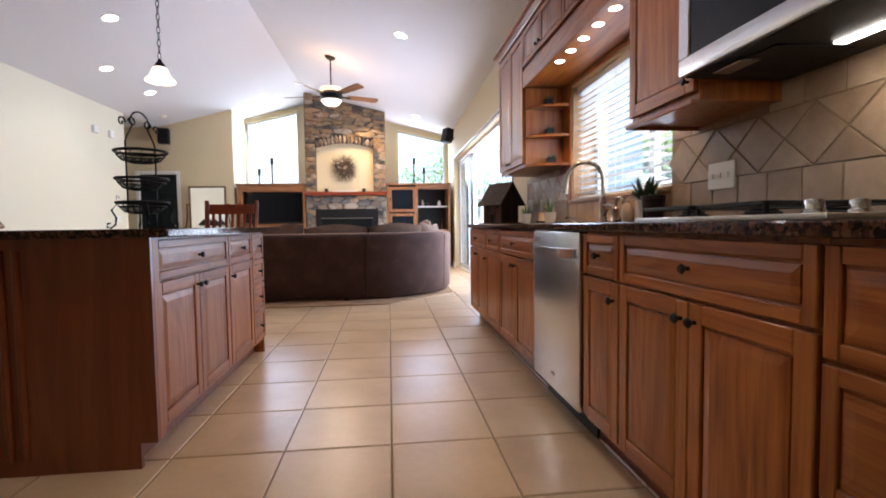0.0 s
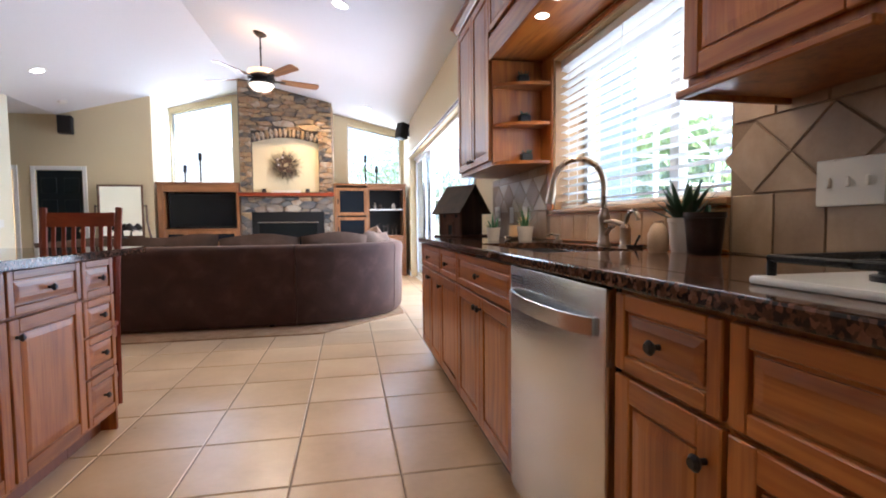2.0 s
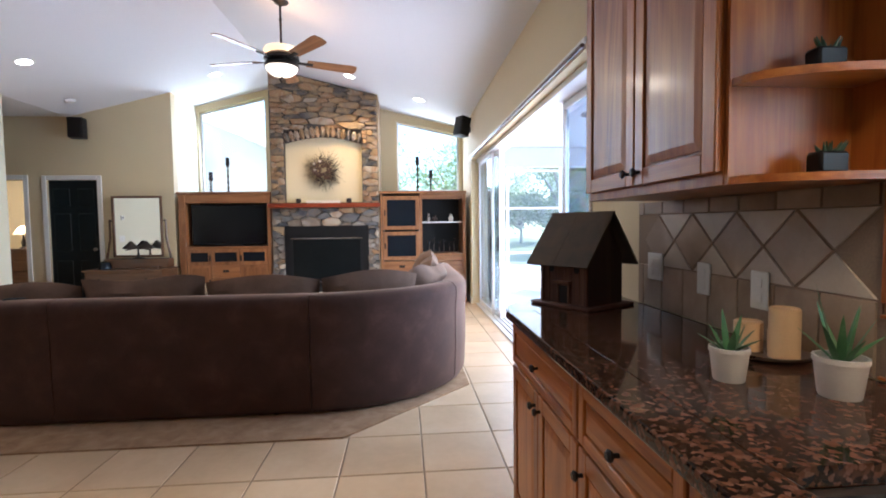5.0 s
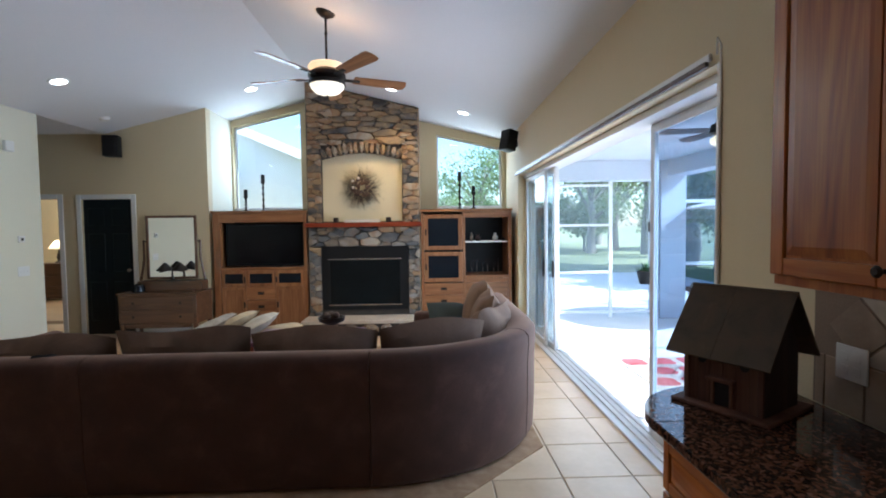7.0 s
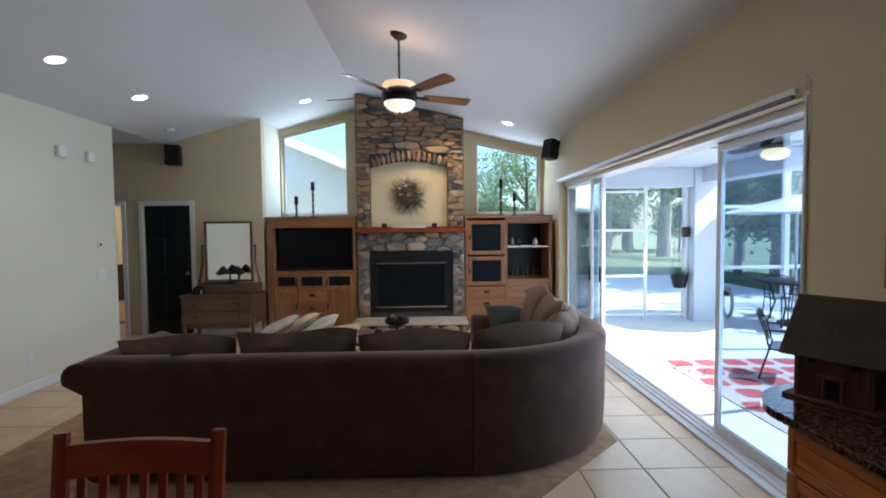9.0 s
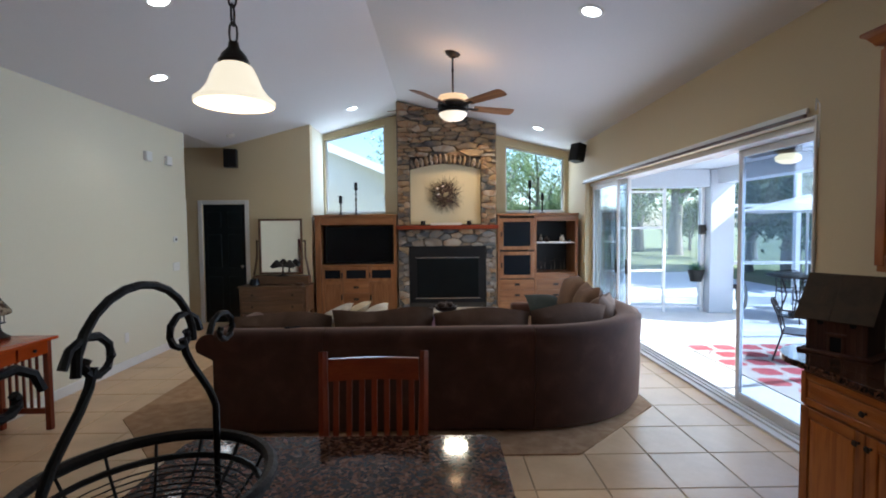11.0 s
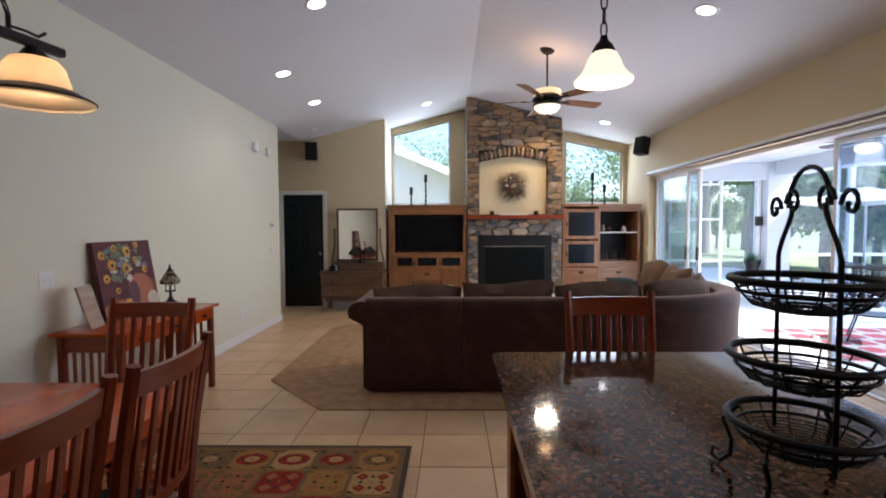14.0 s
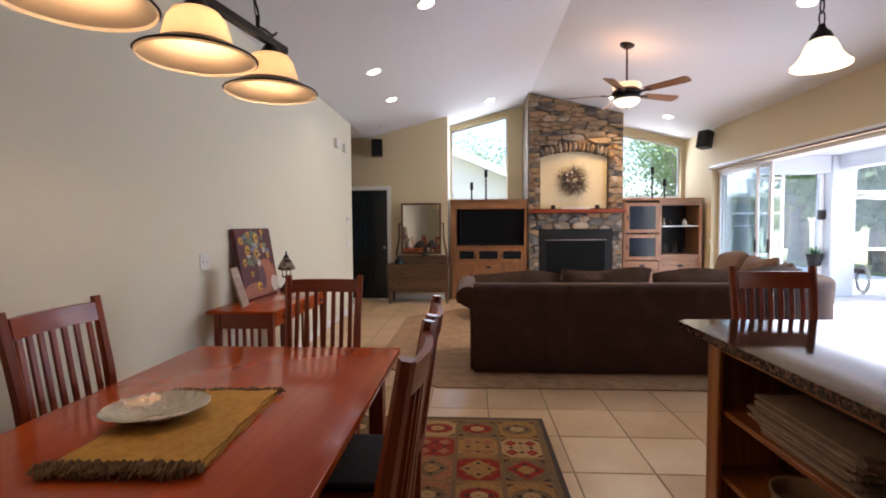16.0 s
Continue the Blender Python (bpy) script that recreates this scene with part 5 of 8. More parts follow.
wallpoly(bm, [(CX0 + 0.01, 0), (NX0, 0), (NX0, ceil_z(NX0)), (RIDGE_X, RIDGE_Z - 0.003), (CX0 + 0.01, ceil_z(CX0 + 0.01))], CYF + 0.03, YW - 0.002, "y")
wallpoly(bm, [(NX1, 0), (CX1 - 0.01, 0), (CX1 - 0.01, ceil_z(CX1 - 0.01) - 0.002), (NX1, ceil_z(NX1) - 0.002)], CYF + 0.03, YW - 0.002, "y")
wallpoly(bm, [(NX0, 0), (NX1, 0), (NX1, NZ0), (NX0, NZ0)], CYF + 0.03, YW - 0.002, "y")
arch = []
for i in range(13):
    u = i / 12
    arch.append((NX0 + (NX1 - NX0) * u, NZS + (NZC - NZS) * math.sin(math.pi * u)))
wallpoly(bm, arch + [(NX1, ceil_z(NX1) - 0.002), (NX0, ceil_z(NX0) - 0.002)], CYF + 0.03, YW - 0.002, "y")
part("mortar_core", bm, M_MORTAR, ch, "grey mortar between the stones", False)
part("recess_back", wallpoly(B(), [(NX0, NZ0), (NX1, NZ0)] + list(reversed(arch)), CYF + 0.085, CYF + 0.12, "y"), M_NICHE, ch, "cream plaster recess", False)


def stone_mesh(seed):
    """One rough rounded stone, a unit across, with a proud uneven face to -y."""
    random.seed(seed)
    bm = B()
    n = 8
    rim = []
    base = []
    for k in range(n):
        a = 2 * math.pi * (k + 0.5) / n
        sq = 1 / max(abs(math.cos(a)), abs(math.sin(a)))
        r = 0.5 * (0.25 + 0.75 * sq / 1.08) * random.uniform(0.9, 1.03)
        x, z = max(-0.5, min(0.5, r * math.cos(a))), max(-0.5, min(0.5, r * math.sin(a)))
        base.append(bm.verts.new((x, 0.5, z)))
        rim.append(bm.verts.new((x * 0.97, -0.12 + random.uniform(-0.2, 0.1), z * 0.95)))
    mid = [bm.verts.new((v.co.x * 0.62, -0.42 + random.uniform(-0.22, 0.12), v.co.z * 0.6)) for v in rim[::2]]
    c = bm.verts.new((random.uniform(-0.1, 0.1), -0.5 + random.uniform(-0.1, 0.1), 0))
    for k in range(n):
        bm.faces.new((base[k], base[(k + 1) % n], rim[(k + 1) % n], rim[k]))
    for k in range(4):
        bm.faces.new((rim[2 * k], rim[2 * k + 1], mid[k]))
        bm.faces.new((rim[2 * k + 1], rim[(2 * k + 2) % n], mid[(k + 1) % 4], mid[k]))
        bm.faces.new((mid[k], mid[(k + 1) % 4], c))
    bmesh.ops.recalc_face_normals(bm, faces=bm.faces)
    me = bpy.data.meshes.new("stone")
    bm.to_mesh(me)
    bm.free()
    return me


ST, SG = [], []
for k in range(14):
    a = stone_mesh(100 + k)
    b = a.copy()
    a.materials.append(M_STONE)
    b.materials.append(M_GREYSTONE)
    for me in (a, b):
        smooth_mesh(me, 28)
    ST.append(a)
    SG.append(b)
rs = random.Random(5)


def stone(x, z, w, h, y=CYF + 0.03, depth=0.075, tilt=0.0, grey=False, m=None):
    o = new("stone", rs.choice(SG if grey else ST))
    o.parent = ch
    d = depth * rs.uniform(0.75, 1.25)
    o.matrix_basis = (m or Matrix()) @ pose(x, y - d / 2 + 0.02, z, 0, tilt, 0) @ Matrix.Diagonal((w * 1.05, d + 0.03, h * 1.06, 1))
    return o


def clip(poly, n, c):
    """Keeps the side of a convex outline where n . p <= c."""
    out = []
    for k, p in enumerate(poly):
        q = poly[(k + 1) % len(poly)]
        a, b = n[0] * p[0] + n[1] * p[1] - c, n[0] * q[0] + n[1] * q[1] - c
        if a <= 0:
            out.append(p)
        if a * b < 0:
            t = a / (a - b)
            out.append((p[0] + (q[0] - p[0]) * t, p[1] + (q[1] - p[1]) * t))
    return out


def stone_field(zone, step, flat, grey, y=CYF + 0.03):
    """Fills a convex outline with irregular fitted stones, each a piece; flat: how many times wider than high."""
    x0, x1 = min(p[0] for p in zone), max(p[0] for p in zone)
    z0, z1 = min(p[1] for p in zone), max(p[1] for p in zone)
    sites, tries = [], 0
    while tries < 4000:
        tries += 1
        p = (rs.uniform(x0, x1), rs.uniform(z0, z1))
        d = step * rs.choice((0.62, 0.8, 1.0, 1.25))
        if all(((p[0] - q[0]) / flat) ** 2 + (p[1] - q[1]) ** 2 > (max(d, q[2]) * 0.92) ** 2 for q in sites):
            sites.append((p[0], p[1], d))
    for i, p in enumerate(sites):
        poly = list(zone)
        for j, q in enumerate(sites):
            if i == j or not poly:
                continue
            n = ((q[0] - p[0]) / flat ** 2, q[1] - p[1])
            w = (p[2] / (p[2] + q[2]) - 0.5) * 0.5 + 0.5
            m = (p[0] + (q[0] - p[0]) * w, p[1] + (q[1] - p[1]) * w)
            poly = clip(poly, n, n[0] * m[0] + n[1] * m[1])
        if len(poly) < 3:
            continue
        cx, cz = sum(a for a, b in poly) / len(poly), sum(b for a, b in poly) / len(poly)
        size = max(0.03, min(max(a for a, b in poly) - min(a for a, b in poly), max(b for a, b in poly) - min(b for a, b in poly)))
        ring = []
        for k, a in enumerate(poly):
            b, c = poly[(k + 1) % len(poly)], poly[k - 1]
            for o, t in ((c, rs.uniform(0.06, 0.2)), (b, rs.uniform(0.06, 0.2))):
                ring.append((a[0] + (o[0] - a[0]) * t, a[1] + (o[1] - a[1]) * t))
        gap = min(0.22, 0.007 / size)
        proud = rs.uniform(0.02, 0.085)
        bm = B()
        rows = []
        for f, yy, jit in ((1 - gap, y + 0.01, 0.0), (1 - gap, y - proud * 0.6, 0.008), (0.94 - gap, y - proud * 0.93, 0.009), (0.55, y - proud, 0.014)):
            rows.append([bm.verts.new((cx + (a - cx) * f + rs.uniform(-jit, jit), yy + rs.uniform(-jit, jit), cz + (b - cz) * f + rs.uniform(-jit, jit))) for a, b in ring])
        for A, C in zip(rows, rows[1:]):
            for k in range(len(ring)):
                bm.faces.new((A[k], A[(k + 1) % len(ring)], C[(k + 1) % len(ring)], C[k]))
        bm.faces.new(rows[-1])
        part("stone", bm, M_GREYSTONE if (grey and rs.random() < 0.75) else M_STONE, ch)


TOPB = 2.80
stone_field([(CX0, TOPB), (CX1, TOPB), (CX1, ceil_z(CX1) - 0.012), (CX0 + 0.02, RIDGE_Z - 0.02), (CX0, ceil_z(CX0) - 0.015)], 0.078, 3.4, False)
stone_field([(CX0, 1.645), (NX0 - 0.004, 1.645), (NX0 - 0.004, TOPB), (CX0, TOPB)], 0.085, 1.8, False)
stone_field([(NX1 + 0.004, 1.645), (CX1, 1.645), (CX1, TOPB), (NX1 + 0.004, TOPB)], 0.085, 1.8, False)
stone_field([(CX0, HZ1), (CX1, HZ1), (CX1, 1.572), (CX0, 1.572)], 0.10, 2.0, True)
stone_field([(CX0, 0.242), (HX0 - 0.002, 0.242), (HX0 - 0.002, HZ1), (CX0, HZ1)], 0.095, 1.6, True)
stone_field([(HX1 + 0.002, 0.242), (CX1, 0.242), (CX1, HZ1), (HX1 + 0.002, HZ1)], 0.095, 1.6, True)
for i in range(15):
    u = (i + 0.5) / 15
    x = NX0 + (NX1 - NX0) * u
    zz = NZS + (NZC - NZS) * math.sin(math.pi * u) + 0.075
    stone(x, zz, 0.078, rs.uniform(0.15, 0.19), depth=0.095, tilt=(u - 0.5) * 34)
# side faces of the breast
for sx, xs in ((-1, CX0), (1, CX1)):
    bm = B()
    wallpoly(bm, [(CYF + 0.02, 0), (YW - 0.003, 0), (YW - 0.003, ceil_z(xs) - 0.003), (CYF + 0.02, ceil_z(xs) - 0.003)], xs - 0.012, xs + 0.012, "x")
    part("side_face", bm, M_STONE, ch, "stone return", False)
# fire insert
fi = part("fire_insert", box(B(), HX0, HX1, CYF - 0.01, CYF + 0.28, HZ0, HZ1, 0.004), M_BLACK, ch, "black metal fire insert")
part("glass", box(B(), HX0 + 0.13, HX1 - 0.13, CYF - 0.016, CYF - 0.0105, HZ0 + 0.09, HZ1 - 0.22), M_FIREBOX, fi, "dark fire glass")
for z0, z1 in ((HZ1 - 0.205, HZ1 - 0.185), (HZ0 + 0.065, HZ0 + 0.085)):
    part("bar", box(B(), HX0 + 0.10, HX1 - 0.10, CYF - 0.024, CYF - 0.011, z0, z1, 0.003), M_STEEL, fi, "bright metal bar")
part("mantel", box(B(), CX0 - 0.02, CX1 + 0.03, CYF - 0.16, CYF + 0.03, 1.575, 1.64, 0.006), M_CHERRY_X, ch, "red-brown wooden mantel shelf")
part("hearth_slab", box(B(), CX0 - 0.03, CX1 + 0.03, 10.13, CYF - 0.02, 0.19, 0.24, 0.012, 2), M_SPLASHPALE, ch, "rough stone hearth slab")
part("hearth_core", box(B(), CX0, CX1, 10.19, CYF - 0.02, 0.0, 0.189), M_MORTAR, ch)
x = CX0
while x < CX1 - 0.03:
    w = min(rs.uniform(0.16, 0.30), CX1 - x)
    stone(x + w / 2, 0.095, w * 0.97, 0.185, y=10.20)
    x += w
# mantel things and wreath
for i, x in enumerate((-0.95, -0.17)):
    v = thing("candle_cup", pose(x, CYF - 0.07, 1.6405), "small black candle cup on the mantel", "candle cup", "candle cups on the mantel")
    part("cup", turned(B(), [(0.0005, 0), (0.03, 0), (0.042, 0.03), (0.036, 0.075), (0.030, 0.075), (0.032, 0.03), (0.0005, 0.012)]), M_BRONZE, v)
tr = thing("candle_tray", pose(-0.56, CYF - 0.07, 1.6405), "long cream wooden tray on the mantel", "tray")
part("body", box(B(), -0.26, 0.26, -0.05, 0.05, 0, 0.045, 0.008, 2), M_POT, tr)
wr = thing("wreath", pose(-0.565, CYF + 0.05, 2.16), "dried twig wreath with dark leaves and pale flowers", "wreath")
bm = B()
rw = random.Random(9)
for k in range(420):
    a = rw.random() * 6.283
    r = rw.uniform(0.09, 0.19)
    p = Vector((r * math.cos(a), rw.uniform(-0.07, 0.02), r * math.sin(a)))
    d = Vector((math.cos(a + rw.uniform(-1.1, 1.1)), rw.uniform(-0.5, 0.2), math.sin(a + rw.uniform(-1.1, 1.1)))).normalized() * rw.uniform(0.05, 0.22)
    cyl(bm, p, p + d, 0.003, 0.0008, 3)
part("twig_ring", bm, M_BARN, wr, "spiky dried twigs", False)
bm = B()
for k in range(80):
    a = rw.random() * 6.283
    r = rw.uniform(0.05, 0.15)
    ball(bm, (r * math.cos(a), -0.06 + rw.uniform(-0.02, 0.02), r * math.sin(a)), rw.uniform(0.012, 0.028), (1, 0.6, 1), 6)
part("foliage", bm, M_DARKWOOD, wr, "dark dried leaves")
for a, r in ((1.9, 0.15), (3.1, 0.13), (2.5, 0.17)):
    part("flower", ball(B(), (r * math.cos(a), -0.085, r * math.sin(a)), 0.022, (1, 0.6, 1), 8), M_POT, wr, "pale dried flower")


# entertainment cabinets
def mission_pull(parent, x, y, z, vert=False):
    bm = B()
    if vert:
        box(bm, x - 0.012, x + 0.012, y - 0.014, y, z - 0.045, z + 0.045, 0.003)
    else:
        box(bm, x - 0.045, x + 0.045, y - 0.006, y, z - 0.02, z + 0.02, 0.003)
        box(bm, x - 0.03, x + 0.03, y - 0.022, y - 0.006, z - 0.012, z + 0.004, 0.004)
    part("pull", bm, M_BRONZE, parent, "dark metal pull")


def flat_front(name, parent, x0, x1, y, z0, z1, glass=False, st=0.045):
    bm = B()
    for a, b, c, d_ in ((x0, x0 + st, z0, z1), (x1 - st, x1, z0, z1), (x0 + st, x1 - st, z0, z0 + st), (x0 + st, x1 - st, z1 - st, z1)):
        box(bm, a, b, y - 0.018, y, c, d_, 0.002)
    d = part(name, bm, M_MISSION, parent)
    part("glass" if glass else "panel", box(B(), x0 + st, x1 - st, y - 0.009, y - 0.004, z0 + st, z1 - st), M_ASH if glass else M_MISSION, d, "dark glass" if glass else "", False)
    return d


EY = 10.60
EL = thing("media_cabinet", pose(-2.10, EY, 0), "mission oak media cabinet with a television bay", "media cabinet")
w = 0.695
part("top", box(B(), -w - 0.02, w + 0.01, -0.02, 0.60, 1.795, 1.835, 0.006), M_MISSION_X, EL)
for x0, x1 in ((-w, -w + 0.10), (w - 0.05, w)):
    part("side", box(B(), x0, x1, 0, 0.58, 0, 1.794, 0.003), M_MISSION, EL)
part("back", box(B(), -w + 0.101, w - 0.051, 0.56, 0.58, 0, 1.794), M_BLACK, EL)
part("header", box(B(), -w + 0.101, w - 0.051, 0.0, 0.02, 1.66, 1.794, 0.003), M_MISSION_X, EL)
part("deck", box(B(), -w + 0.101, w - 0.051, 0.0, 0.559, 0.945, 0.985, 0.003), M_MISSION_X, EL)
part("lower_body", box(B(), -w + 0.101, w - 0.051, 0.022, 0.559, 0.02, 0.944), M_MISSION, EL)
xs = [-w + 0.105, -0.225, 0.21, w - 0.055]
for a, b in zip(xs, xs[1:]):
    flat_front("glass_door", EL, a + 0.004, b - 0.004, 0.021, 0.70, 0.935, True)
for x in (-0.245, 0.23):
    mission_pull(EL, x, 0.002, 0.80, True)
flat_front("door", EL, xs[0] + 0.004, xs[1] - 0.004, 0.021, 0.06, 0.69)
flat_front("door", EL, xs[2] + 0.004, xs[3] - 0.004, 0.021, 0.06, 0.69)
mission_pull(EL, xs[1] - 0.03, 0.002, 0.42, True)
mission_pull(EL, xs[2] + 0.03, 0.002, 0.42, True)
for z0, z1 in ((0.50, 0.69), (0.29, 0.49), (0.06, 0.28)):
    d = part("drawer", box(B(), xs[1] + 0.004, xs[2] - 0.004, 0.001, 0.021, z0, z1, 0.003), M_MISSION_X, EL)
    mission_pull(d, (xs[1] + xs[2]) / 2, 0.001, (z0 + z1) / 2)
tv = thing("television", pose(-2.05, EY + 0.10, 0.986), "large flat black television in the cabinet bay", "television")
part("screen_body", box(B(), -0.585, 0.585, -0.02, 0.06, 0.02, 0.655, 0.006), M_BLACK, tv)
part("screen", box(B(), -0.56, 0.56, -0.0235, -0.0205, 0.045, 0.63), M_SCREEN, tv, "dark glossy screen", False)
part("foot", box(B(), -0.22, 0.22, -0.06, 0.10, 0, 0.019, 0.004), M_BLACK, tv)

ER = thing("display_cabinet", pose(1.005, EY, 0), "mission oak display cabinet with glass doors and shelves", "display cabinet")
w = 0.69
part("top", box(B(), -w - 0.01, w + 0.012, -0.02, 0.60, 1.79, 1.83, 0.006), M_MISSION_X, ER)
for x0, x1 in ((-w, -w + 0.04), (-0.06, -0.02), (w - 0.05, w)):
    part("side", box(B(), x0, x1, 0, 0.58, 0, 1.789, 0.003), M_MISSION, ER)
part("back", box(B(), -w + 0.041, w - 0.051, 0.56, 0.58, 0, 1.789), M_BLACK, ER)
for z0, z1 in ((1.21, 1.75), (0.72, 1.18)):
    flat_front("glass_door", ER, -w + 0.044, -0.064, 0.018, z0, z1, True, 0.06)
    mission_pull(ER, -w + 0.07, 0.0, (z0 + z1) / 2, True)
part("header", box(B(), -0.019, w - 0.051, 0, 0.02, 1.70, 1.789, 0.003), M_MISSION_X, ER)
part("shelf", box(B(), -0.019, w - 0.051, 0.02, 0.559, 1.315, 1.335, 0.002), M_TRIM, ER, "pale glass shelf")
part("lower_body", box(B(), -w + 0.041, w - 0.051, 0.02, 0.559, 0.02, 0.70), M_MISSION, ER)
part("deck", box(B(), -0.019, w - 0.051, 0.0, 0.559, 0.775, 0.815, 0.003), M_MISSION_X, ER)
for x0, x1 in ((-w + 0.044, -0.064), (-0.016, w - 0.054)):
    for z0, z1 in ((0.53, 0.70), (0.34, 0.52), (0.06, 0.33)):
        d = part("drawer", box(B(), x0, x1, 0.0, 0.019, z0, z1, 0.003), M_MISSION_X, ER)
        mission_pull(d, (x0 + x1) / 2, 0.0, (z0 + z1) / 2)
d = part("drawer", box(B(), -0.016, w - 0.054, 0.0, 0.019, 0.705, 0.77, 0.003), M_MISSION_X, ER)
rw = random.Random(14)
for i, (x, z, r, h, mt) in enumerate(((1.20, 1.336, 0.05, 0.10, M_BARN), (1.47, 1.336, 0.045, 0.12, M_POT), (1.10, 1.336, 0.03, 0.13, M_NICKEL), (1.60, 1.336, 0.03, 0.05, M_BRONZE))):
    v = thing("ornament", pose(x, EY + 0.2, z), "small ornament on the cabinet shelf", "ornament", "ornaments in the display cabinet")
    part("body", turned(B(), [(0.0005, 0), (r * 0.7, 0), (r, h * 0.35), (r * 0.8, h * 0.65), (r * 0.4, h * 0.8), (r * 0.55, h), (0.0005, h)]), mt, v)
for i in range(6):
    v = thing("wine_glass", pose(1.10 + 0.085 * i, EY + 0.16 + 0.1 * (i % 2), 0.8155), "stemmed glass in the dark display bay", "glass", "glasses in the display cabinet")
    part("stem", turned(B(), [(0.0005, 0), (0.03, 0.001), (0.004, 0.008), (0.004, 0.10 + 0.04 * (i % 2))], seg=12), M_NICKEL, v)
    part("bowl", turned(B(), [(0.004, 0.10 + 0.04 * (i % 2)), (0.03, 0.14 + 0.04 * (i % 2)), (0.026, 0.20 + 0.04 * (i % 2))], seg=12), M_GLASS, v, "clear bowl")


def candlestick(x, h, z):
    th = thing("candlestick", pose(x, 10.92, z), "tall black turned candlestick with a dark candle", "candlestick", "candlesticks on the cabinets")
    pr = [(0.0005, 0), (0.05, 0), (0.052, 0.01), (0.03, 0.025), (0.014, 0.04)]
    n = max(3, int(h / 0.10))
    for i in range(n):
        b = 0.04 + (h - 0.10) * i / n
        s = (h - 0.10) / n
        pr += [(0.011, b + s * 0.2), (0.022, b + s * 0.45), (0.024, b + s * 0.55), (0.011, b + s * 0.85)]
    pr += [(0.013, h - 0.05), (0.034, h - 0.02), (0.036, h), (0.0005, h)]
    part("stick", turned(B(), pr, seg=14), M_BRONZE, th)
    part("candle", turned(B(), [(0.030, 0), (0.030, 0.10), (0.0005, 0.102)], (0, 0, h + 0.0005), 14), M_BLACK, th, "dark pillar candle")


candlestick(-2.41, 0.24, 1.8355)
candlestick(-2.14, 0.47, 1.8355)
candlestick(0.93, 0.49, 1.8305)
candlestick(1.15, 0.27, 1.8305)


# speakers, detectors
def speaker(m, label):
    th = thing("wall_speaker", m, label, "speaker", "wall speakers")
    part("cabinet", box(B(), -0.10, 0.10, -0.17, 0.0, -0.15, 0.15, 0.012, 2), M_BLACK, th)
    part("grille", box(B(), -0.085, 0.085, -0.182, -0.1705, -0.135, 0.135, 0.006), M_IRON, th, "black cloth grille")
    bm = B()
    cyl(bm, (0, 0.0, 0), (0, 0.07, 0), 0.014)
    box(bm, -0.03, 0.03, 0.06, 0.075, -0.05, 0.05, 0.003)
    part("bracket", bm, M_BLACK, th, "black wall bracket")


speaker(pose(-4.14, YF - 0.076, 2.78, 0, 0, 12), "black wall speaker on the tan wall")
speaker(pose(1.70, 10.46, 2.80, -12, 0, -62), "black wall speaker tilted down in the corner")
sd = thing("smoke_detector", pose(-3.94, 10.05, ceil_z(-3.94), 0, -14.2, 0), "white round smoke detector on the ceiling", "smoke detector")
part("body", turned(B(), [(0.0005, -0.035), (0.05, -0.033), (0.065, -0.015), (0.068, 0.0)]), M_PLASTIC, sd)

# dresser with mirror
dr_ = thing("dresser", pose(-3.35, 10.07, 0), "antique dark oak two-drawer dresser with tall mirror", "dresser")
M_ANT = wood("antique_oak", (0.05, 0.022, 0.010), (0.095, 0.045, 0.02), (0.14, 0.07, 0.033), axis="x", rough=0.4)
part("top", box(B(), -0.56, 0.56, -0.02, 0.50, 0.665, 0.69, 0.005), M_ANT, dr_)
part("case", box(B(), -0.53, 0.53, 0.0, 0.49, 0.25, 0.664, 0.004), M_ANT, dr_)
for z0, z1 in ((0.465, 0.64), (0.275, 0.45)):
    d = part("drawer", box(B(), -0.49, 0.49, -0.014, -0.001, z0, z1, 0.006), M_ANT, dr_)
    for x in (-0.32, 0.32):
        part("pull", turned(B(), [(0.0005, 0.016), (0.018, 0.012), (0.01, 0), (0.01, -0.002)], (0, 0, 0), 12), M_BRONZE, d).matrix_basis = pose(x, -0.015, (z0 + z1) / 2, 90, 0, 0)
for x in (-0.50, 0.50):
    for y in (0.03, 0.46):
        bm = B()
        cyl(bm, (x, y, 0), (x, y, 0.255), 0.022, 0.034, 10)
        part("leg", bm, M_ANT, dr_)
part("apron", box(B(), -0.46, 0.46, 0.005, 0.025, 0.20, 0.249, 0.003), M_ANT, dr_)
part("riser", box(B(), -0.42, 0.50, 0.26, 0.46, 0.691, 0.83, 0.008), M_ANT, dr_)
bm = B()
mx0, mx1, mz0, mz1 = -0.345, 0.385, 0.845, 1.775
for a, b, c, d_ in ((mx0, mx0 + 0.035, mz0, mz1), (mx1 - 0.035, mx1, mz0, mz1), (mx0 + 0.035, mx1 - 0.035, mz0, mz0 + 0.035), (mx0 + 0.035, mx1 - 0.035, mz1 - 0.035, mz1)):
    box(bm, a, b, 0.38, 0.41, c, d_, 0.005)
mf = part("mirror_frame", bm, M_ANT, dr_)
part("mirror_glass", box(B(), mx0 + 0.034, mx1 - 0.034, 0.395, 0.405, mz0 + 0.034, mz1 - 0.034), M_MIRROR, mf, "plain silvered mirror", False)
for x, s in ((mx0 - 0.04, -1), (mx1 + 0.04, 1)):
    part("mirror_post", tube(B(), [(x + s * 0.06, 0.40, 0.83), (x + s * 0.03, 0.40, 0.98), (x, 0.40, 1.15), (x, 0.40, 1.42)], [0.02, 0.016, 0.016, 0.014], 8), M_ANT, dr_)
    bm = B()
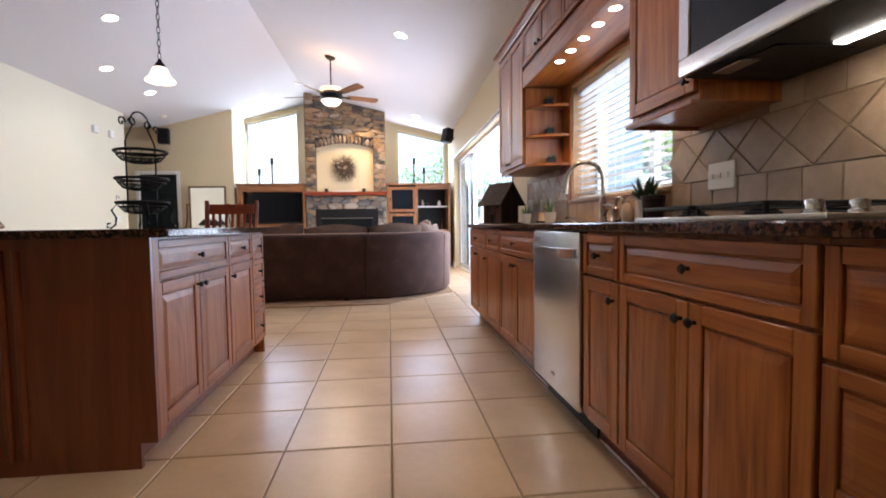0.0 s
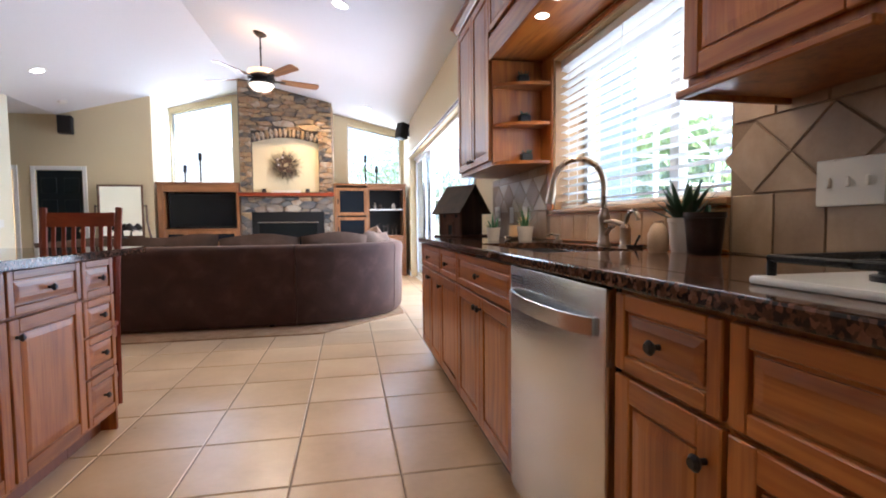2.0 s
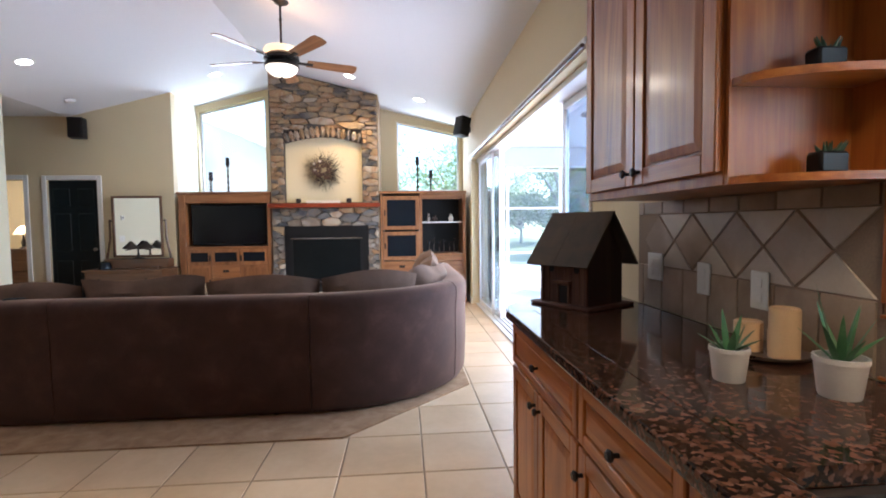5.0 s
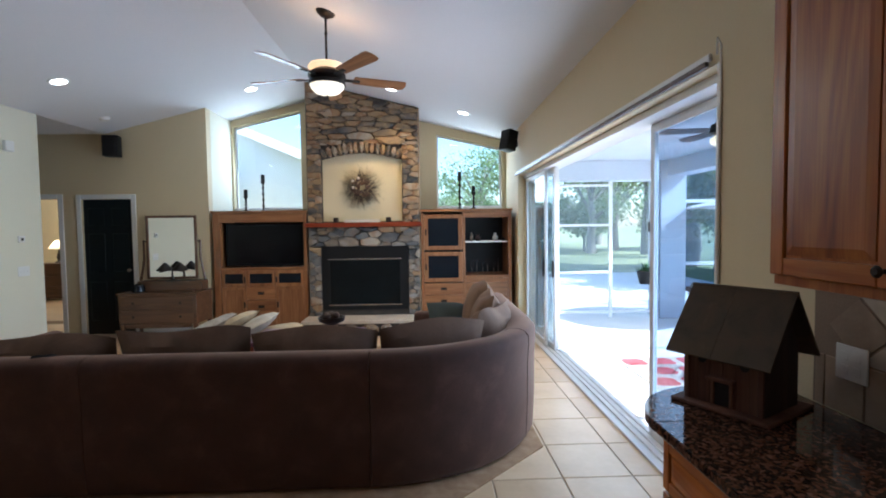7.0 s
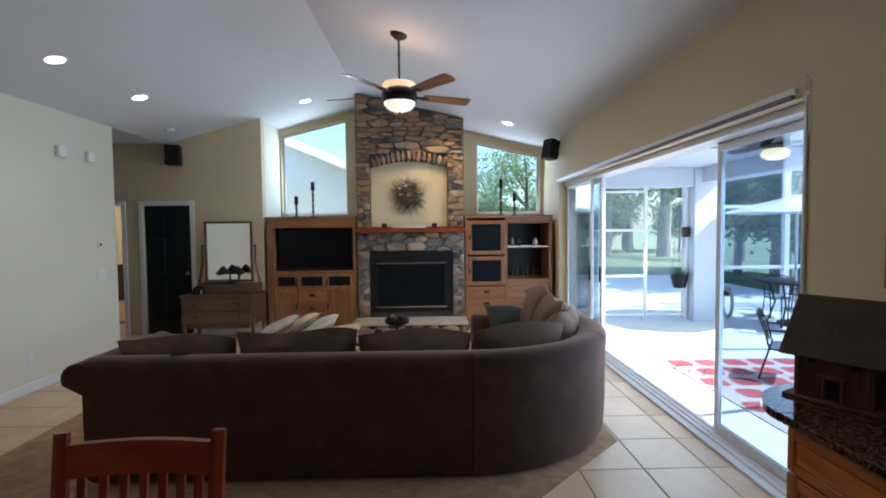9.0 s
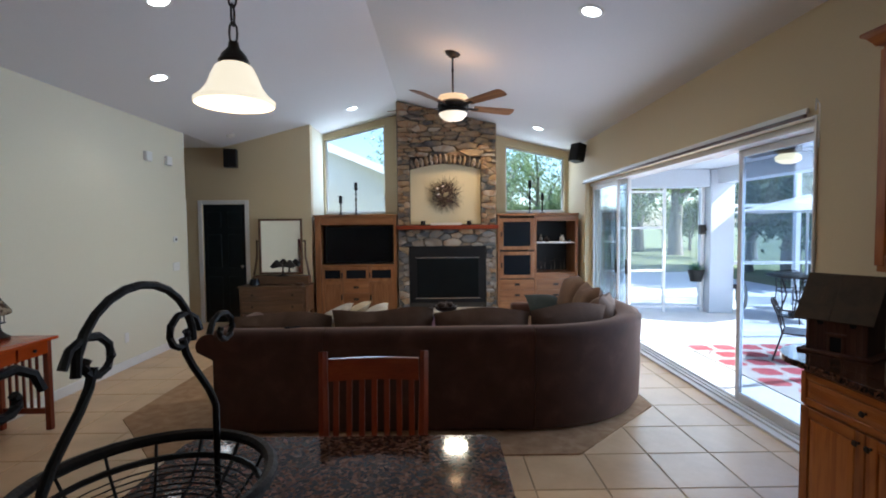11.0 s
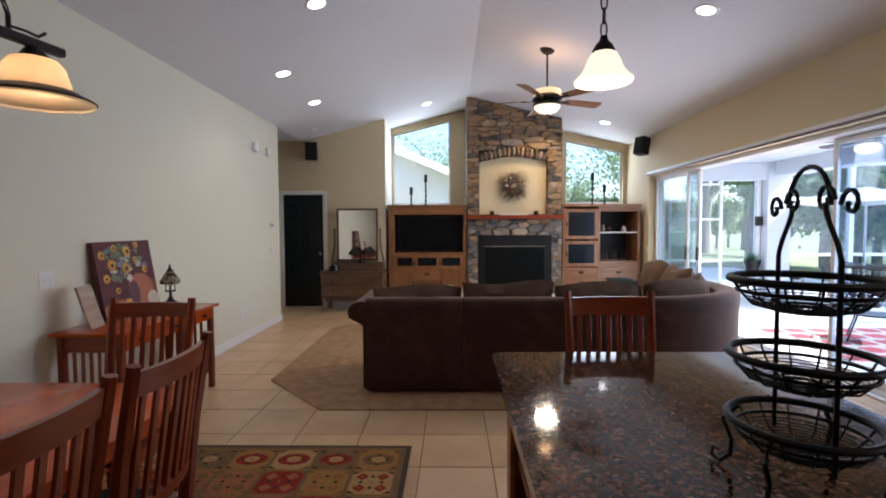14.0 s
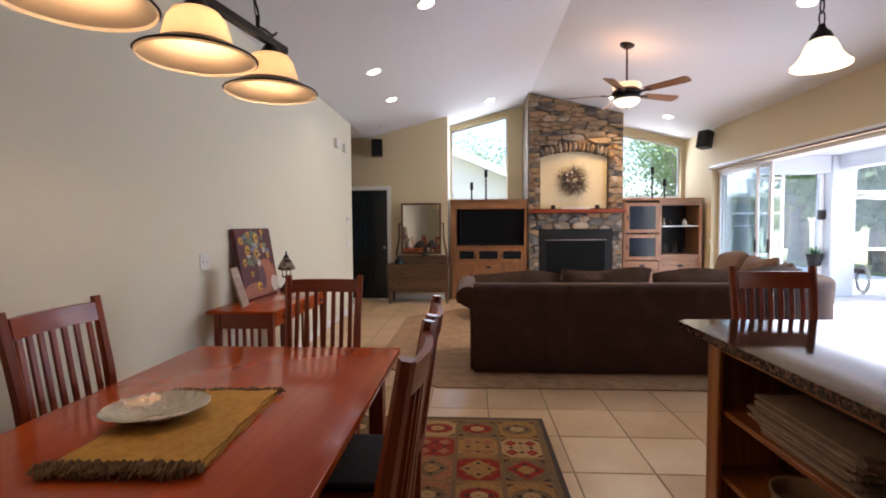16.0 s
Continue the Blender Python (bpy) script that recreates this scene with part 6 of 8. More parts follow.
    cyl(bm, (x - s * 0.002, 0.395, 1.40), (x - s * 0.042, 0.395, 1.40), 0.010, seg=10)
    part("pivot", bm, M_BRONZE, dr_)
# twin-shade lamp on the dresser
tl = thing("table_lamp", pose(-3.25, 10.30, 0.831), "small twin-shade stained-glass table lamp, unlit", "lamp")
part("base", turned(B(), [(0.0005, 0), (0.09, 0), (0.085, 0.012), (0.02, 0.03), (0.012, 0.10), (0.010, 0.17)]), M_BRONZE, tl)
bm = B()
tube(bm, [(-0.18, 0, 0.13), (-0.08, 0, 0.15), (0, 0, 0.155), (0.08, 0, 0.15), (0.18, 0, 0.13)], 0.008)
part("arm", bm, M_BRONZE, tl)
for x in (-0.10, 0.11):
    part("shade", turned(B(), [(0.012, 0.115), (0.02, 0.11), (0.105, 0.02), (0.11, 0.0)], (x, 0, 0.15), 12), M_BRONZE, tl, "leaded dark shade")
cb = thing("clock_box", pose(-3.70, 10.25, 0.6905), "small arched glass clock case on the dresser", "clock")
part("body", turned(B(), [(0.0005, 0), (0.085, 0), (0.085, 0.03), (0.07, 0.09), (0.035, 0.115), (0.0005, 0.12)]), M_ASH, cb)
jb = thing("jewellery_box", pose(-2.95, 10.18, 0.6905), "small dark wooden box on the dresser", "box")
part("body", box(B(), -0.06, 0.06, -0.04, 0.04, 0, 0.035, 0.004), M_DARKWOOD, jb)

# ---- the sofa: sections round a curved corner ----
SXL, SYB, SXR = -2.40, 6.09, 1.21
curve_pts = []
for i in range(0, 17):
    a = -math.pi / 2 + (math.pi / 2) * i / 16
    curve_pts.append((0.05 + (SXR - 0.05) * math.cos(a), 7.13 + (7.13 - SYB) * math.sin(a)))
sofa = thing("sectional_sofa", pose(0, 0, 0), "brown microfibre sectional sofa with a curved corner", "sofa")


def run(path, prof, name, mat_, label=""):
    """Sweeps an outline (inward, height) along a path in plan; inward is to the left of the path."""
    bm = B()
    rings = []
    n = len(path)
    for i, p in enumerate(path):
        a, b = path[max(0, i - 1)], path[min(n - 1, i + 1)]
        d = Vector((b[0] - a[0], b[1] - a[1])).normalized()
        nrm = Vector((-d.y, d.x))
        rings.append([bm.verts.new((p[0] + nrm.x * u, p[1] + nrm.y * u, z)) for u, z in prof])
    k = len(prof)
    for A, C in zip(rings, rings[1:]):
        for j in range(k):
            bm.faces.new((A[j], A[(j + 1) % k], C[(j + 1) % k], C[j]))
    bm.faces.new(rings[0])
    bm.faces.new(list(reversed(rings[-1])))
    return part(name, bm, mat_, sofa, label)


def refine(a, b, n=6):
    return [(a[0] + (b[0] - a[0]) * i / n, a[1] + (b[1] - a[1]) * i / n) for i in range(n + 1)]


back_prof = [(0.03, 0.03), (0.0, 0.08), (-0.01, 0.30), (-0.012, 0.60), (-0.022, 0.74), (-0.02, 0.79), (0.005, 0.822), (0.05, 0.835), (0.12, 0.83), (0.19, 0.80), (0.22, 0.74), (0.24, 0.40), (0.24, 0.03)]
seat_prof = [(0.245, 0.06), (0.245, 0.30), (0.90, 0.30), (0.94, 0.27), (0.95, 0.22), (0.95, 0.06)]
cush_prof = [(0.25, 0.302), (0.25, 0.44), (0.30, 0.46), (0.88, 0.47), (0.96, 0.44), (0.975, 0.38), (0.96, 0.32), (0.92, 0.302)]
sections = [refine((SXL, SYB), (-1.578, SYB)), refine((-1.572, SYB), (0.046, SYB)), [(0.052, SYB)] + curve_pts[1:12], [(curve_pts[11][0] + 0.006, curve_pts[11][1] + 0.012)] + curve_pts[12:], refine((SXR, 7.137), (SXR, 8.55))]
for s in sections:
    run(s, back_prof, "back", M_SOFA)
for a, b in ((sections[0][0], sections[1][-1]), (sections[4][0], sections[4][-1])):
    run(refine(a, b, 3), seat_prof, "seat_base", M_SOFA)
# the corner seat
pts = [(0.05, SYB + 0.245)] + [(0.05 + (SXR - 0.295) * math.cos(-math.pi / 2 + math.pi / 2 * i / 10) * 0.955, 7.13 + (7.13 - SYB - 0.245) * math.sin(-math.pi / 2 + math.pi / 2 * i / 10)) for i in range(1, 11)] + [(0.27, 7.13), (0.05, 7.02)]
part("corner_seat", slab(B(), pts, 0.06, 0.45), M_SOFA, sofa)
for a, b in (((SXL + 0.02, SYB), (-1.60, SYB)), ((-1.56, SYB), (-0.77, SYB)), ((-0.75, SYB), (0.04, SYB)), ((SXR, 7.15), (SXR, 7.82)), ((SXR, 7.84), (SXR, 8.5))):
    run(refine(a, b, 3), cush_prof, "seat_cushion", M_CUSHION)


def puff(w, d, h, seed, sag=0.0):
    """A stuffed cushion: a rounded box whose sides swell and dent."""
    bm = B()
    nx, nz = 12, 8
    grid = {}
    rp = random.Random(seed)
    ph = rp.random() * 6
    for side in (-1, 1):
        for i in range(nx + 1):
            for j in range(nz + 1):
                u, v = i / nx * 2 - 1, j / nz * 2 - 1
                e = max(0.0, (1 - abs(u) ** 3.2)) ** 0.5 * max(0.0, (1 - abs(v) ** 2.6)) ** 0.5
                x = u * w / 2 * (1 - 0.06 * (1 - abs(v)) * abs(u))
                z = v * h / 2 * (1 - 0.10 * abs(u) ** 4) + (0.02 * math.sin(3 * u + ph) - sag * (1 - u * u)) * (0.5 + v / 2)
                y = side * d / 2 * e * (1 + 0.12 * math.sin(4 * u + ph) * math.cos(3 * v))
                key = (i, j) if (abs(u) == 1 or abs(v) == 1) else (i, j, side)
                if key not in grid:
                    grid[key] = bm.verts.new((x, y, z))
    for side in (-1, 1):
        for i in range(nx):
            for j in range(nz):
                q = []
                for a, b in ((i, j), (i + 1, j), (i + 1, j + 1), (i, j + 1)):
                    q.append(grid[(a, b)] if (a, b) in grid else grid[(a, b, side)])
                if side < 0:
                    q.reverse()
                if len(set(q)) > 2:
                    bm.faces.new(q)
    return bm


def back_cushion(x, y, z, w, h, rz, tilt, seed, mat_=None, d=0.26):
    o = part("back_cushion", puff(w, d, h, seed, 0.015), mat_ or M_CUSHION, sofa, "soft tan-brown back cushion")
    o.matrix_basis = pose(x, y, z, tilt, 0, rz)
    return o


back_cushion(-1.98, 6.44, 0.695, 0.82, 0.46, 0, 12, 1)
back_cushion(-1.15, 6.44, 0.715, 0.84, 0.48, 0, 12, 2)
back_cushion(-0.33, 6.44, 0.705, 0.80, 0.48, 2, 12, 3)
back_cushion(0.42, 6.56, 0.715, 0.74, 0.48, 18, 12, 4)
back_cushion(0.86, 7.05, 0.70, 0.66, 0.52, 62, 14, 5)
back_cushion(0.90, 7.55, 0.72, 0.62, 0.54, 86, 14, 6)
back_cushion(0.90, 8.15, 0.74, 0.64, 0.56, 90, 16, 7)
# rolled arm at the open end
bm = B()
arm_prof = [(0.03, 0.03), (-0.03, 0.06), (-0.03, 0.60)] + [(-0.05 + 0.11 * math.cos(a), 0.705 + 0.10 * math.sin(a)) for a in [radians(205 - 20 * i) for i in range(0, 13)]] + [(0.16, 0.55), (0.16, 0.03)]
lo = [bm.verts.new((SXL + u, SYB + 0.02, z)) for u, z in arm_prof]
hi = [bm.verts.new((SXL + u, SYB + 0.98, z)) for u, z in arm_prof]
n = len(arm_prof)
for i in range(n):
    bm.faces.new((lo[i], lo[(i + 1) % n], hi[(i + 1) % n], hi[i]))
bm.faces.new(lo)
bm.faces.new(list(reversed(hi)))
part("arm", bm, M_SOFA, sofa, "rolled arm")
bm = B()
box(bm, SXR - 0.97, SXR - 0.01, 8.56, 8.74, 0.03, 0.62, 0.06, 3)
part("arm", bm, M_SOFA, sofa, "padded arm")
for x, y in ((SXL + 0.08, SYB + 0.1), (-0.2, SYB + 0.08), (SXR - 0.1, 8.6), (SXR - 0.9, 8.65), (SXL + 0.1, SYB + 0.9), (1.1, 7.3)):
    bm = B()
    cyl(bm, (x, y, 0.012), (x, y, 0.065), 0.025, 0.03, 10)
    part("foot", bm, M_BLACK, sofa)
tp = thing("throw_pillow", pose(0.62, 8.30, 0.62, -58, 8, 10), "black velvet throw pillow on the sofa", "pillow")
part("cover", puff(0.46, 0.16, 0.44, 31), plain("black_velvet", (0.012, 0.020, 0.020), 0.9, vary=0.3), tp)
rm = thing("eyeglasses", pose(-1.83, 6.16, 0.838, 0, 0, 15), "dark folded eyeglasses on the sofa back", "eyeglasses")
part("rim", tube(B(), [(-0.06, 0.0, 0.004), (-0.03, 0.015, 0.006), (0.0, 0.0, 0.005), (0.03, 0.015, 0.006), (0.06, 0.0, 0.004), (0.03, -0.02, 0.006), (0, -0.005, 0.004), (-0.05, -0.03, 0.004)], 0.004), M_BLACK, rm)

# carpet
rug = thing("area_rug", pose(0, 0, 0), "beige eight-sided carpet under the sofa", "rug")
part("carpet_sheet", slab(B(), [(-2.71, 5.735), (0.30, 5.745), (1.19, 6.62), (1.19, 8.9), (0.5, 9.55), (-2.6, 9.55), (-3.37, 8.8), (-3.37, 6.46)], 0.0, 0.012), M_CARPET, rug, smooth=False)

# coffee table with bowl
ct = thing("coffee_table", pose(-0.85, 8.35, 0.012), "low coffee table with a plum-coloured top", "coffee table")
# the whole top in one plum colour
part("top", box(B(), -0.55, 0.55, -0.33, 0.33, 0.40, 0.44, 0.008, 2), plain("plum_top", (0.11, 0.045, 0.075), 0.35, vary=0.2, scale=12), ct)
part("shelf", box(B(), -0.48, 0.48, -0.27, 0.27, 0.14, 0.16, 0.004), M_CHERRY_X, ct)
for sx in (-1, 1):
    for sy in (-1, 1):
        part("leg", box(B(), sx * 0.50 - 0.03, sx * 0.50 + 0.03, sy * 0.28 - 0.03, sy * 0.28 + 0.03, 0, 0.399, 0.004), M_CHERRY, ct)
fb = thing("footed_bowl", pose(-0.60, 8.30, 0.4525), "dark footed bowl heaped with dried pods", "bowl")
part("bowl", turned(B(), [(0.0005, 0), (0.07, 0), (0.06, 0.012), (0.018, 0.03), (0.016, 0.09), (0.05, 0.11), (0.13, 0.15), (0.14, 0.19), (0.13, 0.19), (0.10, 0.15), (0.0005, 0.13)]), M_BRONZE, fb)
rw = random.Random(3)
for k in range(12):
    part("pod", ball(B(), (rw.uniform(-0.08, 0.08), rw.uniform(-0.08, 0.08), 0.185 + rw.uniform(-0.015, 0.03)), 0.036, (1, 1, 0.85), 10), M_BARN, fb, "brown dried pod")
dc = thing("decorative_ball", pose(-0.80, 8.25, 0.4525), "dark carved ball on the coffee table", "ornament")
part("ball", ball(B(), (0, 0, 0.05), 0.05, seg=14), M_BRONZE, dc)
mg = thing("magazine", pose(-1.12, 8.25, 0.4525, 0, 0, 20), "pale magazine on the coffee table", "magazine")
part("pages", box(B(), -0.11, 0.11, -0.14, 0.14, 0, 0.006), plain("pale_paper", (0.5, 0.45, 0.55), 0.5), mg)
# ottoman with floor pillows
ot = thing("ottoman", pose(-1.85, 8.95, 0.012), "low brown upholstered ottoman", "ottoman")
part("base", box(B(), -0.60, 0.60, -0.36, 0.36, 0.05, 0.24, 0.04, 3), M_SOFA, ot)
for sx in (-1, 1):
    for sy in (-1, 1):
        part("foot", box(B(), sx * 0.5 - 0.03, sx * 0.5 + 0.03, sy * 0.28 - 0.03, sy * 0.28 + 0.03, 0, 0.052), M_BLACK, ot)
M_GREYCLOTH = mottled("grey_beige_cloth", [(0.3, (0.26, 0.24, 0.21)), (0.6, (0.40, 0.37, 0.32)), (0.85, (0.52, 0.48, 0.42))], 9, 0.9, bump=0.4, per_piece=0.1)
M_SAND = mottled("sand_cloth", [(0.3, (0.34, 0.27, 0.17)), (0.7, (0.46, 0.37, 0.24))], 9, 0.9, bump=0.4, per_piece=0.05)
for x, y, z, tip, rz, mt, lab, sd_ in ((-2.12, 8.88, 0.425, -27, 6, M_GREYCLOTH, "grey striped throw pillow", 41), (-1.90, 8.93, 0.44, -29, -4, M_SAND, "sand-coloured throw pillow", 42), (-1.64, 8.90, 0.43, -25, 5, M_GREYCLOTH, "grey striped throw pillow", 43), (-1.40, 8.96, 0.345, -8, 2, M_SAND, "sand-coloured throw pillow", 44)):
    p_ = thing("floor_pillow", pose(x, y, z, 0, tip, rz) @ pose(0, 0, 0, 90, 0, 0), lab + " lying on the ottoman", "pillow", "pillows on the ottoman")
    part("cover", puff(0.58, 0.15, 0.56, sd_), mt, p_)

# ---- ceiling fan ----
FXC, FYC = -0.51, 7.88
fz = ceil_z(FXC)
fan = thing("ceiling_fan", pose(FXC, FYC, fz), "bronze ceiling fan with oak blades and lit glass bowl", "ceiling fan")
canopy = part("canopy", turned(B(), [(0.0005, -0.05), (0.03, -0.05), (0.075, -0.022), (0.09, 0.0), (0.09, 0.004)]), M_BRONZE, fan)
canopy.matrix_basis = pose(0, 0, 0, 0, math.degrees(math.atan((RIDGE_Z - EAVE_R) / (XR - RIDGE_X))), 0)
bm = B()
cyl(bm, (0, 0, -0.03), (0, 0, -0.50), 0.011)
ball(bm, (0, 0, -0.19), 0.018)
part("rod", bm, M_BRONZE, fan)
FD = -0.09
part("motor", turned(B(), [(0.0005, FD - 0.40), (0.05, FD - 0.41), (0.13, FD - 0.44), (0.17, FD - 0.47), (0.175, FD - 0.50), (0.13, FD - 0.53), (0.0005, FD - 0.53)]), M_BRONZE, fan)
part("uplight_glass", turned(B(), [(0.05, FD - 0.405), (0.10, FD - 0.385), (0.155, FD - 0.385), (0.172, FD - 0.41), (0.155, FD - 0.448)], seg=30), M_UPGLASS, fan, "glowing amber uplight glass")
part("light_ring", turned(B(), [(0.13, FD - 0.53), (0.165, FD - 0.54), (0.17, FD - 0.57), (0.155, FD - 0.575), (0.12, FD - 0.55)]), M_BRONZE, fan)
part("glass_bowl", turned(B(), [(0.158, FD - 0.57), (0.15, FD - 0.60), (0.11, FD - 0.64), (0.05, FD - 0.66), (0.0005, FD - 0.665)]), M_SHADE, fan, "glowing white glass bowl")
part("finial", ball(B(), (0, 0, FD - 0.672), 0.012, seg=10), M_BRONZE, fan)
for k in range(5):
    m = pose(0, 0, FD - 0.50, 0, 0, 22 + 72 * k) @ pose(0, 0, 0, -14, 0, 0)
    b_ = part("blade", slab(B(), [(0.25, -0.055), (0.71, -0.072), (0.755, -0.062), (0.77, 0.0), (0.755, 0.062), (0.71, 0.072), (0.25, 0.055)], -0.004, 0.004), M_MISSION_X, fan, "oak fan blade", False)
    b_.matrix_basis = m
    bm = B()
    box(bm, 0.14, 0.31, -0.022, 0.022, -0.014, -0.005, 0.003)
    part("blade_arm", bm, M_BRONZE, b_, "bronze blade iron")
lamp("fan_glow", "AREA", look((FXC, FYC, fz + FD - 0.69), (FXC, FYC + 0.001, 0)), 9, (1.0, 0.78, 0.50), shape="DISK", size=0.26, size_y=0.26)
lamp("fan_uplight", "POINT", pose(FXC, FYC, fz + FD - 0.34), 1.7, (1.0, 0.55, 0.24), radius=0.08)

# ---- recessed ceiling lamps ----
SL = math.degrees(math.atan((RIDGE_Z - EAVE_L) / (RIDGE_X - XL)))
SR = math.degrees(math.atan((RIDGE_Z - EAVE_R) / (XR - RIDGE_X)))
for i, (x, y, on) in enumerate(((-3.56, 7.50, 1), (-3.56, 8.74, 0), (-2.08, 10.36, 0), (0.95, 10.30, 0), (-0.06, 9.95, 2), (-2.82, 6.24, 1), (0.54, 6.30, 0), (-2.82, 4.40, 0), (0.54, 4.2, 0), (0.54, 1.6, 3))):
    z = ceil_z(x)
    th = thing("recessed_light", pose(x, y, z, 0, -SL if x < RIDGE_X else SR, 0), "lit white recessed ceiling light", "recessed light", "recessed ceiling lights")
    part("trim_ring", turned(B(), [(0.075, -0.004), (0.098, -0.007), (0.105, -0.004), (0.107, 0.0)]), M_TRIM, th)
    part("lens", turned(B(), [(0.0005, -0.004), (0.076, -0.0035)], seg=20), M_CAN, th, "glowing lens")
    if on:
        lamp("can_glow", "SPOT", look((x, y, z - 0.03), (x, y, 0)), (0, 4.5, 30, 13)[on], (1.0, 0.66, 0.30) if on == 2 else (1.0, 0.86, 0.66), radius=0.06, cone=125)

# wall boxes on the cream wall
for y, z, n, lab in ((5.13, 1.105, 2, "white light switch on the cream wall"), (9.10, 1.10, 3, "white triple light switch on the cream wall")):
    plate(pose(XL, y, z, 0, 0, 90), n, lab)
plate(pose(XL, 8.0, 0.36, 0, 0, 90), 1, "white wall outlet near the floor", kind="socket")
plate(pose(XR, 10.48, 1.05, 0, 0, -90), 1, "white switch beside the sliding doors", w=0.03)
th = thing("thermostat", pose(XL, 9.08, 1.475, 0, 0, 90), "small white thermostat with a dark display", "thermostat")
part("case", box(B(), -0.045, 0.045, -0.02, 0, -0.04, 0.04, 0.005), M_PLASTIC, th)
part("display", box(B(), -0.018, 0.018, -0.022, -0.0205, -0.016, 0.016), M_BLACK, th, "dark display", False)
for y, z in ((8.50, 2.54), (8.95, 2.54)):
    th = thing("chime_box", pose(XL, y, z, 0, 0, 90), "small cream wall box high on the wall", "wall box", "wall boxes")
    part("case", box(B(), -0.06, 0.06, -0.05, 0, -0.07, 0.05, 0.008), M_PLASTIC, th)


# ---- dining side ----
TX0, TX1, TY0, TY1, TZ = -3.80, -2.77, 2.30, 4.15, 0.75
RUGZ = 0.008
tb = thing("dining_table", pose((TX0 + TX1) / 2, (TY0 + TY1) / 2, RUGZ), "polished cherry dining table", "dining table")
w, l_ = (TX1 - TX0) / 2, (TY1 - TY0) / 2
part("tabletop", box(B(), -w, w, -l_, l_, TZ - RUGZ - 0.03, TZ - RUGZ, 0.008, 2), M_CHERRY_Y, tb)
for sx in (-1, 1):
    part("apron", box(B(), sx * (w - 0.10) - 0.011, sx * (w - 0.10) + 0.011, -l_ + 0.14, l_ - 0.14, TZ - 0.13, TZ - RUGZ - 0.031), M_CHERRY_Y, tb)
    part("apron", box(B(), -w + 0.14, w - 0.14, sx * (l_ - 0.10) - 0.011, sx * (l_ - 0.10) + 0.011, TZ - 0.13, TZ - RUGZ - 0.031), M_CHERRY_X, tb)
    for sy in (-1, 1):
        part("leg", box(B(), sx * (w - 0.10) - 0.035, sx * (w - 0.10) + 0.035, sy * (l_ - 0.10) - 0.035, sy * (l_ - 0.10) + 0.035, 0, TZ - RUGZ - 0.031, 0.005), M_CHERRY, tb)


def build_chair(m):
    """Mission chair: seat to -y of the back; the back leans away to +y."""
    th = thing("dining_chair", m, "cherry mission dining chair with a slatted curved back", "chair", "dining chairs")
    for sx in (-1, 1):
        part("back_post", tube(B(), [(sx * 0.195, 0.0, 0), (sx * 0.20, -0.005, 0.22), (sx * 0.20, 0.0, 0.45), (sx * 0.205, 0.035, 0.75), (sx * 0.214, 0.09, 1.055)], [0.021, 0.024, 0.026, 0.024, 0.020], 6), M_CHERRY, th)
        part("front_leg", box(B(), sx * 0.20 - 0.019, sx * 0.20 + 0.019, -0.43, -0.392, 0, 0.43, 0.004), M_CHERRY, th)
        part("side_rail", box(B(), sx * 0.20 - 0.011, sx * 0.20 + 0.011, -0.39, -0.02, 0.37, 0.43, 0.003), M_CHERRY, th)
        part("side_stretcher", box(B(), sx * 0.20 - 0.009, sx * 0.20 + 0.009, -0.39, -0.02, 0.15, 0.18, 0.003), M_CHERRY, th)
    for y in (-0.411, -0.005):
        part("cross_rail", box(B(), -0.18, 0.18, y - 0.010, y + 0.010, 0.37, 0.43, 0.003), M_CHERRY_X, th)
    part("seat_frame", box(B(), -0.225, 0.225, -0.445, -0.025, 0.431, 0.455, 0.008, 2), M_CHERRY_X, th)
    part("seat", box(B(), -0.195, 0.195, -0.425, -0.045, 0.4555, 0.485, 0.013, 3), plain("dark_seat_fabric", (0.03, 0.027, 0.026), 0.9, vary=0.2, scale=60, bump=0.4), th, "dark upholstered seat pad")

    def curved(name, z0, z1, y0, y1, thick):
        bm = B()
        n = 8
        rows = []
        for i in range(n + 1):
            u = i / n * 2 - 1
            s = 0.028 * (1 - u * u)
            x = u * 0.19
            rows.append([bm.verts.new((x, y0 + s - thick / 2, z0)), bm.verts.new((x, y0 + s + thick / 2, z0)), bm.verts.new((x, y1 + s + thick / 2, z1)), bm.verts.new((x, y1 + s - thick / 2, z1))])
        for a, b in zip(rows, rows[1:]):
            for k in range(4):
                bm.faces.new((a[k], a[(k + 1) % 4], b[(k + 1) % 4], b[k]))
        bm.faces.new(rows[0])
        bm.faces.new(rows[-1])
        part(name, bm, M_CHERRY_X, th)

    curved("top_rail", 0.955, 1.03, 0.070, 0.083, 0.022)
    curved("lower_rail", 0.56, 0.60, 0.012, 0.017, 0.020)
    for i in range(7):
        u = (i - 3) / 3.6
        s = 0.028 * (1 - u * u)
        bm = B()
        m4 = pose(u * 0.19, 0.017 + s, 0.598) @ pose(0, 0, 0, -8.4, 0, 0)
        box(bm, -0.012, 0.012, -0.006, 0.006, 0, 0.365, 0.002, m=m4)
        part("slat", bm, M_CHERRY, th)
    return th


# the chair at the island is the pattern for the rest
chair = build_chair(pose(-0.93, 4.20, 0.0, 0, 0, 1))
chair["label"] = "cherry mission chair drawn up to the island"
for x, y, rz in ((-3.29, 4.52, 1), (-2.64, 3.045, -91), (-2.64, 3.555, -88), (-3.93, 3.55, 91), (-3.93, 3.02, 89)):
    c = copy_thing(chair, pose(x, y, RUGZ, 0, 0, rz))
    c["label"] = "cherry mission dining chair with a slatted curved back"

chair.scale = (0.90, 0.82, 1.08)

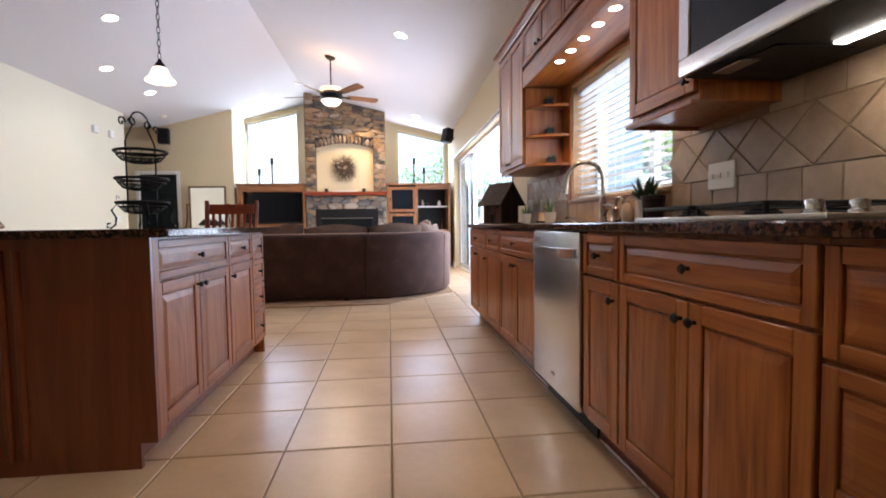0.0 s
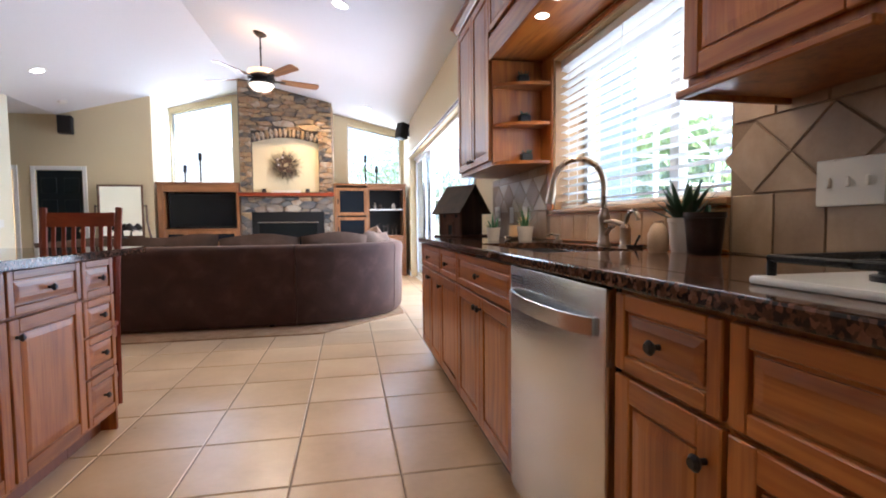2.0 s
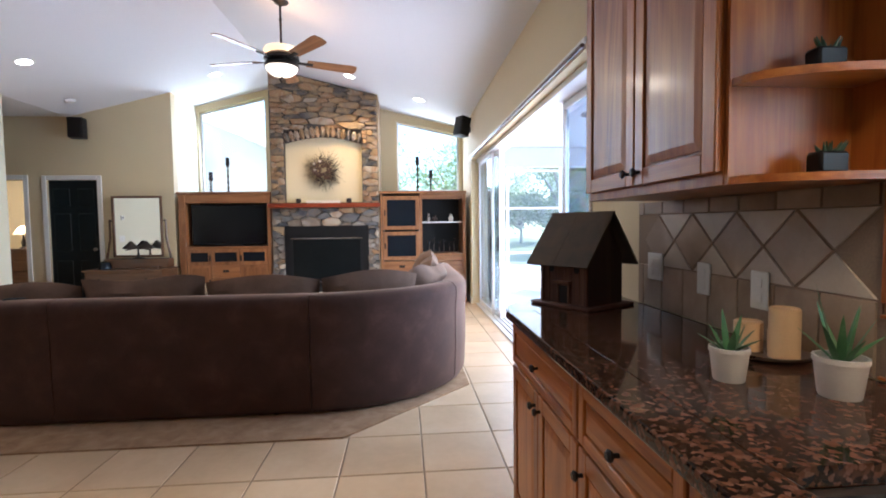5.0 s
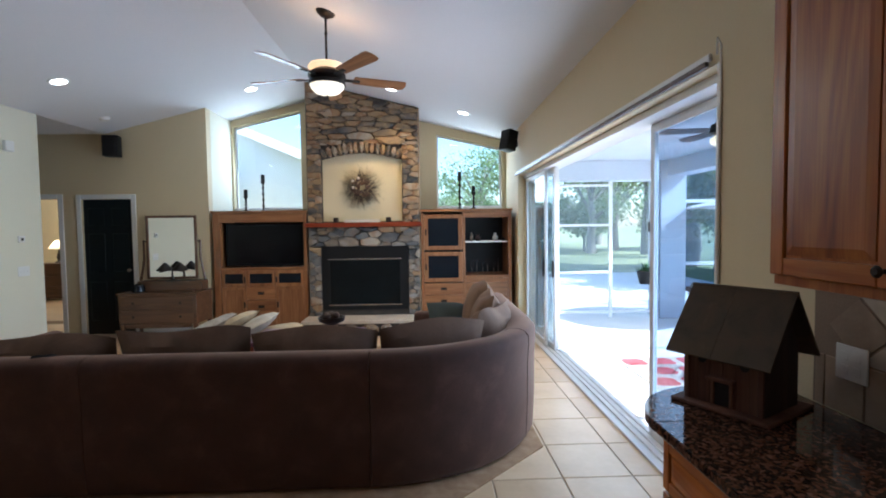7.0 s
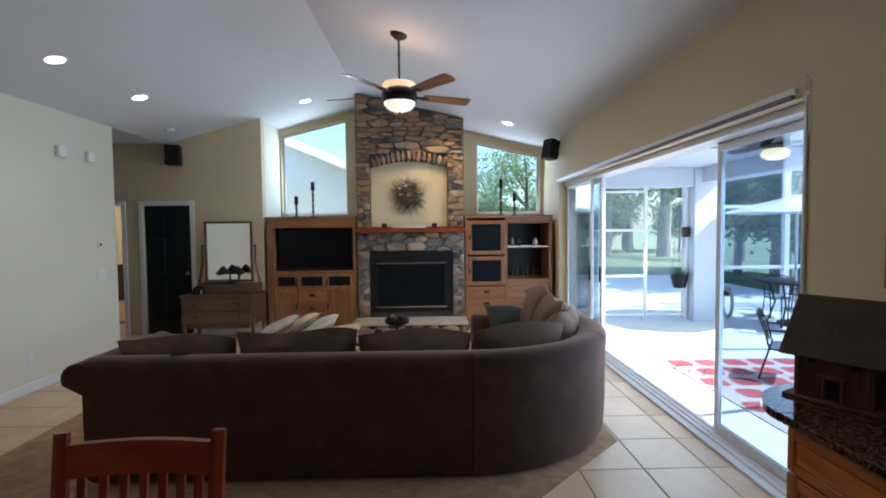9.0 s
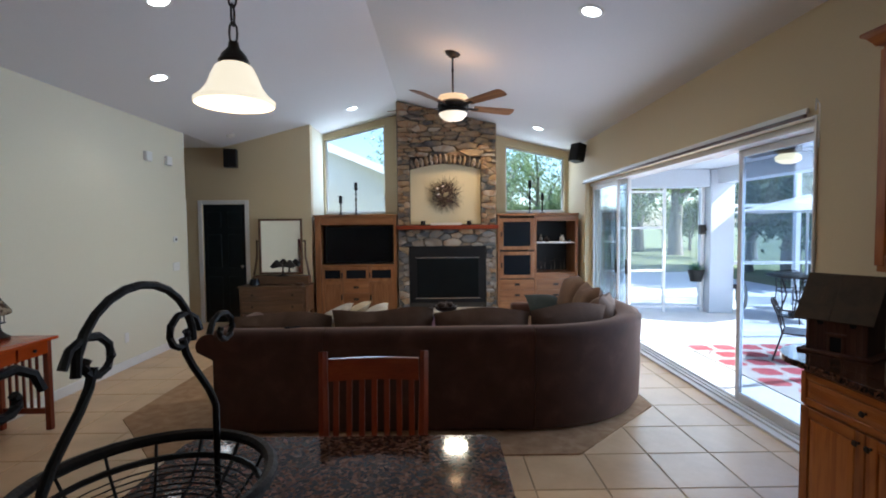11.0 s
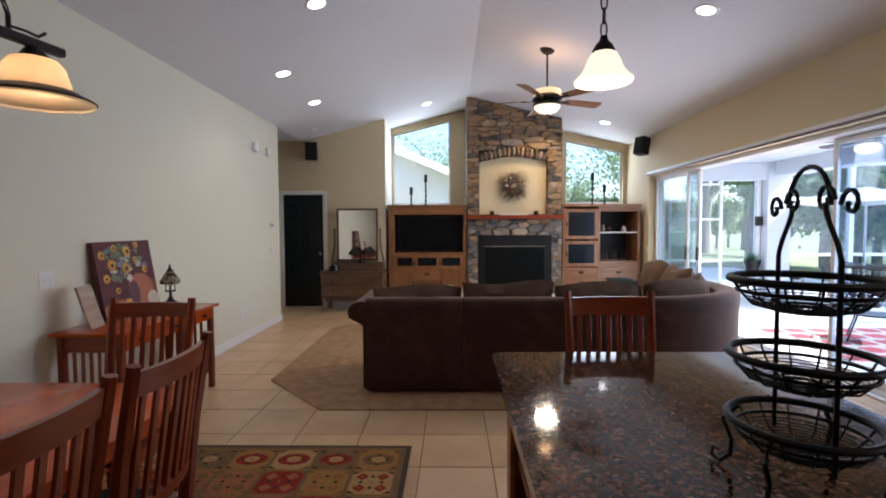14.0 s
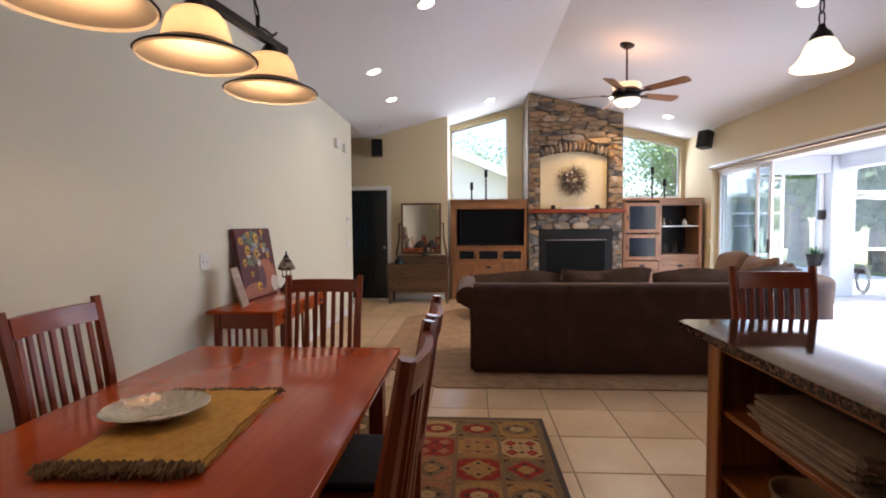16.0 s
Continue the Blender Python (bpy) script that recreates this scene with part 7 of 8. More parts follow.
rn = thing("table_runner", pose(-3.28, 3.185, TZ), "folded mustard cloth with a ragged fringe", "table runner")
M_MUSTARD = mottled("mustard_linen", [(0.3, (0.42, 0.20, 0.025)), (0.6, (0.55, 0.29, 0.04)), (0.85, (0.62, 0.36, 0.07))], 40, 0.9, bump=0.5, per_piece=0)
M_FRINGE = mottled("brown_fringe", [(0.3, (0.15, 0.08, 0.035)), (0.7, (0.34, 0.20, 0.09))], 50, 0.95)


def cloth_layer(w, l, z0, z1, seed):
    """One fold of soft cloth with a wavy edge and a slightly uneven top."""
    rc = random.Random(seed)
    ph = rc.random() * 6
    bm = B()
    nx, ny = 10, 14
    g = {}
    for k, z in ((0, z0), (1, z1)):
        for i in range(nx + 1):
            for j in range(ny + 1):
                u, v = i / nx * 2 - 1, j / ny * 2 - 1
                e = 0.004 * math.sin(9 * v + ph) if abs(u) == 1 else 0
                zz = z + (0.0018 * math.sin(7 * u + 5 * v + ph) * math.sin(4 * v) - 0.003 * max(abs(u) ** 8, abs(v) ** 8) if k else 0)
                g[(i, j, k)] = bm.verts.new((u * w + e, v * l + 0.003 * math.sin(11 * u + ph), zz))
    for i in range(nx):
        for j in range(ny):
            bm.faces.new((g[(i, j, 1)], g[(i + 1, j, 1)], g[(i + 1, j + 1, 1)], g[(i, j + 1, 1)]))
            bm.faces.new((g[(i, j, 0)], g[(i, j + 1, 0)], g[(i + 1, j + 1, 0)], g[(i + 1, j, 0)]))
    for i in range(nx):
        for j in (0, ny):
            bm.faces.new((g[(i, j, 0)], g[(i + 1, j, 0)], g[(i + 1, j, 1)], g[(i, j, 1)]))
    for j in range(ny):
        for i in (0, nx):
            bm.faces.new((g[(i, j, 0)], g[(i, j + 1, 0)], g[(i, j + 1, 1)], g[(i, j, 1)]))
    return bm


for i, (w, l, rz) in enumerate(((0.190, 0.272, 3), (0.186, 0.268, 4), (0.182, 0.270, 3.2))):
    part("cloth" if i == 0 else "cloth_fold", cloth_layer(w, l, 0.0006 + 0.0075 * i, 0.0074 + 0.0075 * i, 60 + i), M_MUSTARD, rn).matrix_basis = pose(0, 0, 0, 0, 0, rz)
rw = random.Random(17)
for sy, n in ((-1, 340), (1, 130)):
    bm = B()
    for k in range(n):
        x = -0.195 + 0.39 * rw.random()
        y = sy * 0.264
        z = rw.uniform(0.002, 0.022)
        far = rw.uniform(0.015, 0.055 if sy < 0 else 0.03)
        q = (x + rw.uniform(-0.022, 0.022), y + sy * far, rw.uniform(0.004, 0.026))
        tube(bm, [(x, y, z), ((x + q[0]) / 2 + rw.uniform(-0.008, 0.008), (y + q[1]) / 2, rw.uniform(0.010, 0.036 if sy < 0 else 0.026)), q], [0.004, 0.0055, 0.002], 4)
    part("fringe", bm, M_FRINGE, rn, "ragged brown fringe").matrix_basis = pose(0, 0, 0, 0, 0, 3)
pt = thing("metal_plate", pose(-3.375, 3.20, TZ + 0.0235, 0, 0, 20), "dented silvery scalloped metal plate", "plate")
bm = B()
turned(bm, [(0.0005, 0.002), (0.075, 0.002), (0.098, 0.008), (0.128, 0.024), (0.146, 0.034), (0.149, 0.036), (0.147, 0.038), (0.142, 0.036), (0.124, 0.028), (0.094, 0.012), (0.072, 0.006), (0.0005, 0.005)], seg=72)
for v in bm.verts:
    r = math.hypot(v.co.x, v.co.y)
    a = math.atan2(v.co.y, v.co.x)
    if r > 0.12:
        k = 1 + 0.018 * abs(math.sin(6 * a)) * (r - 0.12) / 0.03
        v.co.x *= k
        v.co.y *= k
    v.co.z += 0.0012 * math.sin(3 * a + 9 * r)
    v.co.y *= 0.86
part("dish", bm, plain("aged_pewter", (0.66, 0.58, 0.47), 0.27, 1.0, vary=0.18, scale=50, bump=0.35, fine=45), pt)

# patterned rug under the dining table
rg = thing("dining_rug", pose(0, 0, 0), "patterned rug of olive, rust and gold squares", "rug")
RX0, RX1, RY0, RY1 = -4.15, -1.93, 2.05, 5.125
part("border", slab(B(), [(RX0, RY0), (RX1, RY0), (RX1, RY1), (RX0, RY1)], 0.0, 0.006), mottled("dark_rug_border", [(0.3, (0.03, 0.018, 0.012)), (0.7, (0.06, 0.035, 0.022))], 60, 0.95, bump=0.6), rg, "dark bound border", False)
FIELD = [mottled("rug_wool_%d" % i, [(0.3, tuple(v * 0.65 for v in c)), (0.7, c)], 45, 0.95, bump=0.7, per_piece=0.05, spec=0.1) for i, c in enumerate(((0.38, 0.20, 0.06), (0.21, 0.13, 0.06), (0.47, 0.29, 0.12), (0.30, 0.034, 0.022), (0.37, 0.15, 0.065), (0.065, 0.038, 0.03)))]
part("field", slab(B(), [(RX0 + 0.03, RY0 + 0.03), (RX1 - 0.03, RY0 + 0.03), (RX1 - 0.03, RY1 - 0.03), (RX0 + 0.03, RY1 - 0.03)], 0.006, 0.0065), FIELD[1], rg, "olive ground", False)
rw = random.Random(23)
S = 0.262
nx, ny = int((RX1 - RX0 - 0.1) / S), int((RY1 - RY0 - 0.1) / S)


def motif(name, pts, m, z):
    part(name, slab(B(), pts, z, z + 0.0004), m, rg, smooth=False)


for i in range(nx):
    for j in range(ny):
        cx, cy = RX1 - 0.06 - S * (i + 0.5), RY1 - 0.06 - S * (j + 0.5)
        edge = i in (0, nx - 1) or j in (0, ny - 1)
        h = S / 2 - 0.012
        base = FIELD[(i + 2 * j) % 3 if edge else (3 if (i + j) % 3 == 0 else rw.choice((0, 2, 4)))]
        motif("square", [(cx - h, cy - h), (cx + h, cy - h), (cx + h, cy + h), (cx - h, cy + h)], base, 0.0065)
        kind = (i * 3 + j * 2) % 3
        mm = FIELD[rw.choice((3, 3, 1, 4))] if base is not FIELD[3] else FIELD[rw.choice((0, 4))]
        if cx > -2.75 or cy > 4.3:
            # corner marks, a thin band and small checks
            for sx in (-1, 1):
                for sy in (-1, 1):
                    motif("corner_mark", [(cx + sx * h * 0.98, cy + sy * h * 0.96), (cx + sx * h * 0.98, cy + sy * h * 0.70), (cx + sx * h * 0.62, cy + sy * h * 0.96)][::sx * sy], FIELD[5 if edge else 1], 0.0069)
                motif("band", [(cx - h, cy + sx * (h + 0.004) - 0.004), (cx + h, cy + sx * (h + 0.004) - 0.004), (cx + h, cy + sx * (h + 0.004) + 0.003), (cx - h, cy + sx * (h + 0.004) + 0.003)], FIELD[0], 0.0067)
            for a in range(9):
                qx, qy = cx + (a % 3 - 1) * h * 0.5, cy + (a // 3 - 1) * h * 0.5
                e = h * (0.13 if a % 2 else 0.09)
                motif("check", [(qx - e, qy), (qx, qy - e), (qx + e, qy), (qx, qy + e)], FIELD[5 if a % 2 else 4], 0.0078)
        if kind == 0:
            motif("medallion", [(cx + h * 0.85 * math.cos(a * 0.5236), cy + h * 0.6 * math.sin(a * 0.5236)) for a in range(12)], mm, 0.0069)
            motif("medallion", [(cx + h * 0.4 * math.cos(a * 0.7854), cy + h * 0.32 * math.sin(a * 0.7854)) for a in range(8)], FIELD[2], 0.0073)
        elif kind == 1:
            motif("diamond", [(cx - h * 0.9, cy), (cx, cy - h * 0.9), (cx + h * 0.9, cy), (cx, cy + h * 0.9)], mm, 0.0069)
            motif("diamond", [(cx - h * 0.45, cy), (cx, cy - h * 0.45), (cx + h * 0.45, cy), (cx, cy + h * 0.45)], FIELD[0], 0.0073)
        else:
            for a in range(4):
                ax, ay = cx + h * 0.5 * (1 if a % 2 else -1), cy + h * 0.5 * (1 if a > 1 else -1)
                motif("petal", [(ax - h * 0.32, ay), (ax, ay - h * 0.32), (ax + h * 0.32, ay), (ax, ay + h * 0.32)], mm, 0.0069)

# chandelier over the table
cz = 2.157
CHM = pose(-3.385, 3.50, 0, 0, 0, -10)
chd = thing("chandelier", CHM, "bronze bar chandelier with three amber glass shades", "chandelier")
part("bar", box(B(), -0.018, 0.018, -0.57, 0.57, cz, cz + 0.035, 0.004), M_BRONZE, chd)
for k in range(3):
    y = 0.45 * (k - 1)
    part("socket_cap", turned(B(), [(0.045, cz - 0.045), (0.05, cz - 0.035), (0.03, cz - 0.005), (0.018, cz)], (0, y, 0), 18), M_BRONZE, chd)
    shp = [(0.048, cz - 0.04), (0.077, cz - 0.047), (0.098, cz - 0.075), (0.108, cz - 0.112), (0.119, cz - 0.148), (0.142, cz - 0.174), (0.174, cz - 0.190), (0.194, cz - 0.200), (0.196, cz - 0.211)]
    s_ = part("shade", turned(B(), shp + [(r - 0.004, z - 0.002) for r, z in reversed(shp)], (0, y, 0), 40), M_AMBER, chd, "glowing amber glass shade")
    part("rim", turned(B(), [(0.136, cz - 0.1655), (0.150, cz - 0.1735), (0.176, cz - 0.1875), (0.197, cz - 0.197), (0.202, cz - 0.202), (0.199, cz - 0.206), (0.194, cz - 0.2045), (0.174, cz - 0.192)], (0, y, 0), 40), M_BRONZE, s_, "dark rim band")
    part("bulb", ball(B(), (0, y, cz - 0.085), 0.03, (1, 1, 1.25), 12), M_SHADE, chd, "lit frosted bulb")
    lamp("chandelier_glow", "POINT", CHM @ pose(0, y, cz - 0.135), 0.75, (1.0, 0.70, 0.42), radius=0.03)


def chain(name, parent, p, q, n, r=0.016, wire=0.003, mat_=None):
    p, q = Vector(p), Vector(q)
    d = q - p
    L = d.length / n
    rot = d.to_track_quat("Z", "Y").to_matrix().to_4x4()
    for k in range(n):
        c = p + d * ((k + 0.5) / n)
        bm = B()
        tube(bm, [(r * 0.55 * math.cos(a * math.pi / 5), 0, L * 0.62 * math.sin(a * math.pi / 5)) for a in range(10)], wire, 5, loop=True)
        o = part(name, bm, mat_ or M_BRONZE, parent)
        o.matrix_basis = Matrix.Translation(c) @ rot @ pose(0, 0, 0, 0, 0, 90 * (k % 2))


for sy in (-1, 1):
    chain("chain_link", chd, (0, sy * 0.36, cz + 0.09), (0, sy * 0.06, ceil_z(-3.385) - 0.04), 22)
    part("hook", tube(B(), [(0, sy * 0.36, cz + 0.03), (0, sy * 0.36, cz + 0.06), (0, sy * 0.36, cz + 0.095)], 0.009, 8), M_BRONZE, chd)
    part("scroll", tube(B(), [(0, sy * 0.36, cz + 0.05), (0, sy * 0.42, cz + 0.055), (0, sy * 0.47, cz + 0.05), (0, sy * 0.50, cz + 0.075)], 0.006, 6), M_BRONZE, chd)
part("canopy", turned(B(), [(0.0005, -0.045), (0.05, -0.04), (0.07, 0.0)], (0, 0, ceil_z(-3.385))), M_BRONZE, chd)
part("cable", tube(B(), [(0.01, 0.36, cz + 0.08), (0.01, 0.30, cz + 0.18), (0.01, 0.22, cz + 0.40), (0.01, 0.06, ceil_z(-3.385) - 0.04)], 0.003, 5), M_BRONZE, chd)

# pendant over the island
PX, PY = -1.166, 3.64
pd = thing("pendant_lamp", pose(PX, PY, 0.035), "white bell-shaped glass pendant lamp on a chain", "pendant lamp")
part("cap", turned(B(), [(0.033, 1.967), (0.036, 1.976), (0.028, 1.992), (0.014, 2.007), (0.011, 2.022)], seg=18, closed=True), M_BRONZE, pd)
pr = [(0.032, 1.970), (0.042, 1.963), (0.052, 1.944), (0.062, 1.917), (0.078, 1.895), (0.092, 1.883), (0.093, 1.875)]
part("shade", turned(B(), pr + [(r - 0.003, z - 0.002) for r, z in reversed(pr)], seg=32), M_SHADE, pd, "glowing white bell shade")
chain("chain_link", pd, (0, 0, 2.022), (0, 0, ceil_z(PX) - 0.055), 38, 0.018, 0.0028)
part("canopy", turned(B(), [(0.0005, -0.035), (0.05, -0.03), (0.06, 0.0)], (0, 0, ceil_z(PX) - 0.035)), M_BRONZE, pd)
lamp("pendant_glow", "POINT", pose(PX, PY, 1.925), 0.25, (1.0, 0.62, 0.30), radius=0.05)

# ---- console table ----
DKX0, DKX1, DKY0, DKY1, DKZ = -4.30, -3.79, 5.08, 6.35, 0.76
dk = thing("console_table", pose(DKX0, DKY0, 0), "mission oak console table with slatted ends", "console table")
W, D = DKX1 - DKX0, DKY1 - DKY0
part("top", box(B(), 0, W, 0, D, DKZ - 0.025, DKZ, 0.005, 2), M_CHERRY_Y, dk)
part("apron", box(B(), 0.05, W - 0.05, 0.06, D - 0.06, DKZ - 0.135, DKZ - 0.026), M_CHERRY_Y, dk)
for y0, y1 in ((0.07, 0.34), (0.36, D - 0.36), (D - 0.34, D - 0.07)):
    d = part("drawer", box(B(), W - 0.049, W - 0.034, y0, y1, DKZ - 0.128, DKZ - 0.034, 0.003), M_CHERRY_Y, dk)
    bm = B()
    cyl(bm, (W - 0.034, (y0 + y1) / 2, DKZ - 0.08), (W - 0.015, (y0 + y1) / 2, DKZ - 0.08), 0.008, 0.013, 10)
    part("knob", bm, M_BRONZE, d, "dark knob")
for y in (0.05, D - 0.05):
    for x in (0.06, W - 0.06):
        part("leg", box(B(), x - 0.022, x + 0.022, y - 0.022, y + 0.022, 0, DKZ - 0.026, 0.004), M_CHERRY, dk)
    part("end_stretcher", box(B(), 0.083, W - 0.083, y - 0.012, y + 0.012, 0.13, 0.175, 0.003), M_CHERRY_X, dk)
    part("end_rail", box(B(), 0.083, W - 0.083, y - 0.012, y + 0.012, DKZ - 0.135, DKZ - 0.027, 0.003), M_CHERRY_X, dk)
    for k in range(5):
        x = 0.14 + 0.056 * k
        part("slat", box(B(), x - 0.011, x + 0.011, y - 0.006, y + 0.006, 0.176, DKZ - 0.136, 0.002), M_CHERRY, dk)
part("long_stretcher", box(B(), 0.05, 0.07, 0.073, D - 0.073, 0.14, 0.17, 0.003), M_CHERRY_Y, dk)

# flower painting leaning on the wall
pn = thing("painting", pose(-4.215, 5.81, DKZ + 0.002, 0, -9, 0), "canvas painting of sunflowers in a pot", "painting")
part("canvas", box(B(), -0.02, 0.018, -0.325, 0.325, 0.0, 0.585, 0.003), plain("dark_canvas", (0.10, 0.025, 0.03), 0.7, vary=0.5, scale=30), pn, "dark red painted ground")
PC = {k: mottled("paint_" + k, [(0.3, tuple(v * 0.55 for v in c)), (0.7, c)], 25, 0.6, bump=0.5, per_piece=0.2) for k, c in (("plum", (0.13, 0.045, 0.065)), ("rust", (0.26, 0.075, 0.03)), ("orange", (0.55, 0.20, 0.02)), ("yellow", (0.72, 0.40, 0.03)), ("green", (0.16, 0.20, 0.12)), ("brown", (0.05, 0.02, 0.01)), ("clay", (0.40, 0.14, 0.07)), ("blue", (0.20, 0.22, 0.30)), ("white", (0.62, 0.55, 0.45)))}
rw = random.Random(31)


def blob(name, y, z, ry, rz, m, x, spiky=0.0, n=14):
    pts = []
    for k in range(n):
        a = 2 * math.pi * k / n
        r = 1 - (spiky if k % 2 else 0)
        pts.append((max(-0.32, min(0.32, y + ry * r * math.cos(a))), max(0.01, min(0.575, z + rz * r * math.sin(a)))))
    bm = B()
    vs = [bm.verts.new((x, a, b)) for a, b in pts]
    ws = [bm.verts.new((x + 0.0006, a, b)) for a, b in pts]
    bm.faces.new(ws)
    for k in range(n):
        bm.faces.new((vs[k], vs[(k + 1) % n], ws[(k + 1) % n], ws[k]))
    part(name, bm, m, pn, smooth=False)


blob("painted_ground", 0.20, 0.12, 0.15, 0.17, PC["rust"], 0.0181, 0.1)
blob("painted_table", -0.10, 0.06, 0.30, 0.07, PC["clay"], 0.0183, 0.06)
blob("painted_pot", 0.12, 0.19, 0.15, 0.13, PC["clay"], 0.0186, 0.04)
blob("painted_pot_shade", 0.03, 0.16, 0.07, 0.11, PC["plum"], 0.0187, 0.1)
blob("painted_cup", 0.25, 0.085, 0.075, 0.075, PC["white"], 0.0189, 0.03)
for k in range(46):
    a = rw.random() * 6.283
    r = rw.random() ** 0.6
    blob("painted_leaf", -0.03 + 0.25 * r * math.cos(a), 0.41 + 0.14 * r * math.sin(a), rw.uniform(0.018, 0.055), rw.uniform(0.015, 0.04), PC[rw.choice(("green", "green", "blue", "white", "plum"))], 0.0190 + 0.00004 * k, rw.uniform(0.1, 0.45), rw.choice((8, 10, 12)))
for y, z, r in ((0.02, 0.50, 0.058), (-0.02, 0.365, 0.062), (-0.17, 0.40, 0.056), (-0.12, 0.53, 0.040), (0.14, 0.55, 0.034), (0.20, 0.34, 0.040), (-0.26, 0.48, 0.042), (-0.25, 0.30, 0.046), (0.10, 0.43, 0.034), (-0.05, 0.085, 0.056), (-0.15, 0.20, 0.036)):
    n_ = rw.choice((16, 18, 22))
    blob("painted_flower", y, z, r * rw.uniform(0.9, 1.15), r * rw.uniform(0.85, 1.05), PC["orange"], 0.0213, 0.42, n_)
    blob("painted_petals", y + r * rw.uniform(-0.15, 0.15), z + r * 0.1, r * 0.82, r * 0.76, PC["yellow"], 0.0217, 0.38, n_)
    blob("painted_flower_heart", y + r * rw.uniform(-0.12, 0.12), z, r * 0.36, r * 0.32, PC["brown"], 0.0222, 0.2, 10)
sp_ = thing("wooden_plaque", pose(-4.10, 5.265, DKZ + 0.002, 0, -16, 12), "small pale wooden plaque leaning by the painting", "plaque")
part("board", box(B(), -0.008, 0.008, -0.09, 0.09, 0, 0.30, 0.003), wood("pale_plaque_wood", (0.22, 0.14, 0.09), (0.34, 0.23, 0.16), (0.42, 0.31, 0.23), axis="y", rough=0.6, coat=0), sp_)
# desk lamp
dl = thing("table_lamp", pose(-4.17, 6.24, DKZ), "small leaded-glass table lamp on a bronze foot, unlit", "lamp")
part("base", turned(B(), [(0.0005, 0), (0.07, 0), (0.072, 0.012), (0.045, 0.03), (0.022, 0.055), (0.012, 0.085), (0.011, 0.13)]), M_BRONZE, dl)
bm = B()
for k in range(4):
    a = k * math.pi / 2 + 0.4
    cyl(bm, (0.035 * math.cos(a), 0.035 * math.sin(a), 0.125), (0.035 * math.cos(a), 0.035 * math.sin(a), 0.185), 0.004, seg=6)
turned(bm, [(0.0005, 0.12), (0.042, 0.12), (0.044, 0.128), (0.0005, 0.13)])
part("gallery", bm, M_BRONZE, dl)
part("shade", turned(B(), [(0.03, 0.30), (0.05, 0.27), (0.085, 0.215), (0.082, 0.195), (0.06, 0.185)], seg=8), mottled("leaded_glass", [(0.35, (0.05, 0.03, 0.015)), (0.5, (0.35, 0.28, 0.18)), (0.7, (0.10, 0.05, 0.03))], 24, 0.25, bump=0.3), dl, "dark leaded glass shade", False)
part("finial", turned(B(), [(0.03, 0.30), (0.02, 0.32), (0.006, 0.34), (0.010, 0.35), (0.0005, 0.37)], seg=12), M_BRONZE, dl)

# ---- three-tier wire basket stand on the island ----
BX, BY = -0.99, 2.97
bs = thing("basket_stand", pose(BX, BY, CT, 0, 0, -11.5), "black wrought-iron three-tier wire basket stand", "basket stand")
PRD = 0.112
for sy in (-1, 1):
    pts = [(0, sy * PRD, 0.09), (0, sy * PRD, 0.46)]
    pts += [(0, sy * (PRD - 0.055 * math.sin(i / 6 * 1.5) ** 2), 0.45 + 0.11 * i / 6) for i in range(1, 7)]
    part("pole", tube(B(), pts, 0.0045, 8), M_IRON, bs)
    sc = [(0, sy * (PRD - 0.055 + 0.03 * (1 - k / 14) * math.cos(k * 0.62)), 0.565 + 0.03 * (1 - k / 14) * math.sin(k * 0.62)) for k in range(0, 12)]
    part("scroll", tube(B(), sc, 0.0042, 6), M_IRON, bs)
    sc = [(0, sy * (PRD + 0.02 - 0.028 * (1 - k / 14) * math.cos(k * 0.62)), 0.555 + 0.028 * (1 - k / 14) * math.sin(k * 0.62)) for k in range(0, 12)]
    part("scroll", tube(B(), sc, 0.0042, 6), M_IRON, bs)
part("handle", tube(B(), [(0, 0.075 * math.cos(math.pi * i / 12), 0.555 + 0.075 * math.sin(math.pi * i / 12)) for i in range(13)], 0.0045, 8), M_IRON, bs)
for zr in (0.142, 0.270, 0.417):
    R = 0.124
    bk = part("basket_rim", tube(B(), [(R * math.cos(2 * math.pi * k / 36), R * math.sin(2 * math.pi * k / 36), zr) for k in range(36)], 0.0075, 8, loop=True), M_IRON, bs)
    part("lower_ring", tube(B(), [(0.112 * math.cos(2 * math.pi * k / 32), 0.112 * math.sin(2 * math.pi * k / 32), zr - 0.022) for k in range(32)], 0.004, 6, loop=True), M_IRON, bk)
    part("bottom_ring", tube(B(), [(0.055 * math.cos(2 * math.pi * k / 24), 0.055 * math.sin(2 * math.pi * k / 24), zr - 0.058) for k in range(24)], 0.003, 6, loop=True), M_IRON, bk)
    for k in range(14):
        a = 2 * math.pi * k / 14
        part("rib", tube(B(), [(R * math.cos(a), R * math.sin(a), zr), (0.109 * math.cos(a), 0.109 * math.sin(a), zr - 0.026), (0.09 * math.cos(a), 0.09 * math.sin(a), zr - 0.048), (0.055 * math.cos(a), 0.055 * math.sin(a), zr - 0.058), (0.005 * math.cos(a), 0.005 * math.sin(a), zr - 0.060)], 0.0022, 4), M_IRON, bk)
    for k in range(1, 9):
        r = 0.055 + 0.055 * k / 9
        zz = zr - 0.058 + 0.032 * (k / 9) ** 1.6
        part("wire_ring", tube(B(), [(r * math.cos(2 * math.pi * j / 28), r * math.sin(2 * math.pi * j / 28), zz) for j in range(28)], 0.0012, 4, loop=True), M_IRON, bk)
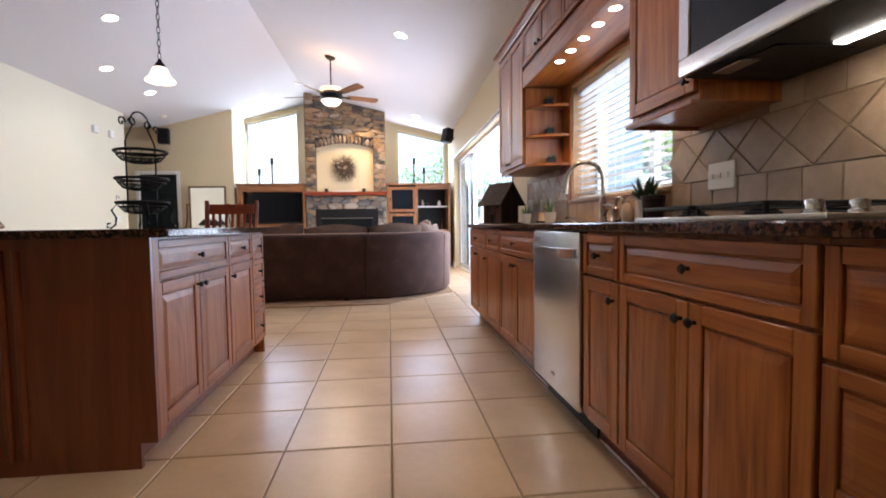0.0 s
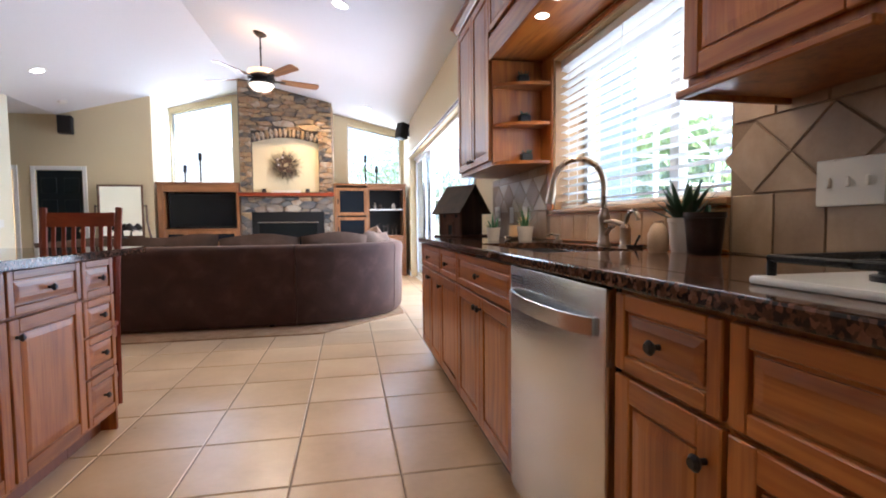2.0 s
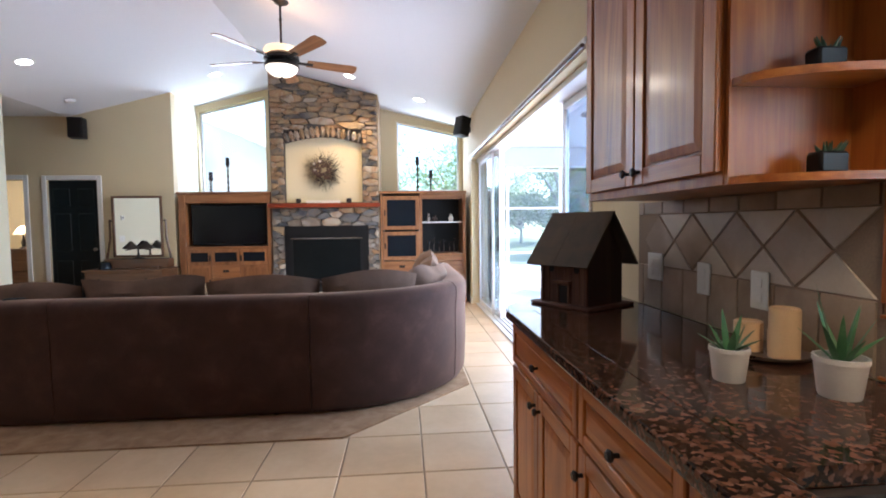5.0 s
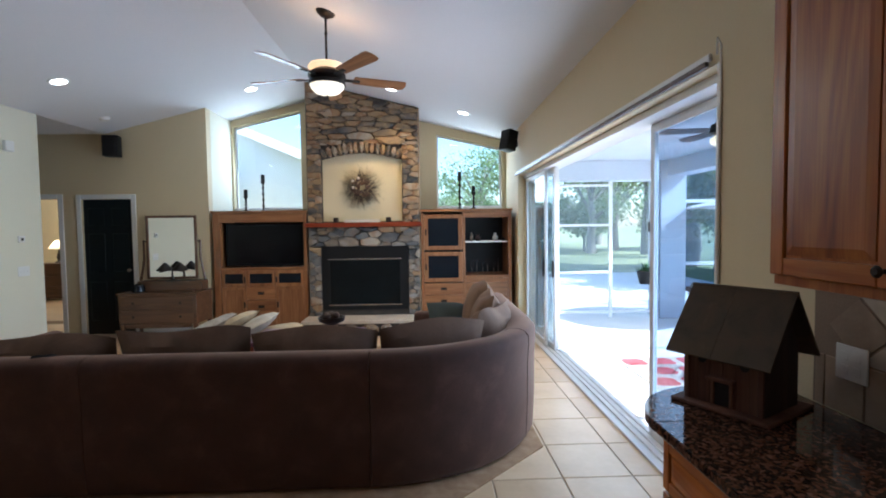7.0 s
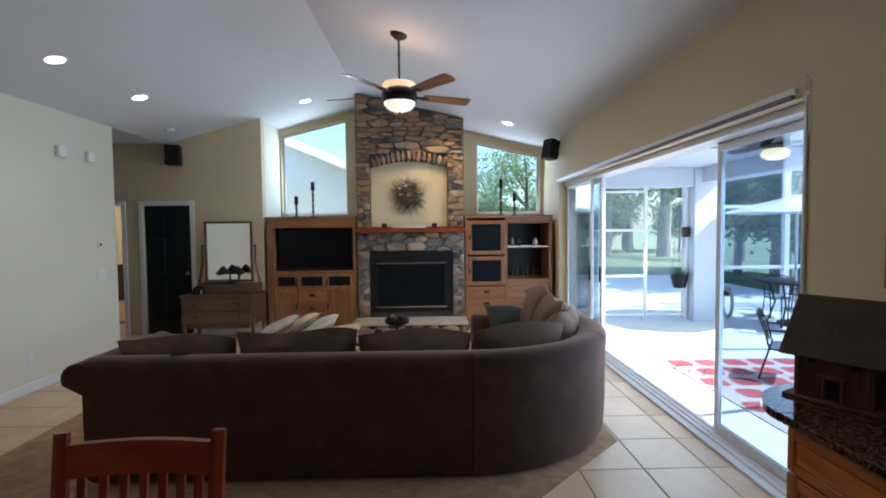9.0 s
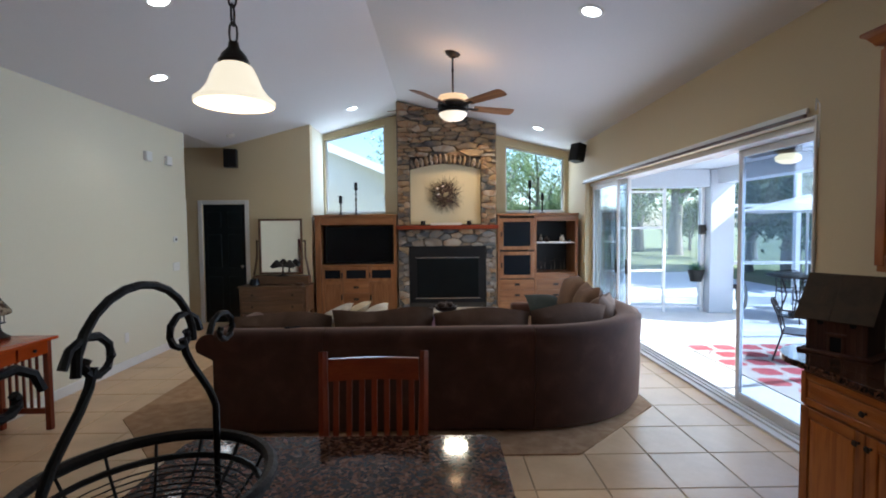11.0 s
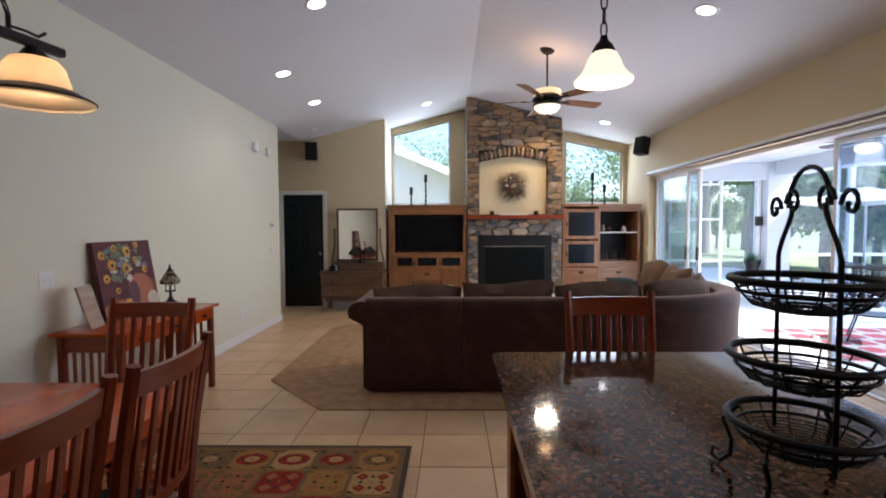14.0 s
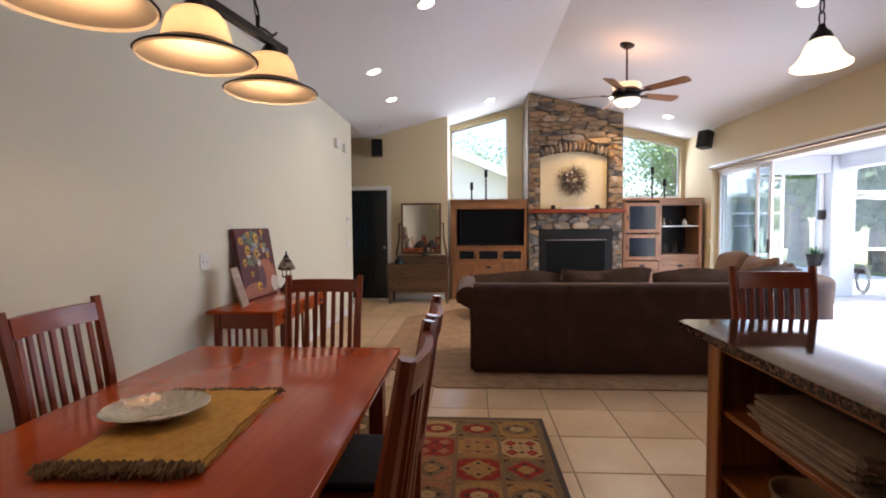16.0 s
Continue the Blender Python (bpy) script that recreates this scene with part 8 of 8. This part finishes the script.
for k in range(4):
    a = math.pi / 4 + k * math.pi / 2
    c, s = math.cos(a), math.sin(a)
    part("foot", tube(B(), [(0.115 * c, 0.115 * s, 0.14), (0.145 * c, 0.145 * s, 0.10), (0.125 * c, 0.125 * s, 0.06), (0.13 * c, 0.13 * s, 0.025), (0.15 * c, 0.15 * s, 0.0055), (0.168 * c, 0.168 * s, 0.012), (0.166 * c, 0.166 * s, 0.03), (0.152 * c, 0.152 * s, 0.03)], 0.0052, 6), M_IRON, bs)


# ---- patio and garden ----
setting("ground", box(B(), -400, 400, -400, 400, -0.6, -0.20), M_GRASS, "green lawn running to the woods", "ground")
setting("patio", box(B(), XO, 10.2, -3, 12.2, -0.16, -0.02, 0.01), M_CONCRETE, "pale sunlit concrete patio", "patio")
# added slab: its pale colour gives the glare of the sunlit lawn
setting("pavement", box(B(), XO, 8.2, 12.203, 19.0, -0.18, -0.03, 0.01), M_CONCRETE, "pale slab added beyond the screen for the glaring white lawn", "pavement")
lan = thing("lanai_roof", pose(0, 0, 0), "pale blue stucco porch roof and beams", "porch roof", kind="structure")
part("soffit", box(B(), XO + 0.002, 4.75, -3, 11.6, 2.62, 2.85), M_LANAI, lan, "pale blue porch ceiling", False)
part("beam", box(B(), XO + 0.002, 4.28, 11.18, 11.52, 2.30, 2.619, 0.006), M_LANAI, lan)
part("beam", box(B(), 4.40, 4.72, -3, 11.15, 2.36, 2.619, 0.006), M_LANAI, lan)
part("column", box(B(), 4.28, 4.72, 11.151, 11.58, -0.02, 2.619, 0.01), M_LANAI, lan, "square stucco column")
part("column", box(B(), 4.30, 4.72, 3.4, 3.8, -0.02, 2.359, 0.01), M_LANAI, lan, "square stucco column")
# pocket wall is coloured darker to stand for the shade it lies in
part("pocket_wall", box(B(), XO + 0.002, 2.64, 4.31, 5.45, -0.02, 2.619), M_LANAI_SHADED, lan, "blue stucco wall with its shade put into the colour")
# screen between house and column, with a door
sc_ = thing("screen_door", pose(0, 11.35, -0.02), "white aluminium screen door panel", "screen door")
for x in (2.10, 2.55, 3.52, 4.24):
    part("post", box(B(), x - 0.025, x + 0.025, -0.025, 0.025, 0, 2.319, 0.003), M_ALU, sc_)
for z in (0.10, 0.78, 1.58, 2.25):
    part("rail", box(B(), 2.126, 3.494, -0.018, 0.018, z - 0.02, z + 0.02, 0.003), M_ALU, sc_)
part("rail", box(B(), 3.546, 4.214, -0.018, 0.018, 0.08, 0.12, 0.003), M_ALU, sc_)
# screen cage beyond the porch
cg = thing("screen_cage", pose(0, 0, -0.02), "white aluminium pool-cage frame", "screen cage", kind="structure")
for y in (2.0, 4.0, 6.0, 8.0, 10.0, 12.0):
    part("post", box(B(), 9.95, 10.05, y - 0.05, y + 0.05, 0, 2.7, 0.005), M_ALU, cg)
    part("rafter", tube(B(), [(10.0, y, 2.7), (8.8, y, 3.5), (7.0, y, 3.7), (4.75, y, 2.85)], 0.045, 4), M_ALU, cg)
for x in (6.5, 8.2):
    part("post", box(B(), x - 0.05, x + 0.05, 11.95, 12.05, 0, 3.4, 0.005), M_ALU, cg)
for z in (0.85, 2.0, 2.7):
    part("rail", box(B(), 9.97, 10.03, 2.0, 12.0, z - 0.03, z + 0.03, 0.004), M_ALU, cg)
    part("rail", box(B(), 4.75, 9.949, 11.97, 12.03, z - 0.03, z + 0.03, 0.004), M_ALU, cg)
# insect screen in the frames, its pale colour standing in for outdoor haze
for x0, x1 in ((2.126, 2.524), (2.576, 3.494), (3.546, 4.214)):
    part("screen_mesh", box(B(), x0, x1, -0.001, 0.001, 0.121, 2.229), M_MESH, sc_, "insect screen, paled to give the glare outdoors", False)
for x0, x1 in ((4.76, 6.449), (6.551, 8.149), (8.251, 9.949)):
    for z0, z1 in ((0.881, 1.969), (2.031, 2.669)):
        part("screen_mesh", box(B(), x0, x1, 11.999, 12.001, z0, z1), M_MESH, cg, "insect screen, paled to give the glare outdoors", False)
# patio rug
pr_ = thing("patio_rug", pose(0, 0, -0.02), "red and cream patterned outdoor rug on the patio", "rug")
M_REDRUG = mottled("faded_red_weave", [(0.3, (0.34, 0.05, 0.06)), (0.7, (0.48, 0.09, 0.10))], 30, 0.95, bump=0.5, per_piece=0.05)
M_CREAMRUG = mottled("cream_weave", [(0.3, (0.44, 0.38, 0.33)), (0.7, (0.56, 0.50, 0.44))], 30, 0.95, bump=0.5, per_piece=0.05)
part("ground_weave", slab(B(), [(2.59, 5.7), (5.2, 5.7), (5.2, 8.85), (2.59, 8.85)], 0, 0.008), M_CREAMRUG, pr_, "cream ground", False)
for i in range(8):
    for j in range(9):
        cx, cy = 2.59 + 0.165 + 0.326 * i, 5.7 + 0.175 + 0.35 * j
        if (j % 2) and i == 7:
            continue
        cx += 0.163 if j % 2 else 0
        part("motif", slab(B(), [(cx + 0.15 * math.cos(a * math.pi / 6) * (1 if a % 3 else 0.82), cy + 0.15 * math.sin(a * math.pi / 6) * (1 if a % 3 else 0.82)) for a in range(12)], 0.008, 0.0095), M_REDRUG, pr_, smooth=False)


def patio_chair(m):
    th = thing("patio_chair", m, "slim grey metal patio armchair with mesh seat", "patio chair", "patio chairs")
    M = M_BRONZE
    for sx in (-1, 1):
        part("front_leg", tube(B(), [(sx * 0.26, -0.26, 0), (sx * 0.26, -0.23, 0.40), (sx * 0.27, -0.21, 0.58), (sx * 0.27, -0.16, 0.63), (sx * 0.27, 0.02, 0.645), (sx * 0.25, 0.25, 0.64)], 0.011, 8), M, th)
        part("back_leg", tube(B(), [(sx * 0.24, 0.30, 0), (sx * 0.24, 0.20, 0.40), (sx * 0.235, 0.25, 0.64), (sx * 0.22, 0.31, 0.80)], 0.011, 8), M, th)
        part("seat_rail", tube(B(), [(sx * 0.245, -0.245, 0.41), (sx * 0.245, 0.0, 0.395), (sx * 0.24, 0.20, 0.40)], 0.010, 8), M, th)
    part("seat", slab(B(), [(-0.235, -0.25), (0.235, -0.25), (0.23, 0.19), (-0.23, 0.19)], 0.398, 0.408), M_SLING, th, "grey mesh seat")
    part("top_rail", tube(B(), [(-0.22, 0.31, 0.80), (-0.16, 0.33, 0.845), (0, 0.335, 0.86), (0.16, 0.33, 0.845), (0.22, 0.31, 0.80)], 0.011, 8), M, th)
    part("cross_rail", tube(B(), [(-0.235, 0.215, 0.47), (0, 0.23, 0.46), (0.235, 0.215, 0.47)], 0.009, 8), M, th)
    for k in range(5):
        x = -0.15 + 0.075 * k
        part("back_bar", tube(B(), [(x * 0.9, 0.226, 0.465), (x, 0.27, 0.66), (x, 0.332, 0.852)], 0.006, 6), M, th)
    for z, y in ((0.60, 0.252), (0.72, 0.29)):
        part("back_bar", tube(B(), [(-0.235, y - 0.012, z), (0, y, z + 0.01), (0.235, y - 0.012, z)], 0.006, 6), M, th)
    return th


pc = patio_chair(pose(3.62, 8.04, -0.01, 0, 0, 51) @ Matrix.Diagonal((0.92, 0.92, 0.84, 1)))
for x, y, rz in ((5.45, 10.2, 152), (6.55, 10.75, 280), (6.05, 11.45, -20)):
    copy_thing(pc, pose(x, y, -0.02, 0, 0, rz))
pt_ = thing("patio_table", pose(5.75, 10.75, -0.02), "round dark metal patio table", "patio table")
part("top", turned(B(), [(0.0005, 0.70), (0.58, 0.70), (0.60, 0.715), (0.58, 0.73), (0.0005, 0.73)], seg=32), M_BRONZE, pt_)
for k in range(4):
    a = k * math.pi / 2 + 0.5
    part("leg", tube(B(), [(0.42 * math.cos(a), 0.42 * math.sin(a), 0), (0.30 * math.cos(a), 0.30 * math.sin(a), 0.35), (0.40 * math.cos(a), 0.40 * math.sin(a), 0.70)], 0.016, 8), M_BRONZE, pt_)
um = thing("patio_umbrella", pose(5.75, 10.75, -0.02), "open white patio umbrella on a pole", "umbrella")
bm = B()
cyl(bm, (0, 0, 0), (0, 0, 2.14), 0.02)
part("pole", bm, M_ALU, um)
part("base", turned(B(), [(0.0005, 0), (0.25, 0), (0.25, 0.05), (0.04, 0.09), (0.03, 0.25)]), M_BRONZE, um)
bm = B()
for k in range(8):
    a0, a1 = k * math.pi / 4, (k + 1) * math.pi / 4
    t = bm.verts.new((0, 0, 2.14))
    p = [bm.verts.new((1.15 * math.cos(a0), 1.15 * math.sin(a0), 1.84)), bm.verts.new((1.09 * math.cos((a0 + a1) / 2), 1.09 * math.sin((a0 + a1) / 2), 1.86)), bm.verts.new((1.15 * math.cos(a1), 1.15 * math.sin(a1), 1.84))]
    bm.faces.new((t, p[0], p[1]))
    bm.faces.new((t, p[1], p[2]))
bmesh.ops.remove_doubles(bm, verts=bm.verts, dist=0.001)
bmesh.ops.solidify(bm, geom=bm.faces[:], thickness=0.006)
part("canopy", bm, plain("white_canvas", (0.72, 0.70, 0.66), 0.9, vary=0.04), um, "white canvas canopy", False)
# porch fan
pf = thing("porch_fan", pose(3.18, 7.74, 2.62), "dark porch ceiling fan with a lit globe", "ceiling fan")
part("motor", turned(B(), [(0.06, 0.0), (0.06, -0.05), (0.03, -0.08), (0.03, -0.12), (0.12, -0.14), (0.13, -0.21), (0.08, -0.24)], closed=True), M_BRONZE, pf)
part("globe", turned(B(), [(0.08, -0.235), (0.125, -0.27), (0.12, -0.31), (0.06, -0.345), (0.0005, -0.35)]), glowing("lit_porch_globe", (1.0, 0.72, 0.35), 0.8, (0.8, 0.7, 0.5)), pf, "glowing amber globe")
for k in range(5):
    b_ = part("blade", slab(B(), [(0.14, -0.05), (0.58, -0.065), (0.62, 0.0), (0.58, 0.065), (0.14, 0.05)], -0.004, 0.004), M_SLING, pf, "grey blade", False)
    b_.matrix_basis = pose(0, 0, -0.19, 0, 0, 72 * k + 25) @ pose(0, 0, 0, 11, 0, 0)
# hanging fern
hp = thing("hanging_basket", pose(4.12, 11.33, 0.55), "hanging fern in a dark pot below the porch beam", "plant")
part("pot", turned(B(), [(0.0005, 0), (0.10, 0), (0.145, 0.20), (0.15, 0.22), (0.135, 0.22), (0.0005, 0.19)]), M_BLACK, hp, "dark pot")
part("leaves", rosette(B(), 40, 0.26, 1.0, 0.02, 0.55, 12, (0, 0, 0.19)), M_SUCC, hp, "trailing green fronds")
for k in range(3):
    a = k * 2.094
    bm = B()
    cyl(bm, (0.14 * math.cos(a), 0.14 * math.sin(a), 0.21), (0, 0, 1.75), 0.003, seg=5)
    part("wire", bm, M_BRONZE, hp)
hs_ = thing("hose_reel", pose(4.80, 11.1, -0.06, 0, 0, 84), "coiled grey-green garden hose hung on the column", "hose")
for k in range(5):
    r = 0.14 + 0.012 * k
    part("coil", tube(B(), [(r * math.cos(2 * math.pi * j / 24), -0.03 - 0.02 * (k % 2), 0.37 + 1.45 * r * math.sin(2 * math.pi * j / 24)) for j in range(24)], 0.010, 6, loop=True), M_HOSE, hs_)
part("bracket", box(B(), -0.03, 0.20, -0.06, 0.028, 0.48, 0.56, 0.004), M_BRONZE, hs_)
wl = thing("porch_lantern", pose(4.28, 11.30, 1.52), "small dark wall lantern on the column", "lantern")
part("body", box(B(), -0.12, -0.02, -0.05, 0.05, -0.09, 0.09, 0.01), M_BRONZE, wl)
part("arm", box(B(), -0.02, 0.0, -0.02, 0.02, -0.03, 0.03), M_BRONZE, wl)


# trees: trunk, limbs and a ragged crown of many small leaves
def tree(m, seed, height, spread, leaves, label, size=0.16, low=0.35):
    rt = random.Random(seed)
    th = thing("tree", m, label, "tree", "garden trees")
    pts = [(0, 0, -0.1)]
    for k in range(1, 6):
        pts.append((rt.uniform(-0.2, 0.2) * k / 3, rt.uniform(-0.2, 0.2) * k / 3, height * 0.6 * k / 5))
    r0 = 0.03 * height
    part("trunk", tube(B(), pts, [r0 * (1.25, 1.0, 0.85, 0.7, 0.55, 0.35)[k] for k in range(6)], 9), M_BARK, th)
    bm = B()
    tips = []
    for k in range(11):
        s = Vector(pts[2 + k % 4])
        a = rt.random() * 6.283
        e = s + Vector((math.cos(a) * spread * rt.uniform(0.5, 1), math.sin(a) * spread * rt.uniform(0.5, 1), height * rt.uniform(0.12, 0.42)))
        mid = s.lerp(e, 0.5) + Vector((0, 0, rt.uniform(0, 0.5)))
        tube(bm, [s, mid, e], [r0 * 0.42, r0 * 0.28, r0 * 0.08], 6)
        tips += [e, mid.lerp(e, 0.5), mid]
    tips.append(Vector((0, 0, height * 0.9)))
    part("limbs", bm, M_BARK, th)
    verts, faces = [], []
    for k in range(leaves):
        c = rt.choice(tips) + Vector((rt.gauss(0, 1), rt.gauss(0, 1), rt.gauss(0, 0.7))) * spread * 0.22
        if c.z < height * low * 0.6:
            c.z = height * low * rt.uniform(0.6, 1.2)
        d = Vector((rt.gauss(0, 1), rt.gauss(0, 1), rt.gauss(0, 0.6))).normalized()
        u = d.orthogonal().normalized() * size * rt.uniform(0.5, 1.2)
        v = d.cross(u).normalized() * size * rt.uniform(0.25, 0.6)
        b = len(verts)
        verts += [c - u, c - v, c + u, c + v]
        faces.append((b, b + 1, b + 2, b + 3))
    me = bpy.data.meshes.new("crown")
    me.from_pydata(verts, [], faces)
    me.materials.append(M_LEAF)
    o = new("crown", me)
    o.parent = th
    return th


t1 = tree(pose(10.8, 33.0, -0.2), 1, 9.0, 3.4, 2600, "tall oak with a ragged green crown", 0.15, 0.30)
t2 = tree(pose(11.5, 23.0, -0.2), 2, 11.0, 4.2, 3000, "tall oak with a ragged green crown", 0.17, 0.22)
t3 = tree(pose(11.2, 20.6, -0.2), 3, 4.2, 2.0, 4200, "dense dark green shrub tree beyond the cage", 0.17, 0.05)
rt = random.Random(77)
for x, y in ((4, 95), (20, 90), (12, 100), (13.5, 31), (15.5, 27), (18, 34), (13.5, 36), (8, 110), (-10, 60), (15, 40), (16, 46), (-3, 105), (4.4, 40), (7.8, 43), (-2.4, 42)):
    c = copy_thing(t1 if rt.random() < 0.5 else t2, pose(x, y, -0.2, 0, 0, rt.uniform(0, 360)))
    c.scale = [rt.uniform(0.85, 1.2)] * 3
for x, y, s in ((9.3, 15.2, 0.85), (10.3, 15.6, 1.05), (11.2, 16.0, 1.1), (10.6, 17.8, 1.25), (12.2, 18.4, 1.2), (11.2, 18.2, 1.2), (12.6, 20.5, 1.3), (7.0, 40, 0.8), (5.2, 42, 0.9), (9.4, 38, 0.9), (11, 35, 0.8), (12.6, 38, 0.8), (17, 36, 0.8), (19, 38, 0.8), (3.6, 43, 0.8)):
    c = copy_thing(t3, pose(x, y, -0.2, 0, 0, rt.uniform(0, 360)))
    c.scale = [s] * 3
# the neighbouring wing seen through the high window
hw = thing("house_wing", pose(0, 0, -0.2), "pale stucco wing of the house with a sloping roof", "house")
part("wall", wallpoly(B(), [(-9, 0), (-1.2, 0), (-1.2, 2.9), (-9, 6.2)], 16.0, 16.3, "y"), M_TRIM, hw, smooth=False)
part("roof", wallpoly(B(), [(-9, 6.21), (-0.9, 2.78), (-0.9, 2.96), (-9, 6.40)], 15.6, 24.0, "y"), plain("pale_shingle_roof", (0.42, 0.41, 0.40), 0.9, vary=0.15, scale=12, bump=0.6), hw, "pale shingle roof", False)
part("fascia", wallpoly(B(), [(-9, 6.16), (-0.9, 2.73), (-0.9, 2.95), (-9, 6.38)], 15.55, 15.598, "y"), M_TRIM, hw, "white rake board", False)

# the room beyond the opening
ds = thing("sideboard", pose(-8.0, 14.55, 0), "dark wooden chest in the next room", "chest")
part("case", box(B(), -0.45, 0.45, -0.2, 0.2, 0.06, 0.82, 0.006), M_DARKWOOD, ds)
part("top", box(B(), -0.48, 0.48, -0.22, 0.22, 0.821, 0.85, 0.005), M_DARKWOOD, ds)
for z0, z1 in ((0.10, 0.33), (0.35, 0.56), (0.58, 0.79)):
    part("drawer", box(B(), -0.42, 0.42, -0.214, -0.201, z0, z1, 0.004), M_DARKWOOD, ds)
for sx in (-1, 1):
    part("foot", box(B(), sx * 0.4 - 0.03, sx * 0.4 + 0.03, -0.18, 0.18, 0, 0.06), M_DARKWOOD, ds)
dl2 = thing("table_lamp", pose(-8.0, 14.55, 0.851), "lit table lamp with an amber shade in the next room", "lamp")
part("base", turned(B(), [(0.0005, 0), (0.09, 0), (0.08, 0.02), (0.03, 0.05), (0.05, 0.14), (0.02, 0.24), (0.012, 0.36)]), M_BRONZE, dl2)
part("shade", turned(B(), [(0.05, 0.52), (0.16, 0.38), (0.20, 0.32)], seg=16), M_AMBER, dl2, "glowing amber shade")
lamp("den_lamp_glow", "POINT", pose(-8.0, 14.45, 1.3), 6, (1.0, 0.75, 0.45), radius=0.1)
# dome and lamp out of view, added to brighten this room
cl = thing("hall_ceiling_light", pose(-7.4, 13.2, EAVE_L), "unseen white dome added to brighten the next room", "ceiling light")
part("dome", turned(B(), [(0.20, 0.0), (0.19, -0.05), (0.12, -0.09), (0.0005, -0.11)]), M_SHADE, cl, "glowing dome")
lamp("den_fill_glow", "POINT", pose(-7.4, 13.2, 2.7), 16, (1.0, 0.9, 0.75), radius=0.1)

# ---- floor tiles: the nearest as pieces of their own, the rest joined ----
TPX, TPY, TX_0, TY_0, TG = 0.439, 0.449, 0.334, 2.165, 0.006


def tile_verts(x0, y0):
    x1, y1, b = x0 + TPX - TG, y0 + TPY - TG, 0.004
    return ([(x0, y0, -0.004), (x1, y0, -0.004), (x1, y1, -0.004), (x0, y1, -0.004), (x0 + b, y0 + b, 0), (x1 - b, y0 + b, 0), (x1 - b, y1 - b, 0), (x0 + b, y1 - b, 0)],
            [(4, 5, 6, 7), (0, 1, 5, 4), (1, 2, 6, 5), (2, 3, 7, 6), (3, 0, 4, 7)])


v, f = tile_verts(-(TPX - TG) / 2, -(TPY - TG) / 2)
tile_me = bpy.data.meshes.new("tile")
tile_me.from_pydata(v, [], f)
tile_me.materials.append(M_TILE)
rest_v, rest_f = [], []
for i in range(-16, 5):
    for j in range(-10, 22):
        x0, y0 = TX_0 + TPX * i + TG / 2, TY_0 + TPY * j + TG / 2
        if x0 + TPX > 2.02 or y0 + TPY > 11.9:
            if x0 > 1.83 or y0 > 11.5:
                continue
        if -3.2 < x0 < 1.75 and 1.9 < y0 < 9.0:
            o = new("tile", tile_me)
            o.parent = floor
            o.matrix_basis = pose(x0 + (TPX - TG) / 2, y0 + (TPY - TG) / 2, random.uniform(-0.0004, 0.0004))
        else:
            v, f = tile_verts(x0, y0)
            b = len(rest_v)
            rest_v += v
            rest_f += [tuple(k + b for k in q) for q in f]
me = bpy.data.meshes.new("tiles")
me.from_pydata(rest_v, [], rest_f)
me.materials.append(M_TILE)
o = new("tiles", me)
o.parent = floor
o["kind"] = "stuff"
